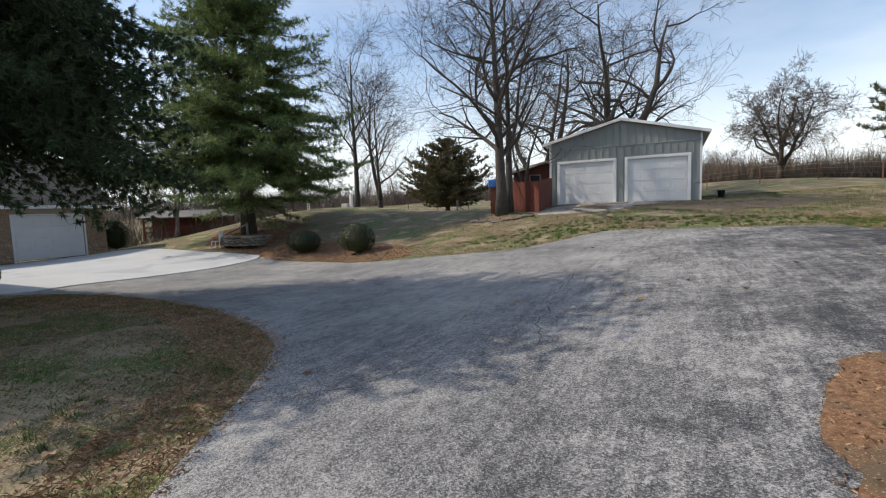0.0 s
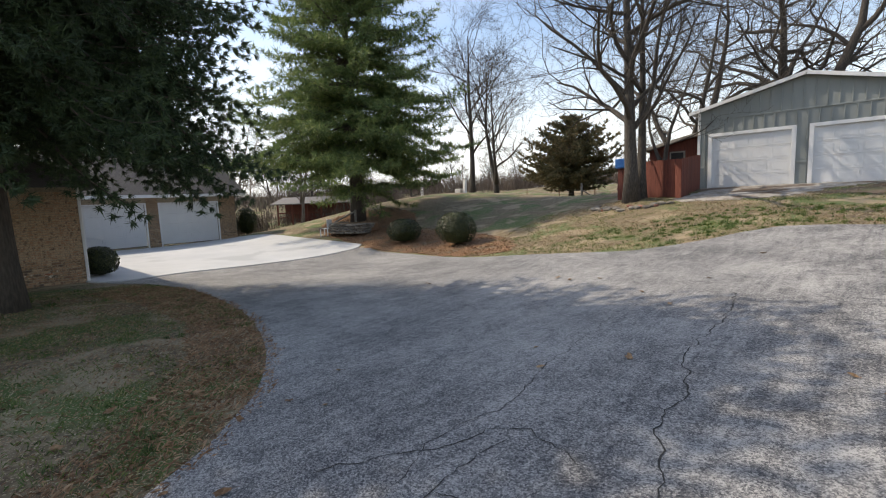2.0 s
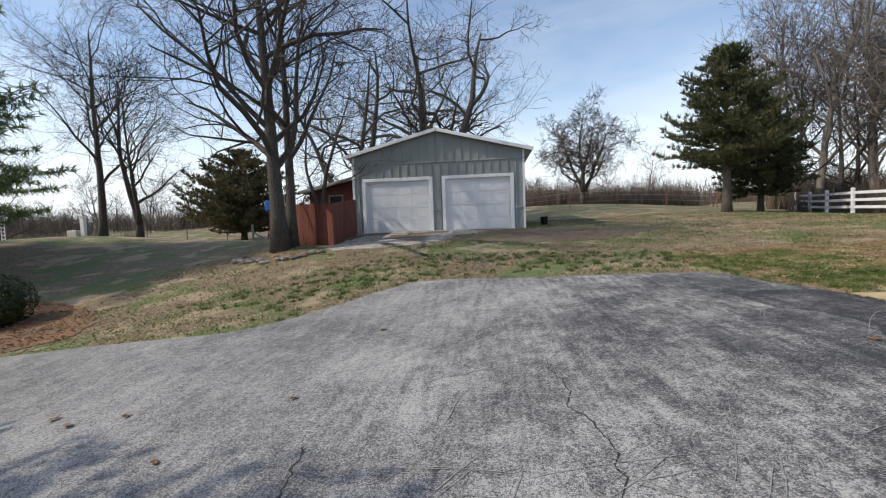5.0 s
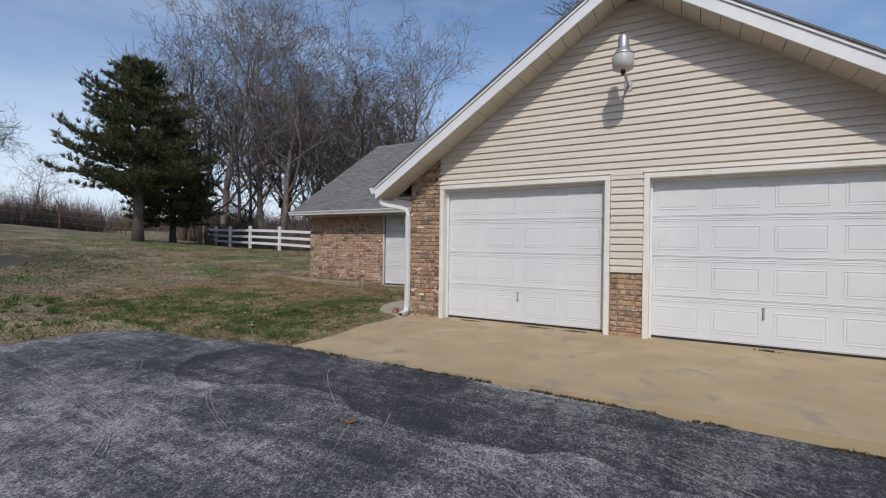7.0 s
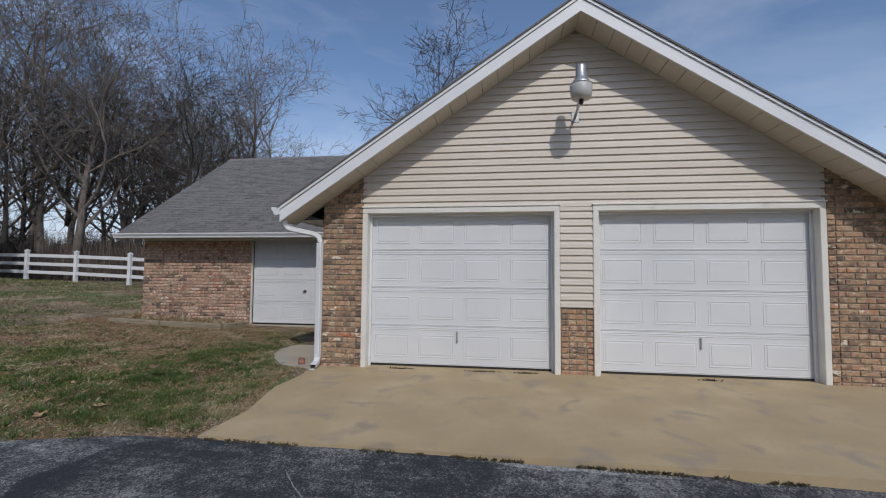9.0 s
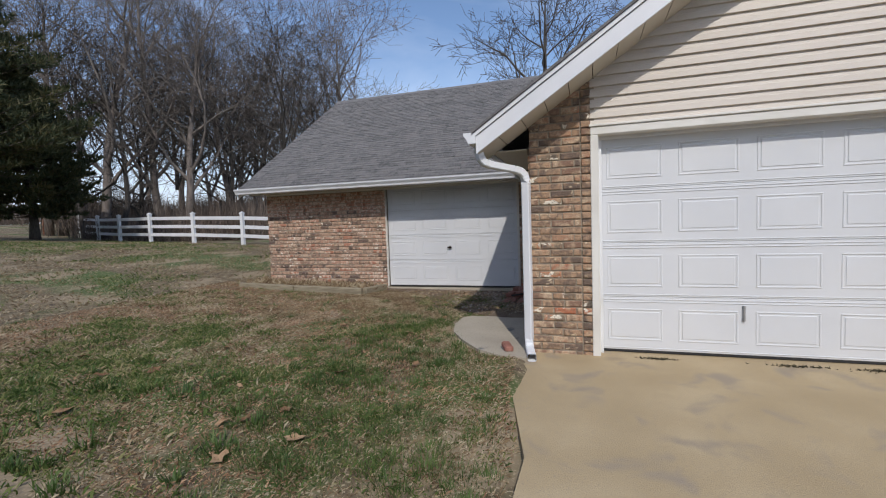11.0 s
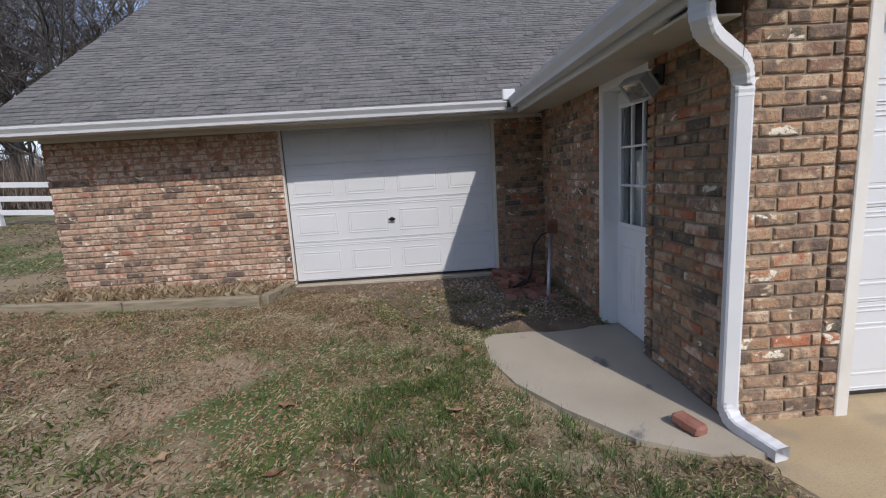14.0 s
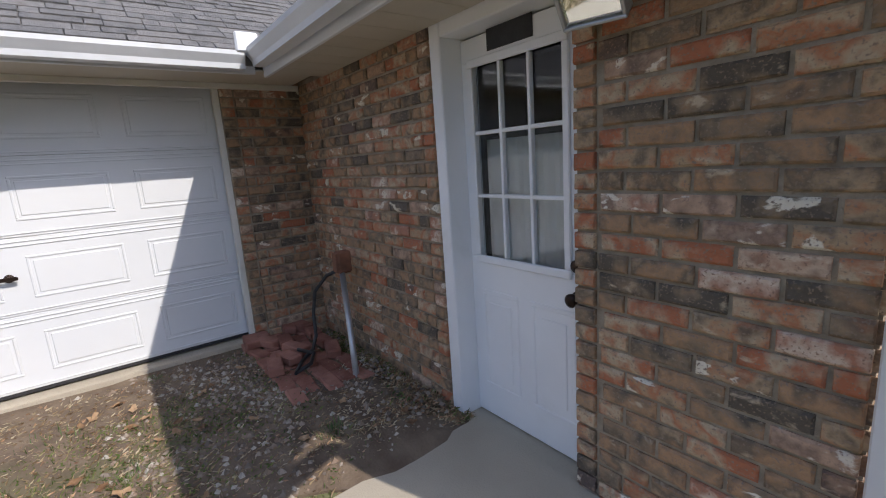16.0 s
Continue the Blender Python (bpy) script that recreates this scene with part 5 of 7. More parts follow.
# the two tall oaks by the fence, on a stone-edged mound
bare_tree("oak_tree", (-8.0, 22.5), "tall bare oak on the mound by the red fence", BARK, seed=5, height=16, radius=0.31, first=0.2, limbs=24, spread=0.85, twigs=5, thin=0.005, sway=0.012)
bare_tree("oak_tree", (-7.85, 23.15), "tall bare oak beside the red fence", BARK, seed=9, height=14.5, radius=0.22, first=0.28, limbs=13, spread=0.8, twigs=5, thin=0.005, sway=0.015)
# spreading oaks behind the barn
bare_tree("spreading_oak", (-4.4, 38.8), "broad bare oak with heavy limbs behind the barn", BARK, seed=14, height=18.5, radius=0.5, first=0.12, limbs=9, spread=1.9, twigs=4, fork=4, wander=0.3, thin=0.008, sway=0.11, stout=(0.5, 0.75))
bare_tree("spreading_oak", (-10.0, 37.0), "bare oak with sweeping low limbs behind the shed", BARK, seed=23, height=16, radius=0.38, first=0.1, limbs=8, spread=1.8, twigs=4, fork=3, wander=0.3, thin=0.008, sway=0.1, stout=(0.5, 0.75))
bare_tree("small_oak", (-8.3, 27.4), "slim bare tree by the shed", BARK, seed=31, height=9, radius=0.15, first=0.25, limbs=8, spread=1.2, twigs=4, fork=2, wander=0.2, thin=0.005, sway=0.08)
# pair by the utility box
bare_tree("tall_tree", (-29.5, 38.0), "tall slim bare tree at the field's edge", BARK, seed=41, height=20, radius=0.32, first=0.28, limbs=16, spread=0.5, twigs=5, thin=0.0065)
bare_tree("tall_tree", (-26.9, 38.6), "bare tree with a crooked trunk at the field's edge", BARK, seed=44, height=15, radius=0.28, first=0.25, limbs=10, spread=0.55, twigs=5, fork=2, thin=0.0065, sway=0.08)
# fruit tree in the field beyond the barn
bare_tree("fruit_tree", (8.8, 52.0), "spreading bare fruit tree in the field", BARK_DARK, seed=52, height=9.5, radius=0.3, first=0.15, limbs=9, spread=1.6, twigs=5, fork=4, thin=0.011, wander=0.26, sway=0.09, stout=(0.5, 0.7))

conifer("white_pine", (-24.4, 20.2), "large white pine with soft green needles", PINE, 19.5, 7.6, 2.3, 0.4, 61, tuft=(15, 0.36, 0.05), whorls=36, per=11, droop=0.28, shape=0.55, curl=0.66, lean=(-1.4, 0.6), step=0.46, tier=1.25, rag=(0.45, 1.15))
conifer("spruce_tree", (-13.8, 3.2), "dark spruce with hanging boughs", SPRUCE, 11.6, 5.8, 4.4, 0.3, 71, tuft=(29, 0.16, 0.027), whorls=46, per=14, droop=0.42, shape=0.385, curl=0.5, hang=0.4, step=0.33)
conifer("cedar_tree", (12.9, 33.6), "dark conical cedar by the field", CEDAR, 9.0, 3.3, 2.3, 0.24, 81, tuft=(12, 0.28, 0.055), whorls=24, per=9, droop=0.0, rag=(0.42, 1.15), shape=0.55, curl=0.6, lift=0.5, step=0.36)
conifer("cedar_tree", (16.3, 36.5), "smaller dark cedar at the wood's edge", CEDAR, 6.8, 2.6, 1.0, 0.18, 82, tuft=(11, 0.26, 0.08), whorls=22, per=9, droop=0.0, shape=0.65, curl=0.6, lift=0.5, step=0.36)
conifer("juniper_tree", (-23.6, 47.5), "broad rusty-green juniper in the field", CEDAR_RUST, 8.4, 5.6, 0.8, 0.3, 83, tuft=(10, 0.38, 0.12), whorls=20, per=10, droop=0.0, shape=0.42, curl=0.65, lift=0.4, step=0.55)

# the wood beyond the white fence and the far tree lines
pale = bare_tree("woodland_tree", (24.0, 36.0), "tall bare tree in the wood behind the fence", BARK_PALE, "woodland trees", seed=101, height=19, radius=0.27, first=0.18, limbs=18, spread=0.65, twigs=4, thin=0.0105, sway=0.05)
pale2 = bare_tree("woodland_tree", (30.0, 38.0), "tall bare tree in the wood behind the fence", BARK_PALE, "woodland trees", seed=102, height=17, radius=0.24, first=0.15, limbs=10, spread=0.9, twigs=4, fork=2, thin=0.0105, sway=0.08)
dark = bare_tree("woodland_tree", (21.5, 43.0), "bare grey tree in the wood behind the fence", BARK, "woodland trees", seed=103, height=15, radius=0.22, first=0.12, limbs=16, spread=0.95, twigs=4, thin=0.0105, sway=0.09)
far_a = bare_tree("distant_tree", (-60.0, 92.0), "bare tree in the distant tree line", BARK, "distant trees", seed=104, height=10, radius=0.2, first=0.15, limbs=8, spread=1.0, levels=3, twigs=5, fork=2, thin=0.016, sway=0.07)
far_b = bare_tree("distant_tree", (30.0, 98.0), "bare tree in the distant tree line", BARK_PALE, "distant trees", seed=105, height=12, radius=0.2, first=0.2, limbs=13, spread=0.8, levels=3, twigs=5, thin=0.016, sway=0.05)
rnd = random.Random(7)
for k in range(23):
    a = radians(31 + 30 * (k + rnd.random()) / 23)
    r = rnd.uniform(33, 60)
    x, y = 1.5 + r * math.sin(a), 11.6 + r * math.cos(a)
    if x < 20.5:
        continue
    put_copy(rnd.choice((pale, pale, pale2, dark)), x, y, rnd.uniform(0, 360), rnd.uniform(0.75, 1.2))
for k in range(28):
    a = radians(rnd.uniform(-82, 34))
    r = rnd.uniform(80, 140)
    put_copy(rnd.choice((far_a, far_b)), r * math.sin(a), 8 + r * math.cos(a), rnd.uniform(0, 360), rnd.uniform(0.6, 1.05))
for x, y, sc in ((-38, 24, 0.7), (-43, 20, 0.8), (-46, 30, 0.9), (-37, 30, 0.5), (-52, 16, 0.9), (-40, 40, 0.7)):
    put_copy(rnd.choice((pale2, dark)), x, y, rnd.uniform(0, 360), sc)


def brush(name, label, spots, height, seed, material=THICKET, blades=60):
    """A belt of leafless brush: upright thin stems and twigs."""
    rng = np.random.default_rng(seed)
    v = []
    for x, y, h in spots:
        n = blades
        ang, rad = rng.uniform(0, 6.28, n), rng.uniform(0, 1.6, n) * h / 2
        bx, by = x + rad * np.cos(ang), y + rad * np.sin(ang)
        bz = np.full(n, gz(x, y) - 0.1)
        hh = h * rng.uniform(0.35, 1.0, n) * (1 - 0.35 * (rad / (0.8 * h)) ** 2)
        tx, ty = bx + rng.normal(0, 0.25, n) * h * 0.5, by + rng.normal(0, 0.25, n) * h * 0.5
        start = bz + hh * rng.uniform(0, 0.5, n)
        w = 0.004 * h + 0.008
        sa = rng.uniform(0, 6.28, n)
        for i in range(n):
            v.append((bx[i] - w * math.cos(sa[i]), by[i] - w * math.sin(sa[i]), start[i]))
            v.append((bx[i] + w * math.cos(sa[i]), by[i] + w * math.sin(sa[i]), start[i]))
            v.append((tx[i], ty[i], bz[i] + hh[i]))
    v = np.array(v)
    return tagged(new(name, raw_mesh(name, v, np.arange(len(v)).reshape(-1, 3), material)), label, "brush", kind="stuff")


rng = random.Random(17)
belt = []
for k in range(420):
    a = radians(rng.uniform(-85, 62))
    r = rng.uniform(62, 105)
    belt.append((r * math.sin(a), 8 + r * math.cos(a), rng.uniform(2.4, 5.4)))
brush("far_thicket", "brown leafless thicket along the field's far edge", belt, 3, 5, blades=210)
belt = []
for k in range(260):
    a = radians(rng.uniform(34, 66))
    r = rng.uniform(30, 55)
    x, y = 1.5 + r * math.sin(a), 11.6 + r * math.cos(a)
    if x > 19.5:
        belt.append((x, y, rng.uniform(1.2, 4.0)))
brush("wood_undergrowth", "grey-brown undergrowth in the wood", belt, 3, 6, blades=200)
belt = []
for k in range(90):
    belt.append((rng.uniform(2, 22), rng.uniform(55, 66), rng.uniform(1.8, 4.4)))
brush("field_thicket", "brown brush along the field's edge", belt, 3, 9, blades=240)
belt = [(rng.uniform(-50, -33), rng.uniform(17, 48), rng.uniform(1.0, 2.6)) for _ in range(60)]
brush("garden_brush", "leafless brush behind the far house", belt, 2, 8, blades=200)


# ---- the neighbouring house ----
def far_house():
    th = thing("brick_house", (-31.0, 5.2, -0.6), "brown brick house with a double garage wing", "house")
    o = (-31.0, 5.2, -0.6)
    g = Shape().prism([(0.0, -0.3), (0.0, 2.9), (10.0, 2.9), (10.0, -0.3), (8.95, -0.3), (8.95, 2.5), (5.55, 2.5), (5.55, -0.3), (4.95, -0.3), (4.95, 2.5), (0.55, 2.5), (0.55, -0.3)], "x", -0.2, 0)
    part("garage_wall", g, MORTAR, th)
    part("side_wall", Shape().box(-8, -0.2, 9.8, 10.0, -0.3, 2.9), MORTAR, th)
    part("main_wall", Shape().box(0.0, 13.1, -12, -0.02, -0.4, 2.9), MORTAR, th)
    for y0, w in ((0.0, 0.55), (4.95, 0.6), (8.95, 1.05)):
        brick_face(th, (-31.0, 5.2 + y0, -0.75), (0, 1, 0), (1, 0, 0), w, -0.75, 2.25, BROWN_BRICKS, int(y0 * 10) + 3, most=60)
    rs = Shape()
    rs.slab([(0.6, -0.3, 2.95), (0.6, 10.5, 2.95), (-4.2, 10.5, 5.9), (-4.2, -0.3, 5.9)], 0.12)
    rs.slab([(-4.2, -0.3, 5.9), (-4.2, 10.5, 5.9), (-9.0, 10.5, 2.95), (-9.0, -0.3, 2.95)], 0.12)
    part("garage_roof", rs, DARK_ROOF, th, "dark grey shingle roof")
    part("gable", Shape().prism([(0.0, 2.85), (-4.2, 5.75), (-8.4, 2.85)], "y", 9.85, 10.0), SIDING, th)
    rm = Shape()
    rm.slab([(-1, 0.5, 2.95), (13.7, 0.5, 2.95), (13.7, -6.0, 6.2), (-1, -6.0, 6.2)], 0.12)
    rm.slab([(-1, -6.0, 6.2), (13.7, -6.0, 6.2), (13.7, -12.5, 2.95), (-1, -12.5, 2.95)], 0.12)
    part("main_roof", rm, DARK_ROOF, th, "dark grey shingle roof")
    part("fascia", Shape().box(0.58, 0.62, -0.3, 10.5, 2.78, 2.95, 0.01), WHITE, th, "white fascia board")
    part("soffit", Shape().box(0, 0.58, -0.3, 10.5, 2.78, 2.8), SOFFIT, th)
    part("corner_board", Shape().box(13.08, 13.14, -0.02, 0.06, -0.3, 2.9, 0.006), WHITE, th, "white corner board")
    for y0, y1 in ((0.55, 4.95), (5.55, 8.95)):
        part("door_casing", Shape().box(-0.05, 0.03, y0, y0 + 0.08, -0.1, 2.5, 0.01).box(-0.05, 0.03, y1 - 0.08, y1, -0.1, 2.5, 0.01).box(-0.05, 0.028, y0 + 0.08, y1 - 0.08, 2.42, 2.5, 0.01), WHITE, th, "white door casing")
    brick_face(th, (-17.9, 5.18, -0.9), (0, -1, 0), (1, 0, 0), 4.5, -0.9, 2.2, BROWN_BRICKS, 77, most=300)
    return th


far_house()
FACE_E = Matrix(((0, 1, 0, 0), (1, 0, 0, 0), (0, 0, 1, 0), (0, 0, 0, 1)))
sectional_door("garage_door", Matrix.Translation((-31.1, 5.84, -0.58)) @ FACE_E, 4.22, 2.4, "plain white overhead door of the brick house", group="garage doors")
sectional_door("garage_door", Matrix.Translation((-31.1, 10.84, -0.58)) @ FACE_E, 3.22, 2.4, "plain white overhead door of the brick house", group="garage doors")


# ---- shrubs ----
def boxwood(at, r, h, seed, label):
    """A clipped round evergreen shrub: a stem, inner twigs and a shell of many small leaves."""
    rng = np.random.default_rng(seed)
    th = thing("boxwood_shrub", (at[0], at[1], gz(*at)), label, "shrub", "clipped shrubs")
    n = 5200
    d = rng.normal(size=(n, 3))
    d /= np.linalg.norm(d, axis=1, keepdims=True)
    d[:, 2] = np.where(d[:, 2] < -0.75, -d[:, 2], d[:, 2])
    lump = 1 + 0.05 * np.sin(5 * d[:, 0] + seed) * np.cos(4 * d[:, 1]) + rng.normal(0, 0.03, n)
    depth = np.where(rng.random(n) < 0.6, 1.0, rng.uniform(0.7, 1.0, n))
    p = d * np.array([r, r, h / 2]) * (lump * depth)[:, None] + np.array([0, 0, h / 2])
    p[:, 2] = np.maximum(p[:, 2], 0.04)
    t1 = np.cross(d, rng.normal(size=(n, 3)))
    t1 /= np.linalg.norm(t1, axis=1, keepdims=True)
    t2 = np.cross(d, t1) + d * rng.uniform(-0.6, 0.9, (n, 1))
    s = rng.uniform(0.022, 0.04, (n, 1))
    v = np.stack([p - t1 * s, p + t2 * s * 0.7, p + t1 * s, p - t2 * s * 0.7], 1).reshape(-1, 3)
    cr = new("leaves", raw_mesh("leaves", v, np.arange(4 * n).reshape(-1, 4), BOX_LEAF))
    cr.parent = th
    stem = Shape()
    rnd2 = random.Random(seed)
    for k in range(40):
        a, e = rnd2.uniform(0, 6.28), rnd2.uniform(0.1, 1.3)
        stem.tube([(0, 0, 0), (0.4 * r * math.cos(a) * math.cos(e), 0.4 * r * math.sin(a) * math.cos(e), 0.3 * h), (0.85 * r * math.cos(a) * math.cos(e), 0.85 * r * math.sin(a) * math.cos(e), h * (0.5 + 0.4 * math.sin(e)))], [0.02, 0.012, 0.004], 4)
    part("stems", stem, BARK_DARK, th)
    core = Shape()
    core.lathe([(0.02, 0.06), (0.55 * r, 0.12 * h), (0.72 * r, 0.45 * h), (0.5 * r, 0.78 * h), (0.05, 0.88 * h)], sides=14)
    part("inner_leaves", core, BOX_LEAF, th)


boxwood((-13.5, 17.3), 0.86, 1.42, 3, "round clipped boxwood on the pine-straw bank")
boxwood((-17.1, 17.5), 0.85, 1.15, 4, "smaller round clipped boxwood on the pine-straw bank")
boxwood((-19.3, 5.75), 0.54, 1.0, 5, "clipped boxwood at the brick house corner")
boxwood((-32.7, 16.6), 0.75, 1.9, 6, "rounded dark shrub by the far garage")

bare_shrub = thing("bare_shrub", (8.35, 4.75, gz(8.35, 4.75)), "leafless arching shrub at the garage corner", "shrub")
rnd = random.Random(3)
for k in range(44):
    a = rnd.uniform(0, 6.28)
    L = rnd.uniform(0.7, 1.5)
    pts = [Vector((0.08 * math.cos(a), 0.08 * math.sin(a), 0))]
    d = Vector((0.45 * math.cos(a), 0.45 * math.sin(a), 1))
    for i in range(6):
        d = (d.normalized() + Vector((0.16 * math.cos(a) + rnd.gauss(0, 0.12), 0.16 * math.sin(a) + rnd.gauss(0, 0.12), -0.13))).normalized()
        pts.append(pts[-1] + d * L / 6)
    s = Shape().tube(pts, [0.009, 0.008, 0.006, 0.005, 0.004, 0.003, 0.002], 4)
    for j in range(13):
        i = rnd.randint(2, 5)
        e = pts[i] + Vector((rnd.gauss(0, 0.16), rnd.gauss(0, 0.16), rnd.uniform(0.05, 0.25)))
        s.tube([pts[i], e], [0.005, 0.002], 3)
    part("stem", s, BARK_DARK, bare_shrub)
seed_tree = bare_tree("seed_tree", (12.2, -0.9), "dark bare tree with clinging seed clusters", BARK_DARK, seed=66, height=7.2, radius=0.18, first=0.25, limbs=12, spread=1.0, levels=3, twigs=6, droop=0.02, thin=0.008)
rng2 = np.random.default_rng(5)
cm = [o for o in seed_tree.children if o.name.startswith("crown")][0].data
cv = np.array([v.co[:] for v in cm.vertices])
pick = cv[rng2.integers(0, len(cv), 2600)] + rng2.normal(0, 0.05, (2600, 3))
v, f = sprigs(pick, np.tile((0, 0, -1.0), (2600, 1)), 3, 0.13, 0.06, 9, 0.8)
ob = new("seed_husk", raw_mesh("seed_husk", v, f, BARK_DARK))
ob.parent = seed_tree
tagged(ob, "dry brown seed clusters", kind="stuff")
bare_tree("yard_tree", (27.0, 15.0), "bare tree behind the house roof", BARK_DARK, seed=67, height=15.5, radius=0.28, first=0.3, limbs=16, spread=0.6, levels=4, twigs=4, thin=0.011)


# ---- white ranch fence ----
ranch = thing("ranch_fence", (17.45, 26.1, gz(17.45, 26.1)), "white three-rail ranch fence", "fence")
ro = Vector((17.45, 26.1, gz(17.45, 26.1)))
line = [(17.2, 23.3), (17.45, 26.1), (17.8, 29.0), (18.0, 31.7), (18.9, 34.8), (19.9, 37.7), (20.9, 40.6)]
for i, (x, y) in enumerate(line):
    s = Shape().box(-0.065, 0.065, -0.065, 0.065, -0.2, 1.25, 0.006)
    s.add([(-0.08, -0.08, 1.25), (0.08, -0.08, 1.25), (0.08, 0.08, 1.25), (-0.08, 0.08, 1.25), (-0.08, -0.08, 1.28), (0.08, -0.08, 1.28), (0.08, 0.08, 1.28), (-0.08, 0.08, 1.28), (0, 0, 1.34)],
          [(3, 2, 1, 0), (0, 1, 5, 4), (1, 2, 6, 5), (2, 3, 7, 6), (3, 0, 4, 7), (4, 5, 8), (5, 6, 8), (6, 7, 8), (7, 4, 8)])
    ob = part("post", s, WHITE, ranch)
    ob.matrix_basis = Matrix.Translation(Vector((x, y, gz(x, y))) - ro)
    if i + 1 < len(line):
        a = Vector((x, y, gz(x, y)))
        b = Vector((*line[i + 1], gz(*line[i + 1])))
        for zz in (0.28, 0.64, 1.0):
            L = (b - a).length
            ob = part("rail", Shape().box(0.06, L - 0.06, -0.02, 0.02, zz, zz + 0.14, 0.005), WHITE, ranch)
            ob.matrix_basis = Matrix.Translation(a - ro) @ (b - a).to_track_quat("X", "Z").to_matrix().to_4x4()

# steel posts and wire of the field fence
wire = thing("wire_fence", (-2.0, 46.0, gz(-2.0, 46.0)), "thin steel-post wire fence along the field", "fence")
wo = Vector((-2.0, 46.0, gz(-2.0, 46.0)))
prev = None
for k in range(15):
    x, y = -30.0 + k * 3.6, 44.0 - abs(k - 6) * 0.15
    p = Vector((x, y, gz(x, y))) - wo
    ob = part("steel_post", Shape().box(-0.03, 0.03, -0.03, 0.03, -0.2, 1.35, 0.004), PATINA, wire)
    ob.matrix_basis = Matrix.Translation(p)
    if prev is not None:
        for zz in (0.5, 0.9, 1.25):
            part("wire", Shape().tube([prev + Vector((0, 0, zz)), p + Vector((0, 0, zz))], 0.006, 3), STEEL, wire)
    prev = p

# ---- shed behind the red fence ----
shed = thing("garden_shed", (-9.3, 28.6, gz(-9.3, 28.6)), "rust-brown wooden shed with a low sloping roof", "shed")
part("front_wall", Shape().prism([(0, -0.2), (2.5, -0.2), (2.5, 2.75), (0, 2.2)], "y", 0, 0.1), RED_WOOD, shed)
part("side_wall", Shape().box(0, 0.1, 0.1, 4.0, -0.2, 2.2), RED_WOOD, shed)
part("roof", Shape().slab([(-0.35, -0.4, 2.25), (2.6, -0.4, 2.9), (2.6, 4.2, 2.9), (-0.35, 4.2, 2.25)], 0.1), SHINGLE_I, shed, "dark shingle roof")
part("roof_edge", Shape().slab([(-0.36, -0.43, 2.27), (2.6, -0.43, 2.92), (2.6, -0.4, 2.92), (-0.36, -0.4, 2.27)], 0.16), GREY_WOOD, shed)
part("window_frame", Shape().box(1.0, 1.75, -0.05, 0, 1.35, 2.05, 0.01), GREY_WOOD, shed)
part("pane", Shape().box(1.08, 1.67, -0.06, -0.05, 1.43, 1.97), DARK, shed)

red = thing("red_outbuilding", (-41.0, 27.0, gz(-41.0, 27.0)), "low red wooden outbuilding with open bays", "shed")
part("back_wall", Shape().box(-3.8, 3.8, 2.0, 2.1, -0.2, 1.9), RED_WOOD, red)
for k in range(6):
    part("post", Shape().box(-3.8 + k * 1.5, -3.65 + k * 1.5, 0, 0.15, -0.2, 1.9, 0.01), RED_WOOD, red)
for k in range(5):
    for zz in (0.5, 0.95):
        part("rail", Shape().box(-3.65 + k * 1.5, -2.3 + k * 1.5, 0.04, 0.1, zz, zz + 0.12, 0.01), RED_WOOD, red)
part("roof", Shape().slab([(-4.2, -0.5, 1.95), (4.2, -0.5, 1.95), (4.2, 2.5, 2.6), (-4.2, 2.5, 2.6)], 0.1), SHINGLE_I, red)
red.rotation_euler = (0, 0, radians(38))

# ---- stones, planter, chair, posts ----
def stone(r, seed, material=STONE):
    rnd = random.Random(seed)
    s = Shape()
    prof = [(0.25, -0.5), (0.9, -0.35), (1.0, 0.1), (0.75, 0.42), (0.2, 0.5)]
    s.lathe([(a * r, b * r * 0.8) for a, b in prof], sides=7)
    s.v = [(x * rnd.uniform(0.8, 1.25), y * rnd.uniform(0.7, 1.1), z * rnd.uniform(0.85, 1.15)) for x, y, z in s.v]
    return s.mesh("stone", material)


STONES = [stone(0.17, k) for k in range(5)]
REDSTONES = [stone(0.14, k + 9, RED_STONE) for k in range(3)]
planter = thing("stone_planter", (-22.1, 18.3, gz(-22.1, 18.3)), "low curved dry-stone planter under the pine", "planter")
rnd = random.Random(21)
for row in range(4):
    for k in range(18):
        a = radians(150 + k * 11.5 + row * 5)
        ob = new("stone", rnd.choice(STONES))
        ob.parent = planter
        ob.matrix_basis = Matrix.Translation((1.5 * math.cos(a), 1.3 * math.sin(a), 0.06 + row * 0.14)) @ pose(0, 0, 0, rnd.uniform(-8, 8), rnd.uniform(-8, 8), rnd.uniform(0, 360))
part("soil", Shape().lathe([(1.3, 0.1), (1.25, 0.5), (0.4, 0.55)], sides=20), STRAW, planter)
ring = thing("stone_edging", (-7.9, 22.7, gz(-7.9, 22.7)), "low ring of reddish stones round the oaks", "edging")
for k in range(34):
    a = radians(170 + k * 5.2 + rnd.gauss(0, 2))
    x, y = (1.5 + rnd.gauss(0, 0.15)) * math.cos(a), (1.1 + rnd.gauss(0, 0.12)) * math.sin(a) - 0.3
    ob = new("stone", rnd.choice(STONES + REDSTONES[:1]))
    ob.parent = ring
    ob.matrix_basis = Matrix.Translation((x, y, gz(-7.9 + x, 22.7 + y) - gz(-7.9, 22.7) + 0.03)) @ pose(0, 0, 0, 0, 0, rnd.uniform(0, 360))
chair = thing("garden_chair", Matrix.Translation((-23.2, 17.0, gz(-23.2, 17.0))) @ pose(0, 0, 0, 0, 0, -60), "white slatted garden chair by the planter", "chair")
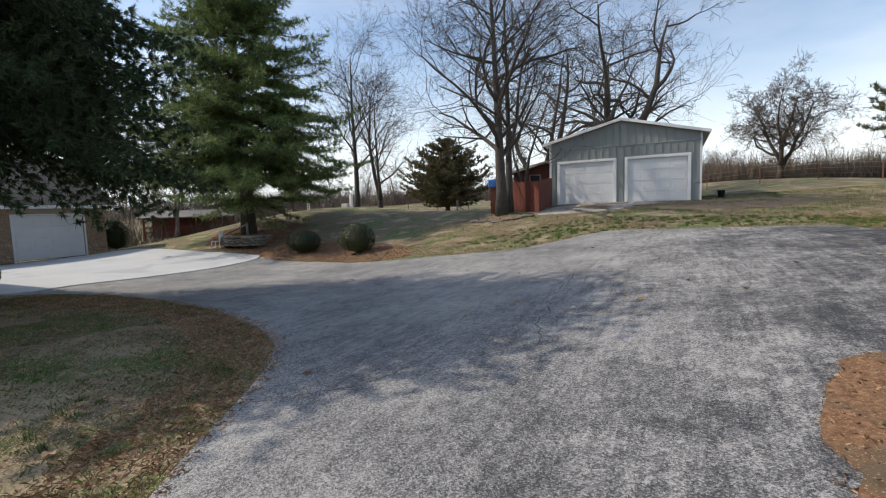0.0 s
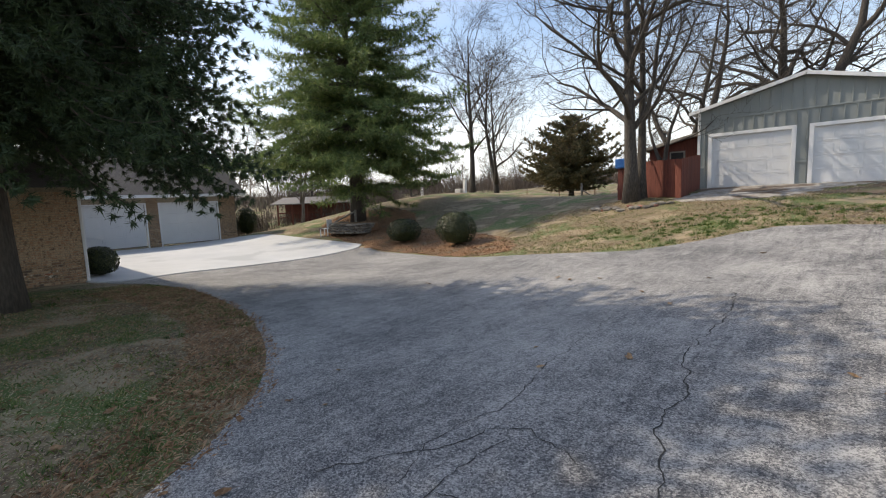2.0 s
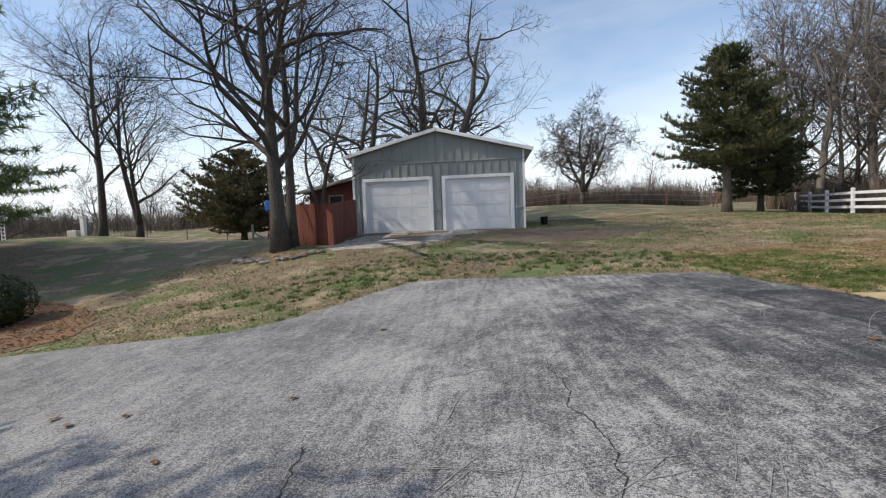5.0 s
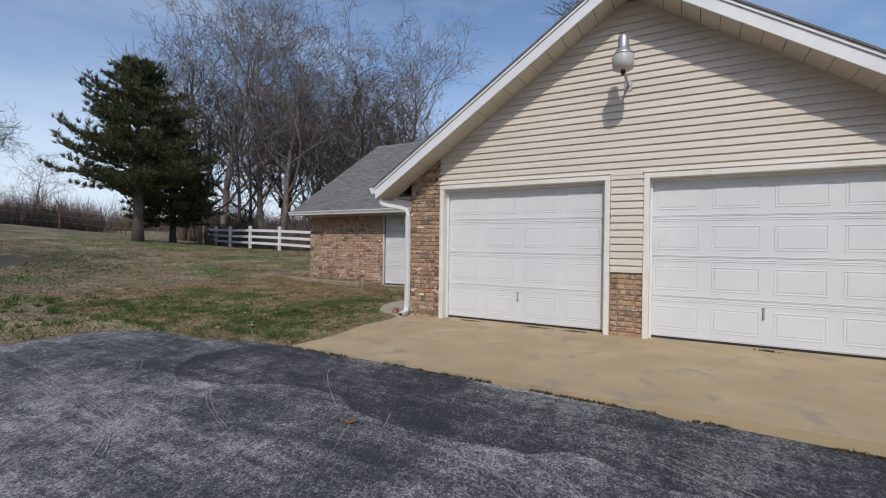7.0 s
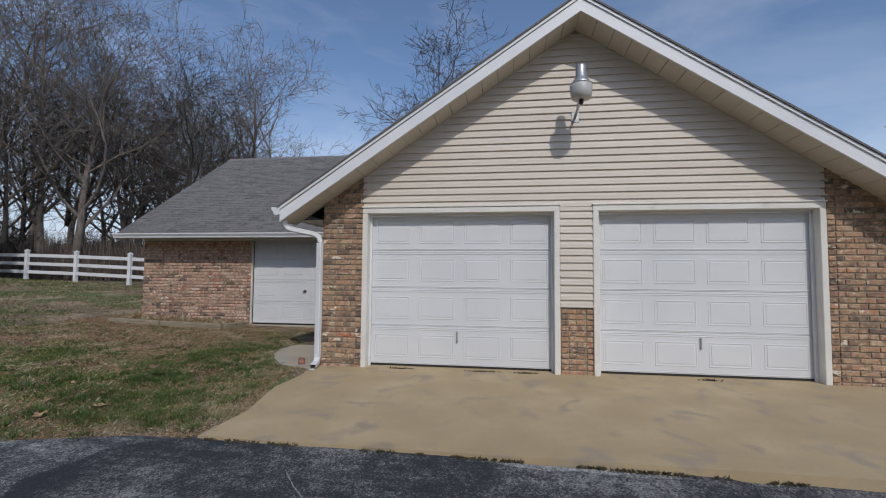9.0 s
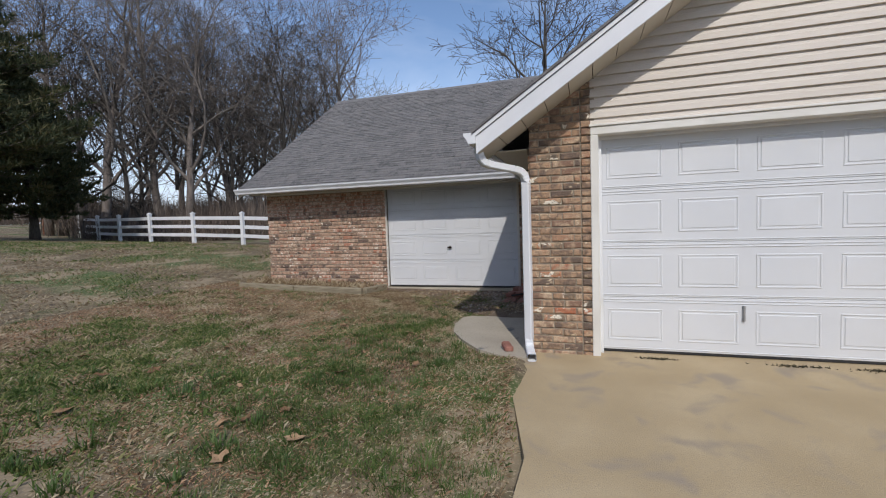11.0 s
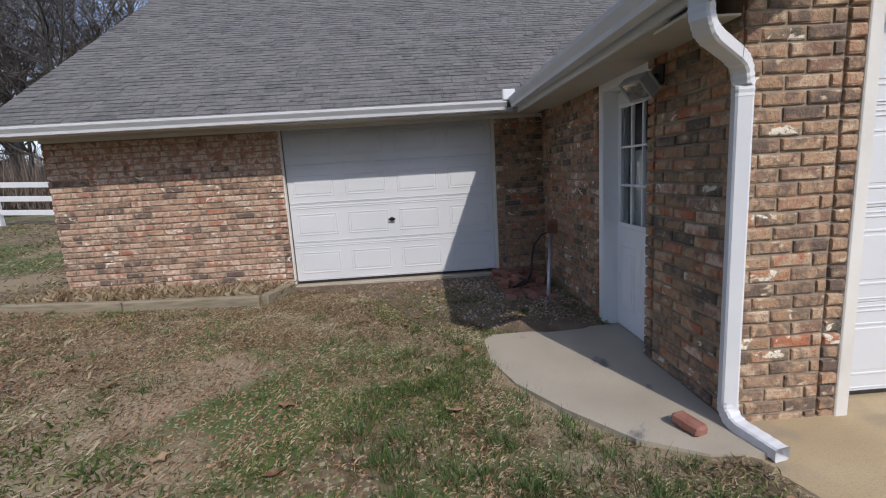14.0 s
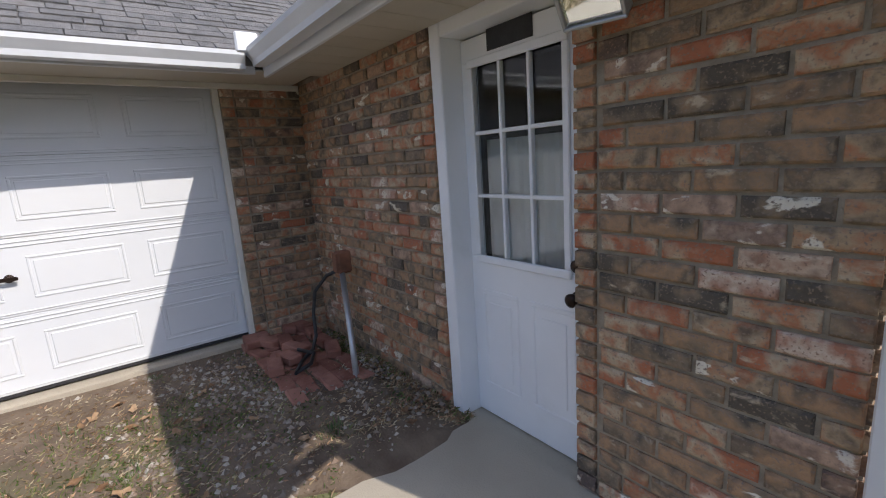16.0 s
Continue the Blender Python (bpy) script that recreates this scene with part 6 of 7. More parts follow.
for x, y in ((-0.24, -0.22), (0.24, -0.22), (-0.24, 0.22), (0.24, 0.22)):
    part("leg", Shape().box(x - 0.025, x + 0.025, y - 0.025, y + 0.025, 0, 0.42 if y < 0 else 0.95, 0.006), WHITE, chair)
for k in range(5):
    part("seat_slat", Shape().box(-0.27, 0.27, -0.24 + k * 0.1, -0.16 + k * 0.1, 0.41, 0.43, 0.004), WHITE, chair)
for k in range(5):
    part("back_slat", Shape().box(-0.22 + k * 0.09, -0.15 + k * 0.09, 0.22, 0.24, 0.45, 0.92, 0.004), WHITE, chair)
rail = thing("log_rail", (-23.6, 19.4, gz(-23.6, 19.4)), "leaning grey log rail on a short post", "rail")
part("post", Shape().tube([(0, 0, -0.1), (0, 0, 0.95)], 0.07, 10), GREY_WOOD, rail)
part("pole", Shape().tube([(0.05, -0.1, 0.85), (-1.7, -0.4, 0.2)], [0.05, 0.06], 8), GREY_WOOD, rail)
box = thing("utility_pedestal", (-26.6, 33.5, gz(-26.6, 33.5)), "white utility pedestal beside a grey ground box", "utility box")
part("pedestal", Shape().box(-0.14, 0.14, -0.12, 0.12, 0, 1.25, 0.02), WHITE, box)
part("cap", Shape().box(-0.16, 0.16, -0.14, 0.14, 1.25, 1.32, 0.02), LENS, box)
part("ground_box", Shape().box(-0.95, -0.25, -0.3, 0.3, 0, 0.5, 0.03), LENS, box)
wp = thing("trellis_post", (-29.5, 31.0, gz(-29.5, 31.0)), "white latticed garden post", "post")
for x in (-0.14, 0.1):
    part("upright", Shape().box(x, x + 0.04, 0, 0.04, 0, 1.7, 0.004), WHITE, wp)
for k in range(7):
    part("rung", Shape().box(-0.1, 0.1, 0.005, 0.035, 0.15 + k * 0.23, 0.22 + k * 0.23, 0.004), WHITE, wp)
cp = thing("corner_post", (-20.0, 42.5, gz(-20.0, 42.5)), "grey timber fence corner with a brace", "post")
part("post", Shape().tube([(0, 0, -0.1), (0, 0, 1.9)], 0.1, 10), GREY_WOOD, cp)
part("brace", Shape().tube([(0, 0, 1.3), (1.9, 0.2, 0.1)], 0.06, 8), GREY_WOOD, cp)
bucket = thing("black_bucket", (2.3, 29.3, gz(2.3, 29.3)), "black plastic bucket in the grass by the barn", "bucket")
part("body", Shape().lathe([(0.14, 0), (0.19, 0.36), (0.205, 0.37), (0.205, 0.4), (0.18, 0.4), (0.13, 0.03)], sides=18), BLACK, bucket, smooth=True)
bb = thing("blue_cover", (-9.2, 24.33, gz(-9.2, 24.33) + 1.5), "blue plastic cover hung over the fence end", "cover")
part("sheet", Shape().box(-0.25, 0.25, -0.1, 0.1, 0.0, 0.45, 0.05), BLUE, bb)

# ---- far road and buildings beyond the garage ----
tagged(spread("far_road", [(12, -11.5), (18, -8.2), (26, -6.8), (40, -9.5), (60, -17), (60, -19.5), (40, -12), (26, -9.2), (18, -10.8), (12.4, -14)], ROAD, 0.05, 1.5), "pale concrete road beyond the garage", "road", kind="structure")


def far_building(name, at, turn, w, d, h, ridge, wall, roof_m, label, bays):
    th = thing(name, Matrix.Translation((at[0], at[1], gz(*at) - 0.2)) @ pose(0, 0, 0, 0, 0, turn), label, "building")
    part("shell", Shape().box(-w / 2, w / 2, 0, d, 0, h).prism([(0, h), (d / 2, ridge), (d, h)], "x", -w / 2, w / 2), wall, th)
    part("roof", Shape().slab([(-w / 2 - 0.5, -0.6, h - 0.1), (w / 2 + 0.5, -0.6, h - 0.1), (w / 2 + 0.5, d / 2, ridge + 0.1), (-w / 2 - 0.5, d / 2, ridge + 0.1)], 0.15).slab([(-w / 2 - 0.5, d / 2, ridge + 0.1), (w / 2 + 0.5, d / 2, ridge + 0.1), (w / 2 + 0.5, d + 0.6, h - 0.1), (-w / 2 - 0.5, d + 0.6, h - 0.1)], 0.15), roof_m, th)
    for k in range(bays):
        x = -w / 2 + w * (k + 0.5) / bays
        part("window", Shape().box(x - 0.7, x + 0.7, -0.06, 0.02, 0.9, 2.2, 0.02), DARK, th)


far_building("metal_barn", (135.5, -93), 236, 26, 12, 3.9, 5.2, WHITE, BARN_ROOF, "long pale metal barn across the road", 0)
far_building("brick_cottage", (78.0, -73.0), 232, 13, 9, 2.6, 4.9, MORTAR, SHINGLE_I, "low tan house with a grey roof across the road", 3)
conifer("far_cedar", (122, -82), "dark cedar near the distant house", CEDAR, 6, 2.2, 0.4, 0.2, 91, tuft=(8, 0.4, 0.14), whorls=12, per=7, droop=0, shape=0.8, lift=0.5, step=0.5)

# ---- corner by the entry ----
pile = thing("brick_pile", (9.5, 13.62, 0.775), "loose red pavers laid as a pad round the conduit post", "bricks")
rnd = random.Random(4)
pm = Shape().box(-0.1, 0.1, -0.05, 0.05, -0.03, 0.03, 0.008).mesh("paver", RED_STONE)
for layer, cols in ((0, 6), (1, 4)):
    for c in range(cols):
        for r in range(5):
            if rnd.random() < (0.1 if layer == 0 else 0.45):
                continue
            ob = new("paver", pm)
            ob.parent = pile
            ob.matrix_basis = Matrix.Translation((0.1 + 0.212 * (c + (2 if layer else 0)) + rnd.gauss(0, 0.012) + (0.08 if r % 2 else 0), 0.06 + 0.107 * r + rnd.gauss(0, 0.008), 0.03 + 0.06 * layer + rnd.uniform(0, 0.008))) @ pose(0, 0, 0, rnd.gauss(0, 3), rnd.gauss(0, 4), rnd.gauss(0, 5 if layer == 0 else 14))
stand = thing("hose_stand", (9.53, 13.75, 0.78), "leaning grey conduit post with a rusty outlet box and black hose", "outlet post")
top = Vector((0.46, -0.18, 0.66))
part("conduit", Shape().tube([(0, 0, -0.06), (0.2, -0.08, 0.28), top], 0.021, 10), STEEL, stand, smooth=True)
part("outlet_box", Shape().box(top.x - 0.035, top.x + 0.045, top.y - 0.07, top.y + 0.035, 0.64, 0.8, 0.014), PATINA, stand, "rust-coloured outlet box")
part("lid", Shape().box(top.x - 0.03, top.x + 0.04, top.y + 0.036, top.y + 0.048, 0.65, 0.79, 0.005), PATINA, stand)
part("hose", Shape().tube([(top.x + 0.02, top.y + 0.03, 0.66), (0.56, -0.1, 0.62), (0.64, -0.03, 0.5), (0.64, 0.0, 0.34), (0.56, 0.03, 0.2), (0.52, 0.08, 0.12), (0.42, 0.2, 0.1), (0.25, 0.3, 0.11), (0.3, 0.18, 0.12), (0.45, 0.1, 0.12), (0.6, 0.16, 0.12)], 0.013, 8), BLACK, stand, "coiled black hose", smooth=True)
rb = part("loose_brick", Shape().box(-0.08, 0.08, -0.045, 0.045, -0.03, 0.03, 0.014), RED_STONE)
rb.matrix_world = Matrix.Translation((7.14, 13.68, 0.803)) @ pose(0, 0, 0, 6, -8, 25)
tagged(rb, "broken red brick at the downspout's foot", "brick")

rngm = np.random.default_rng(31)
for yy, ww in ((12.25, 0.22), (11.1, 0.3), (10.55, 0.16), (8.3, 0.14)):
    pm2 = np.stack([FX - 0.01 - np.abs(rngm.normal(0, 0.025, 90)), yy + rngm.normal(0, ww / 2.5, 90), np.full(90, SLAB_Z + 0.002)], 1)
    v, f = sprigs(pm2, np.tile((0, 0, 0.3), (90, 1)), 3, 0.022, 0.012, int(yy * 10), 0.9)
    tagged(new("leaf_debris", raw_mesh("leaf_debris", v, f, MOSS)), "dark leaf crumbs at a garage door's foot", "debris", "door debris", "stuff")

jn = np.stack([4.41 + rngm.normal(0, 0.012, 1500), rngm.uniform(5.7, 13.2, 1500), np.zeros(1500)], 1)
jn[:, 2] = np.maximum(ground_z(jn[:, 0], jn[:, 1]) + 0.02, 0.0)
jn = jn[lattice(jn[:, 0], jn[:, 1], 0.3, 21) + 0.5 * lattice(jn[:, 0], jn[:, 1], 0.09, 22) > -0.1]
v, f = sprigs(jn, np.tile((0, 0, 0.4), (len(jn), 1)), 4, 0.024, 0.012, 77, 0.9)
tagged(new("joint_debris", raw_mesh("joint_debris", v, f, MOSS)), "dark moss and crumbs along the apron's edge", "debris", kind="stuff")

# ---- shingles of the wing roof ----
rnd = random.Random(55)
ang = math.atan(PR)
slope_len = (WR - WE) / math.cos(ang)
rest, made = Shape(), 0
EXPOSE = 0.1
rows = int(slope_len / EXPOSE)
SLOPE = Matrix.Translation((WE - 0.02, 0, wz)) @ Matrix.Rotation(-ang, 4, "Y")
tabs = [Shape().add([(-0.002, 0, 0.002), (0.118, 0, 0.001), (0.118, 1, 0.001), (-0.002, 1, 0.002), (-0.002, 0.01, h), (0.118, 0.01, 0.003), (0.118, 0.99, 0.003), (-0.002, 0.99, h)],
                    [(4, 5, 6, 7), (0, 4, 7, 3), (0, 1, 5, 4), (3, 7, 6, 2)]).mesh("shingle", SHINGLE) for h in (0.008, 0.012, 0.015)]
for r in range(rows):
    sdist = r * EXPOSE
    ymin = 13.93 - sdist * math.cos(ang)
    y = 19.74
    while y > ymin + 0.05:
        w = rnd.choice((0.09, 0.13, 0.17, 0.21, 0.28))
        w = min(w, y - ymin)
        me = rnd.choice(tabs)
        m = SLOPE @ Matrix.Translation((sdist + rnd.uniform(-0.002, 0.002), y - w, 0.0)) @ Matrix.Diagonal((1, w - 0.004, 1, 1))
        if made < 300 and r < 12 and y < 18.3:
            ob = new("shingle", me)
            ob.parent = roof_wing
            ob.matrix_world = m
            made += 1
        else:
            rest.add([m @ v.co for v in me.vertices], [tuple(p.vertices) for p in me.polygons])
        y -= w
tagged(part("shingles", rest, SHINGLE_I, roof_wing), kind="stuff")
part("ridge_cap", Shape().slab([(WR - 0.15, 19.76, WTOP - 0.08), (WR, 19.76, WTOP + 0.025), (WR, 10.0, WTOP + 0.025), (WR - 0.15, 10.0, WTOP - 0.08)], 0.02), SHINGLE_I, roof_wing)

# ---- litter beds, gravel and cracks ----
tagged(spread("pine_straw_bed", [(-20, 16.6), (-17.2, 15.9), (-14.4, 15.75), (-11.0, 14.95), (-9.6, 15.6), (-11, 17.6), (-14, 19.3), (-19, 20), (-21.5, 22.4), (-25.5, 23.4), (-28, 21.2), (-25.5, 18.0), (-22.5, 16.9)], STRAW, 0.02, 0.6, jag=0.08, seed=2), "rusty pine-straw bed under the pine", "ground cover", kind="structure")
tagged(spread("needle_litter", [(1.05, -2), (0.9, 0), (0.74, 2.4), (0.82, 3.0), (0.92, 3.8), (1.08, 4.3), (1.45, 4.75), (2.5, 5.15), (4.0, 4.6), (4.5, 2), (4.2, -2)], STRAW, 0.026, 0.5, jag=0.05, seed=4), "rusty needle litter beside the drive", "ground cover", kind="structure")
tagged(spread("gravel_patch", [(-6.3, 22.9), (-4.4, 22.4), (-2.6, 23.2), (-1.6, 25.0), (-0.4, 26.6), (0.5, 27.58), (-6.2, 27.58), (-6.1, 25)], GRAVEL, 0.02, 0.5, jag=0.14, seed=5), "thin pale gravel before the barn doors", "gravel", kind="structure")
tagged(spread("bare_patch", [(-1.5, 23.5), (2, 23.0), (5, 24.5), (7, 26.5), (4.5, 27.4), (1.5, 27.2), (-0.2, 26.2)], MUD, 0.012, 0.6, jag=0.2, seed=6), "bare trampled soil beside the barn", "ground cover", kind="structure")
tagged(spread("entry_soil", [(8.75, 13.5), (8.8, 14.5), (9.2, 15.2), (10.0, 15.6), (10.7, 16.6), (10.75, 15), (10.75, 13.5)], MUD, 0.012, 0.4, jag=0.06, seed=7), "bare soil and leaf litter by the wing door", "ground cover", kind="structure")


def ribbon(s, pts, w, lift, rnd, jit=0.0, step=0.06):
    fine = []
    for a, b in zip(pts, pts[1:]):
        a, b = Vector(a), Vector(b)
        n = max(2, int((b - a).length / step))
        for k in range(n):
            fine.append(a.lerp(b, k / n))
    fine.append(Vector(pts[-1]))
    off = 0.0
    out = []
    for i, p in enumerate(fine):
        d = (fine[min(i + 1, len(fine) - 1)] - fine[max(0, i - 1)]).normalized()
        nrm = Vector((-d.y, d.x))
        off = 0.8 * off + rnd.gauss(0, jit)
        q = p + nrm * off
        ww = w * rnd.uniform(0.5, 1.4) * (0.2 if i in (0, len(fine) - 1) else 1)
        for sg in (-1, 1):
            e = q + nrm * ww * sg
            out.append((e.x, e.y, gz(e.x, e.y) + lift))
    s.add(out, [(2 * i, 2 * i + 1, 2 * i + 3, 2 * i + 2) for i in range(len(fine) - 1)])


cr = Shape()
rnd = random.Random(12)
for path, wide in (([(-1.44, 5.3), (-1.61, 5.87), (-1.55, 6.42), (-1.8, 7.18), (-1.84, 7.82), (-1.82, 9.0), (-2.0, 10.21)], 0.007), ([(-1.9, 5.2), (-2.4, 5.47), (-2.73, 5.32), (-2.8, 5.09), (-3.02, 4.68), (-3.4, 4.2)], 0.005),
                   ([(-2.77, 4.4), (-2.96, 4.96), (-2.8, 5.61), (-2.96, 6.43), (-2.95, 7.2), (-3.1, 8.6)], 0.004), ([(-3.72, 2.84), (-2.8, 3.57), (-2.51, 4.47), (-2.5, 5.3)], 0.004), ([(-2.5, 4.5), (-1.39, 5.02), (-1.5, 5.4)], 0.004),
                   ([(0.2, 11.6), (0.28, 11.1), (0.2, 10.5), (0.45, 9.9), (0.3, 9.2)], 0.006), ([(1.2, 12.9), (0.6, 12.2), (0.2, 11.6), (-0.9, 11.4)], 0.0035), ([(-8.5, 9.0), (-6.0, 9.3), (-4.2, 9.1)], 0.004)):
    ribbon(cr, path, wide, 0.0185, rnd, 0.02)
tagged(part("asphalt_cracks", cr, CRACK), "branching cracks in the asphalt", "crack", kind="stuff")
sc = Shape()
for k in range(230):
    x, y = rnd.uniform(-1.4, 3.4), rnd.uniform(5.6, 15.8)
    a = rnd.choice((0.5, 0.9, 1.5, 2.3, 2.7)) + rnd.gauss(0, 0.25)
    L, bend = rnd.uniform(0.25, 1.3), rnd.gauss(0, 0.15)
    pts = [(x + L * t * math.cos(a + bend * t), y + L * t * math.sin(a + bend * t)) for t in (0, 0.25, 0.5, 0.75, 1.0)]
    if all(p[0] < 4.2 and 5.9 < p[1] < 15.7 and (p[0] > -0.6 or p[1] < 15) for p in pts):
        for q in range(rnd.choice((1, 1, 2, 3))):
            o = rnd.gauss(0, 0.09)
            ribbon(sc, [(p[0] + o, p[1] - o) for p in pts], rnd.uniform(0.0015, 0.0045), 0.0225 + 0.0003 * q, rnd, 0.004, 0.1)
tagged(part("tyre_scuffs", sc, SCUFF), "pale scuff marks on the asphalt", "scuff", kind="stuff")


# ---- grass and fallen leaves ----
def inside(poly, x, y):
    c = np.zeros(len(x), bool)
    for (x0, y0), (x1, y1) in zip(poly, poly[1:] + poly[:1]):
        if y0 != y1:
            c ^= ((y0 > y) != (y1 > y)) & (x < (x1 - x0) * (y - y0) / (y1 - y0) + x0)
    return c


def patchy(x, y, k=0):
    """Where the turf is green (above 0) or dormant (below 0)."""
    return 0.7 * lattice(x, y, 1.7, 3 + k) + 0.55 * lattice(x, y, 0.6, 5 + k) + 0.4 * lattice(x, y, 0.22, 7 + k)


def bald(x, y):
    """Where the turf is thin and the soil shows."""
    return 0.7 * lattice(x, y, 1.25, 11) + 0.5 * lattice(x, y, 0.45, 13)


def blades(name, label, region, count, height, width, material, seed, bias=0.0, flat=0.5, avoid=(), turf=0, worn=False):
    rng = np.random.default_rng(seed)
    xs, ys = [p[0] for p in region], [p[1] for p in region]
    x, y = rng.uniform(min(xs), max(xs), count * 2), rng.uniform(min(ys), max(ys), count * 2)
    clump = rng.integers(0, len(x), len(x))
    near = rng.random(len(x)) < 0.45
    x = np.where(near, x[clump] + rng.normal(0, 0.035, len(x)), x)
    y = np.where(near, y[clump] + rng.normal(0, 0.035, len(y)), y)
    keep = inside(region, x, y) & ((turf if turf else 1) * patchy(x, y, 0 if turf else seed) + rng.normal(0, 0.25, len(x)) > bias)
    if turf:
        keep &= bald(x, y) + rng.normal(0, 0.15, len(x)) < 0.42
    if worn:
        keep &= bald(x, y) + rng.normal(0, 0.15, len(x)) > 0.12
    for a in avoid:
        keep &= ~inside(a, x, y)
    x, y = x[keep][:count], y[keep][:count]
    n = len(x)
    z = ground_z(x, y)
    a = rng.uniform(0, 6.28, n)
    L = height * rng.uniform(0.5, 1.4, n)
    tilt = np.abs(rng.normal(flat, 0.3, n))
    w = width * rng.uniform(0.6, 1.3, n)
    sa = a + 1.57 + rng.normal(0, 0.4, n)
    v = np.empty((n, 4, 3))
    v[:, 0] = np.stack([x - w * np.cos(sa), y - w * np.sin(sa), z - 0.004], 1)
    v[:, 1] = np.stack([x + w * np.cos(sa), y + w * np.sin(sa), z - 0.004], 1)
    mx, my = x + 0.5 * L * np.sin(tilt) * np.cos(a), y + 0.5 * L * np.sin(tilt) * np.sin(a)
    v[:, 2] = np.stack([mx + 0.7 * w * np.cos(sa), my + 0.7 * w * np.sin(sa), z + 0.55 * L * np.cos(tilt)], 1)
    tip = np.minimum(tilt + 0.5, 1.5)
    v[:, 3] = np.stack([mx + 0.5 * L * np.sin(tip) * np.cos(a), my + 0.5 * L * np.sin(tip) * np.sin(a), z + 0.55 * L * np.cos(tilt) + 0.4 * L * np.cos(tip)], 1)
    k = 4 * np.arange(n)[:, None]
    f = np.concatenate([k + [0, 1, 2], k + [0, 2, 3]])
    return tagged(new(name, raw_mesh(name, v.reshape(-1, 3), f, material)), label, "grass", kind="stuff")


WALK_OUT = [(6.85, 13.3), (6.9, 13.75), (7.4, 14.28), (7.8, 14.48), (8.2, 14.6), (8.7, 14.58), (8.8, 13.3)]
APRON_OUT = [(4.4, 5.5), (4.4, 13.27), (5.1, 13.26), (6.05, 13.5), (6.95, 13.52), (7.6, 13.4), (7.6, 5.5)]
YARD = [(4.2, 13.3), (4.3, 20.5), (10.6, 20.5), (10.6, 13.4)]
HARD = (DRIVE, WALK_OUT, APRON_OUT)
blades("lawn_grass", "green grass blades of the side lawn", YARD, 110000, 0.038, 0.0026, GRASS, 1, 0.36, 0.75, HARD, 1)
blades("dry_lawn_grass", "dry straw-coloured grass of the side lawn", YARD, 110000, 0.04, 0.0022, DRY, 2, -0.35, 1.2, HARD, -1)
blades("leaf_litter", "reddish brown crumbled leaves in the bald spots of the side lawn", YARD, 60000, 0.035, 0.0042, NEEDLE, 16, -2.5, 1.3, HARD, 0, True)
BANK = [(-16, -3), (-16, 7), (-1.5, 7), (-1.5, -3)]
blades("lawn_grass", "green grass blades of the front lawn", BANK, 45000, 0.05, 0.0035, GRASS, 3, 0.1, 0.7, HARD, 1)
blades("dry_lawn_grass", "dry grass of the front lawn", BANK, 45000, 0.05, 0.003, DRY, 4, -0.15, 1.2, HARD, -1)
blades("leaf_litter", "brown needles and crumbled leaves over the front lawn", BANK, 50000, 0.055, 0.0035, NEEDLE, 12, -0.5, 1.3, HARD)
EDGE = [(-2.0, -2), (-2.4, 0), (-2.9, 1.6), (-3.3, 2.2), (-3.9, 3.2), (-4.4, 4.0), (-5.1, 4.75), (-6.5, 5.55), (-8.6, 6.25), (-11, 6.65), (-14, 6.75), (-15.6, 5.9), (-14.8, 4.6), (-12.5, 5.2), (-9.5, 5.3), (-7.3, 4.6), (-5.9, 3.7), (-5.0, 2.8), (-4.4, 1.8), (-3.9, 1.0), (-3.4, 0), (-3.1, -2)]
SIDE_BED = [(1.0, -2), (0.85, 0), (0.72, 2.4), (0.8, 3.0), (0.9, 3.8), (1.06, 4.3), (1.42, 4.75), (2.5, 5.15), (4.0, 4.6), (4.5, 2), (4.2, -2)]
STRAW_BED = [(-20, 16.6), (-17.2, 15.8), (-14.4, 15.65), (-11.0, 14.85), (-9.4, 15.5), (-11, 17.8), (-14, 19.5), (-19, 20.2), (-21.5, 22.6), (-25.5, 23.6), (-28, 21.2), (-25.5, 18.0), (-22.5, 16.9)]
GRAVEL_OUT = [(-6.3, 22.9), (-4.4, 22.4), (-2.6, 23.2), (-1.6, 25.0), (-0.4, 26.6), (0.5, 27.58), (-6.2, 27.58), (-6.1, 25)]
BARE_OUT = [(-1.5, 23.5), (2, 23.0), (5, 24.5), (7, 26.5), (4.5, 27.4), (1.5, 27.2), (-0.2, 26.2)]
blades("pine_needle_litter", "rusty fallen needles along the lawn's edge", EDGE, 75000, 0.075, 0.0045, NEEDLE, 8, -0.9, 1.2)
blades("pine_needle_litter", "rusty fallen needles beside the drive", SIDE_BED, 40000, 0.07, 0.0025, NEEDLE, 9, -2.5, 1.2)
blades("pine_needle_litter", "rusty fallen needles under the pine", STRAW_BED, 30000, 0.11, 0.008, NEEDLE, 10, -2.5, 1.2)
FIELD = [(-12, 14), (-12, 22), (-4, 27.4), (2, 32), (18, 34), (17.5, 19.5), (10.7, 19.6), (4.4, 14)]
blades("lawn_grass", "green grass of the lawn before the barn", FIELD, 90000, 0.065, 0.007, GRASS, 5, 0.1, 0.7, HARD + (GRAVEL_OUT, BARE_OUT), 1)
blades("dry_lawn_grass", "dry grass of the lawn before the barn", FIELD, 80000, 0.07, 0.007, DRY, 6, -0.2, 1.1, HARD + (GRAVEL_OUT,), -1)
RIGHT = [(4.0, 5.3), (5.0, 5.55), (8.2, 5.55), (8.6, 6.0), (14, 6.0), (14, 1.5), (7, 1.0), (4.6, 3.5)]
blades("lawn_grass", "green grass beside the garage apron", RIGHT, 25000, 0.05, 0.004, GRASS, 14, 0.0, 0.7, HARD, 1)
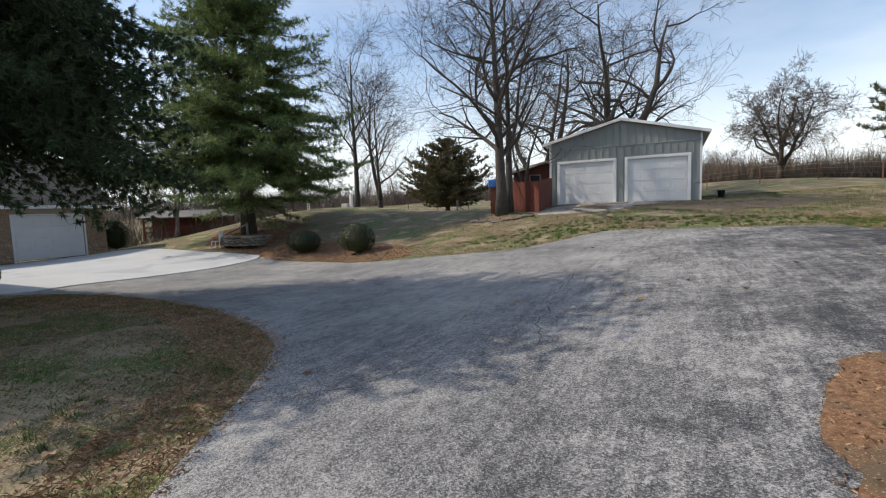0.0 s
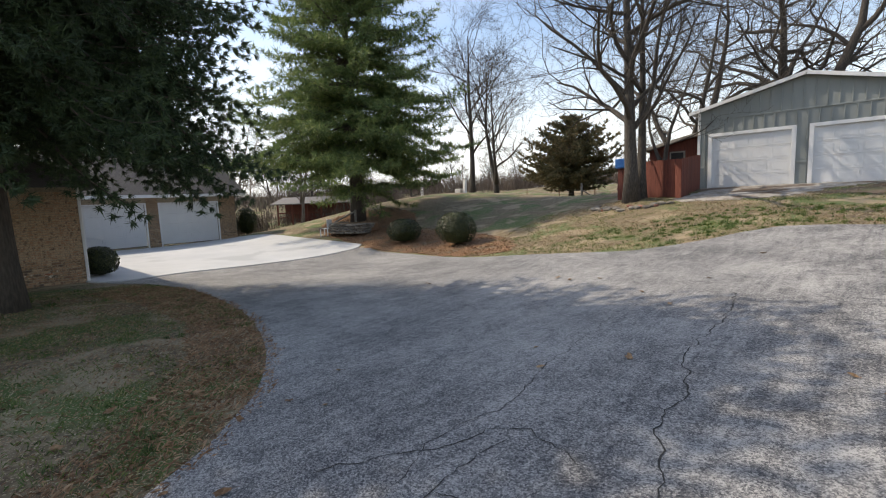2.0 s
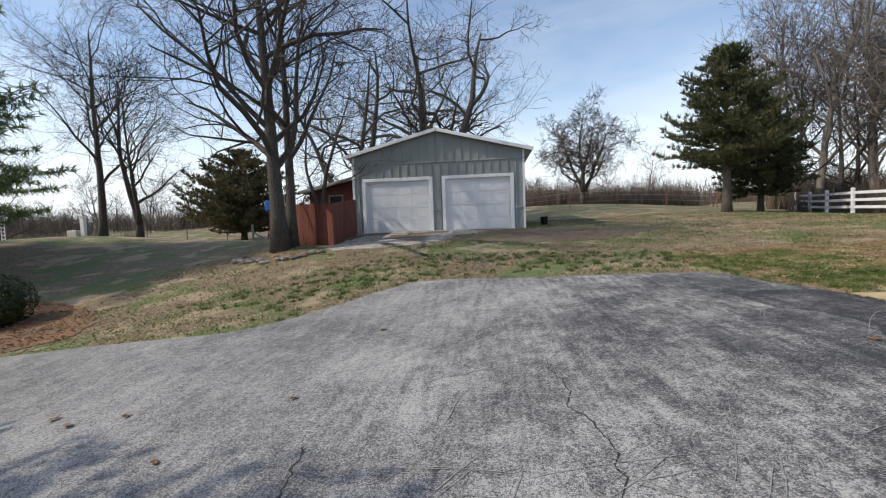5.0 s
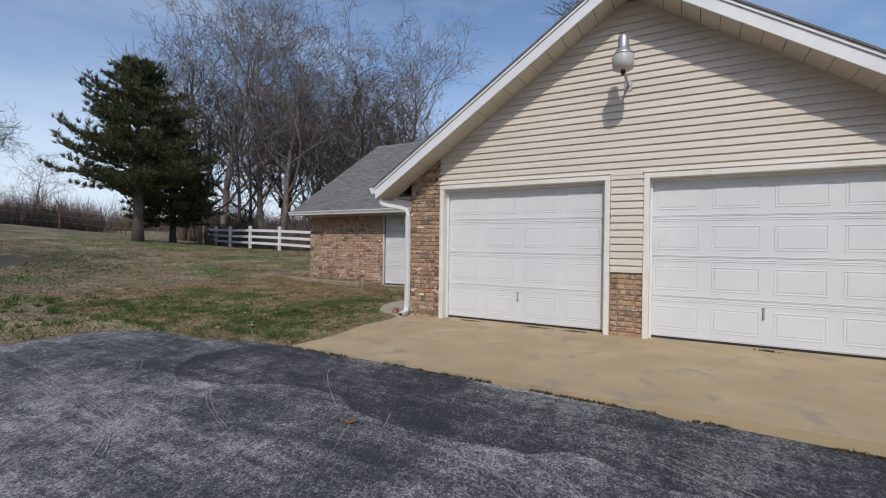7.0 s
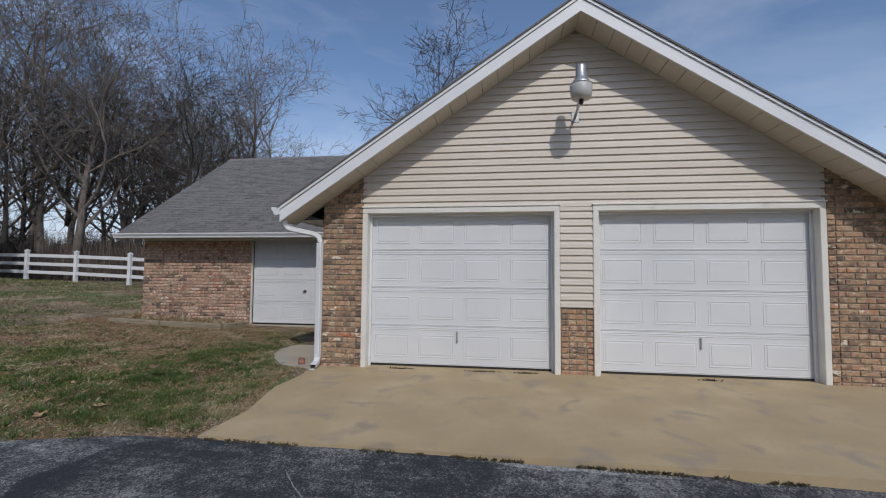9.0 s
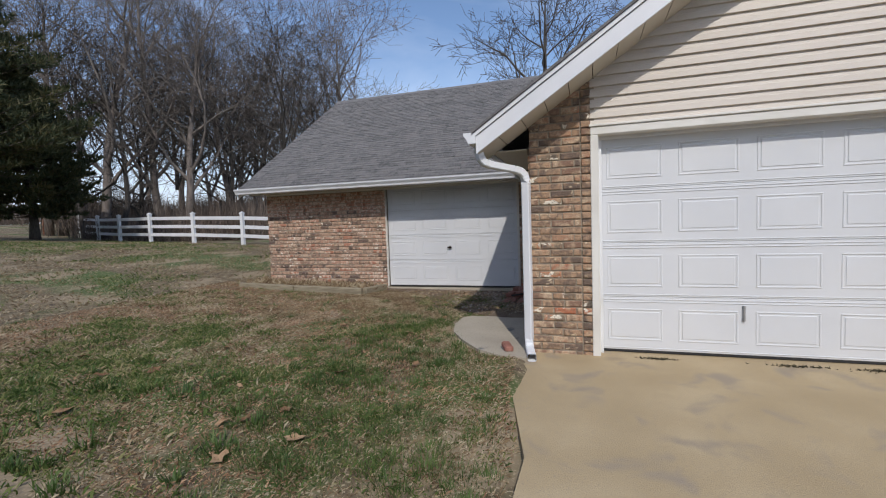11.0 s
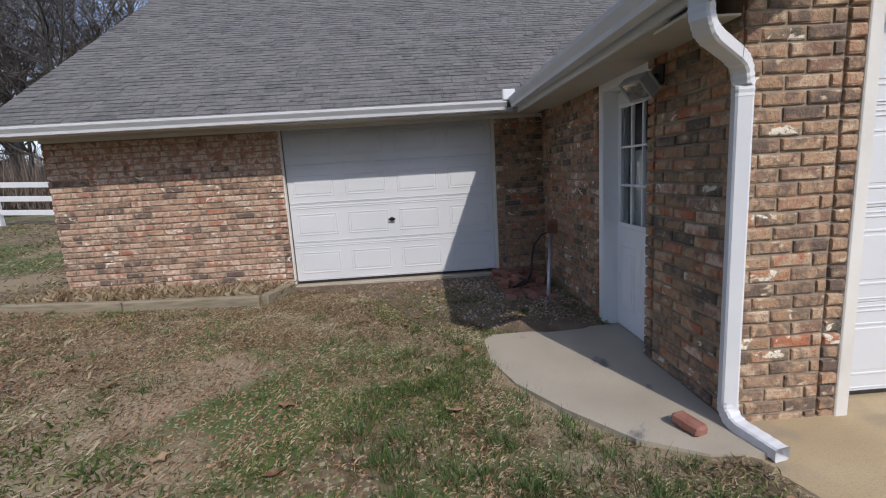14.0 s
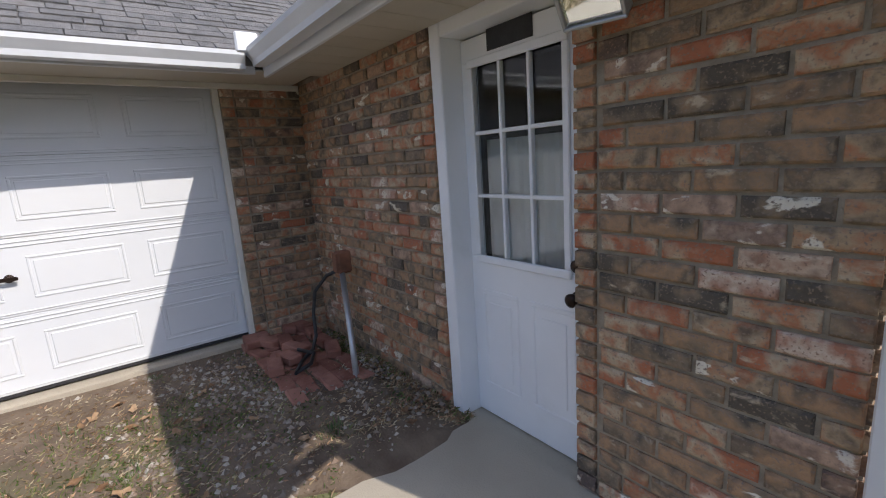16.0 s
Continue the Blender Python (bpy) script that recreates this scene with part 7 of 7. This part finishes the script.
blades("dry_lawn_grass", "dry grass beside the garage apron", RIGHT, 30000, 0.055, 0.004, DRY, 15, -0.4, 1.1, HARD, -1)
ENTRY = [(8.8, 13.5), (8.85, 14.6), (9.3, 15.3), (10.1, 15.7), (10.72, 16.6), (10.72, 13.5)]
blades("leaf_crumbs", "crumbled leaves and needles by the wing door", ENTRY, 14000, 0.035, 0.006, NEEDLE, 11, -0.6, 1.35)


blades("lawn_grass", "mossy green grass between the walk and the wing door", [(8.8, 14.4), (8.9, 15.4), (9.9, 15.6), (10.2, 14.6), (9.4, 14.1)], 9000, 0.03, 0.0026, GRASS, 17, 0.0, 0.8)
blades("dry_lawn_grass", "dry grass thinning out before the wing door", [(8.8, 14.6), (8.6, 16.9), (10.3, 16.9), (10.6, 15.2), (9.6, 14.7)], 14000, 0.04, 0.0024, DRY, 18, -0.6, 1.2)


def chips(name, label, region, count, size, material, seed, lift=-0.002):
    """Broken stones and bark lying on the ground: small uneven wedges."""
    rng = np.random.default_rng(seed)
    xs, ys = [q[0] for q in region], [q[1] for q in region]
    x, y = rng.uniform(min(xs), max(xs), count * 3), rng.uniform(min(ys), max(ys), count * 3)
    keep = inside(region, x, y) & (patchy(x, y, seed) + rng.normal(0, 0.4, len(x)) > -0.1)
    x, y = x[keep][:count], y[keep][:count]
    n = len(x)
    z = ground_z(x, y)
    ring = np.array([(1, 0, 0), (0.2, 0.8, 0), (-0.9, 0.3, 0), (-0.3, -0.8, 0), (0.1, 0.1, 0.75), (-0.2, -0.1, 0.6)])
    v = ring[None] * (size * rng.uniform(0.4, 1.3, (n, 1, 1))) * rng.uniform(0.6, 1.3, (n, 6, 3))
    a = rng.uniform(0, 6.28, n)[:, None]
    w = np.stack([v[..., 0] * np.cos(a) - v[..., 1] * np.sin(a) + x[:, None], v[..., 0] * np.sin(a) + v[..., 1] * np.cos(a) + y[:, None], v[..., 2] + z[:, None] + lift], -1)
    k = 6 * np.arange(n)[:, None]
    f = np.concatenate([k + t for t in ([0, 1, 4], [1, 2, 5], [1, 5, 4], [2, 3, 5], [3, 4, 5], [3, 0, 4])])
    return tagged(new(name, raw_mesh(name, w.reshape(-1, 3), f, material)), label, "stones", kind="stuff")


CHIP = surface("stone_chips", [(0.2, (0.14, 0.11, 0.085)), (0.45, (0.3, 0.25, 0.2)), (0.6, (0.2, 0.13, 0.085)), (0.85, (0.42, 0.38, 0.32))], 3, 0.9, bump=0.5, bump_scale=120, vary=0.8, by="island")
chips("stone_chips", "pale broken stones and bark by the entry door", [(8.8, 13.5), (8.82, 14.5), (9.3, 15.0), (10.0, 15.2), (10.7, 15.5), (10.7, 13.5)], 1900, 0.02, CHIP, 31, 0.011)
LITTER = surface("leaf_litter", [(0.2, (0.07, 0.045, 0.028)), (0.5, (0.17, 0.11, 0.065)), (0.8, (0.34, 0.26, 0.17))], 3, 0.9, bump=0.3, vary=0.8, by="island")
chips("leaf_crumbs", "crumbs of leaves and bark in the side lawn", [(5.2, 14.2), (4.6, 17.5), (6.5, 19.5), (10, 19), (10, 15.5), (8.6, 14.8), (7, 14.6)], 5000, 0.018, LITTER, 33)
blades("dry_weeds", "dry stalks along the wing's brick wall", [(10.2, 16.7), (10.2, 19.7), (10.72, 19.7), (10.72, 16.7)], 2200, 0.16, 0.003, DRY, 7, -1.5, 0.5)


def tufts(name, label, count, region, height, width, seed, per=70, avoid=()):
    """Taller green clumps scattered over the lawn."""
    rng = np.random.default_rng(seed)
    xs, ys = [p[0] for p in region], [p[1] for p in region]
    cx, cy = rng.uniform(min(xs), max(xs), count * 3), rng.uniform(min(ys), max(ys), count * 3)
    keep = inside(region, cx, cy)
    for a in avoid:
        keep &= ~inside(a, cx, cy)
    cx, cy = cx[keep][:count], cy[keep][:count]
    size = rng.uniform(0.04, 0.13, len(cx))
    x = np.repeat(cx, per) + rng.normal(0, 1, len(cx) * per) * np.repeat(size, per) * 0.6
    y = np.repeat(cy, per) + rng.normal(0, 1, len(cx) * per) * np.repeat(size, per) * 0.6
    n = len(x)
    z = ground_z(x, y)
    a = np.arctan2(y - np.repeat(cy, per), x - np.repeat(cx, per)) + rng.normal(0, 0.5, n)
    L = height * rng.uniform(0.5, 1.3, n) * np.repeat(0.6 + size * 5, per)
    t = np.abs(rng.normal(0.55, 0.25, n))
    w = width * rng.uniform(0.7, 1.3, n)
    v = np.empty((n, 3, 3))
    v[:, 0] = np.stack([x + w * np.sin(a), y - w * np.cos(a), z], 1)
    v[:, 1] = np.stack([x - w * np.sin(a), y + w * np.cos(a), z], 1)
    v[:, 2] = np.stack([x + L * np.sin(t) * np.cos(a), y + L * np.sin(t) * np.sin(a), z + L * np.cos(t)], 1)
    return tagged(new(name, raw_mesh(name, v.reshape(-1, 3), np.arange(3 * n).reshape(-1, 3), TUFT)), label, "grass", kind="stuff")


TUFT = surface("green_tufts", [(0.2, (0.035, 0.07, 0.014)), (0.5, (0.075, 0.135, 0.028)), (0.8, (0.15, 0.21, 0.055))], 1.5, 0.6, bump=0, vary=0.5, by="island", through_light=0.3)
tufts("grass_tufts", "fresh green tufts in the side lawn", 170, YARD, 0.05, 0.0028, 21, 70, HARD)
tufts("grass_tufts", "fresh green tufts near the walk", 200, [(4.5, 13.3), (4.6, 15.2), (6.4, 15.8), (8.4, 15.2), (8.6, 14.5), (7, 13.9)], 0.06, 0.0026, 22, 80, HARD)
tufts("grass_tufts", "fresh green tufts in the front lawn", 160, BANK, 0.07, 0.004, 23, 60, HARD)
tufts("grass_tufts", "green tufts along the asphalt", 300, [(-4.5, 14.6), (-3, 16.6), (-1.5, 17.6), (4, 17), (4.4, 14), (6, 16), (5, 20), (-3, 21), (-8, 17)], 0.08, 0.007, 24, 50, HARD)


def leaf_mesh(seed):
    rnd = random.Random(seed)
    s = Shape()
    n = 9
    edge = []
    for k in range(n):
        a = 2 * math.pi * k / n
        r = 0.055 * (1.0 if k % 2 == 0 else 0.62) * rnd.uniform(0.85, 1.15)
        edge.append((r * math.cos(a) * 1.4, r * math.sin(a), 0.012 + 0.02 * rnd.random()))
    s.add([(0, 0, 0.004)] + edge, [(0, 1 + k, 1 + (k + 1) % n) for k in range(n)])
    s.tube([(0.06, 0, 0.015), (0.12, 0.01, 0.012)], [0.002, 0.001], 3)
    return s.mesh("fallen_leaf", LEAF)


LEAVES = [leaf_mesh(k) for k in range(4)]
rnd = random.Random(77)
spots = [(5.3, 16.0), (5.6, 15.7), (6.0, 17.0), (5.1, 15.2), (7.2, 16.4), (6.4, 14.4), (3.2, 11.3), (1.8, 9.2), (-3.0, 6.6), (-2.6, 9.4), (-5.0, 5.5), (0.9, 7.4), (2.9, 9.4)]
spots += [(rnd.uniform(-8, -3.6), rnd.uniform(0, 5)) for _ in range(34)] + [(rnd.uniform(4.6, 9.5), rnd.uniform(14.6, 19)) for _ in range(26)] + [(rnd.uniform(8.9, 10.5), rnd.uniform(13.7, 15.2)) for _ in range(40)] + [(rnd.uniform(-9, 3), rnd.uniform(5.5, 14)) for _ in range(14)]
for x, y in spots:
    on = bool(inside(DRIVE, np.array([x]), np.array([y]))[0])
    ob = new("fallen_leaf", rnd.choice(LEAVES))
    ob.matrix_world = Matrix.Translation((x, y, gz(x, y) + (0.02 if on else 0.018))) @ pose(0, 0, 0, rnd.uniform(-14, 14), rnd.uniform(-14, 14), rnd.uniform(0, 360)) @ Matrix.Scale(rnd.uniform(0.3, 0.6) if x > 8.5 else rnd.uniform(0.5, 1.0), 4)
    tagged(ob, "curled brown oak leaf fallen on the ground", "leaf", "fallen leaves")
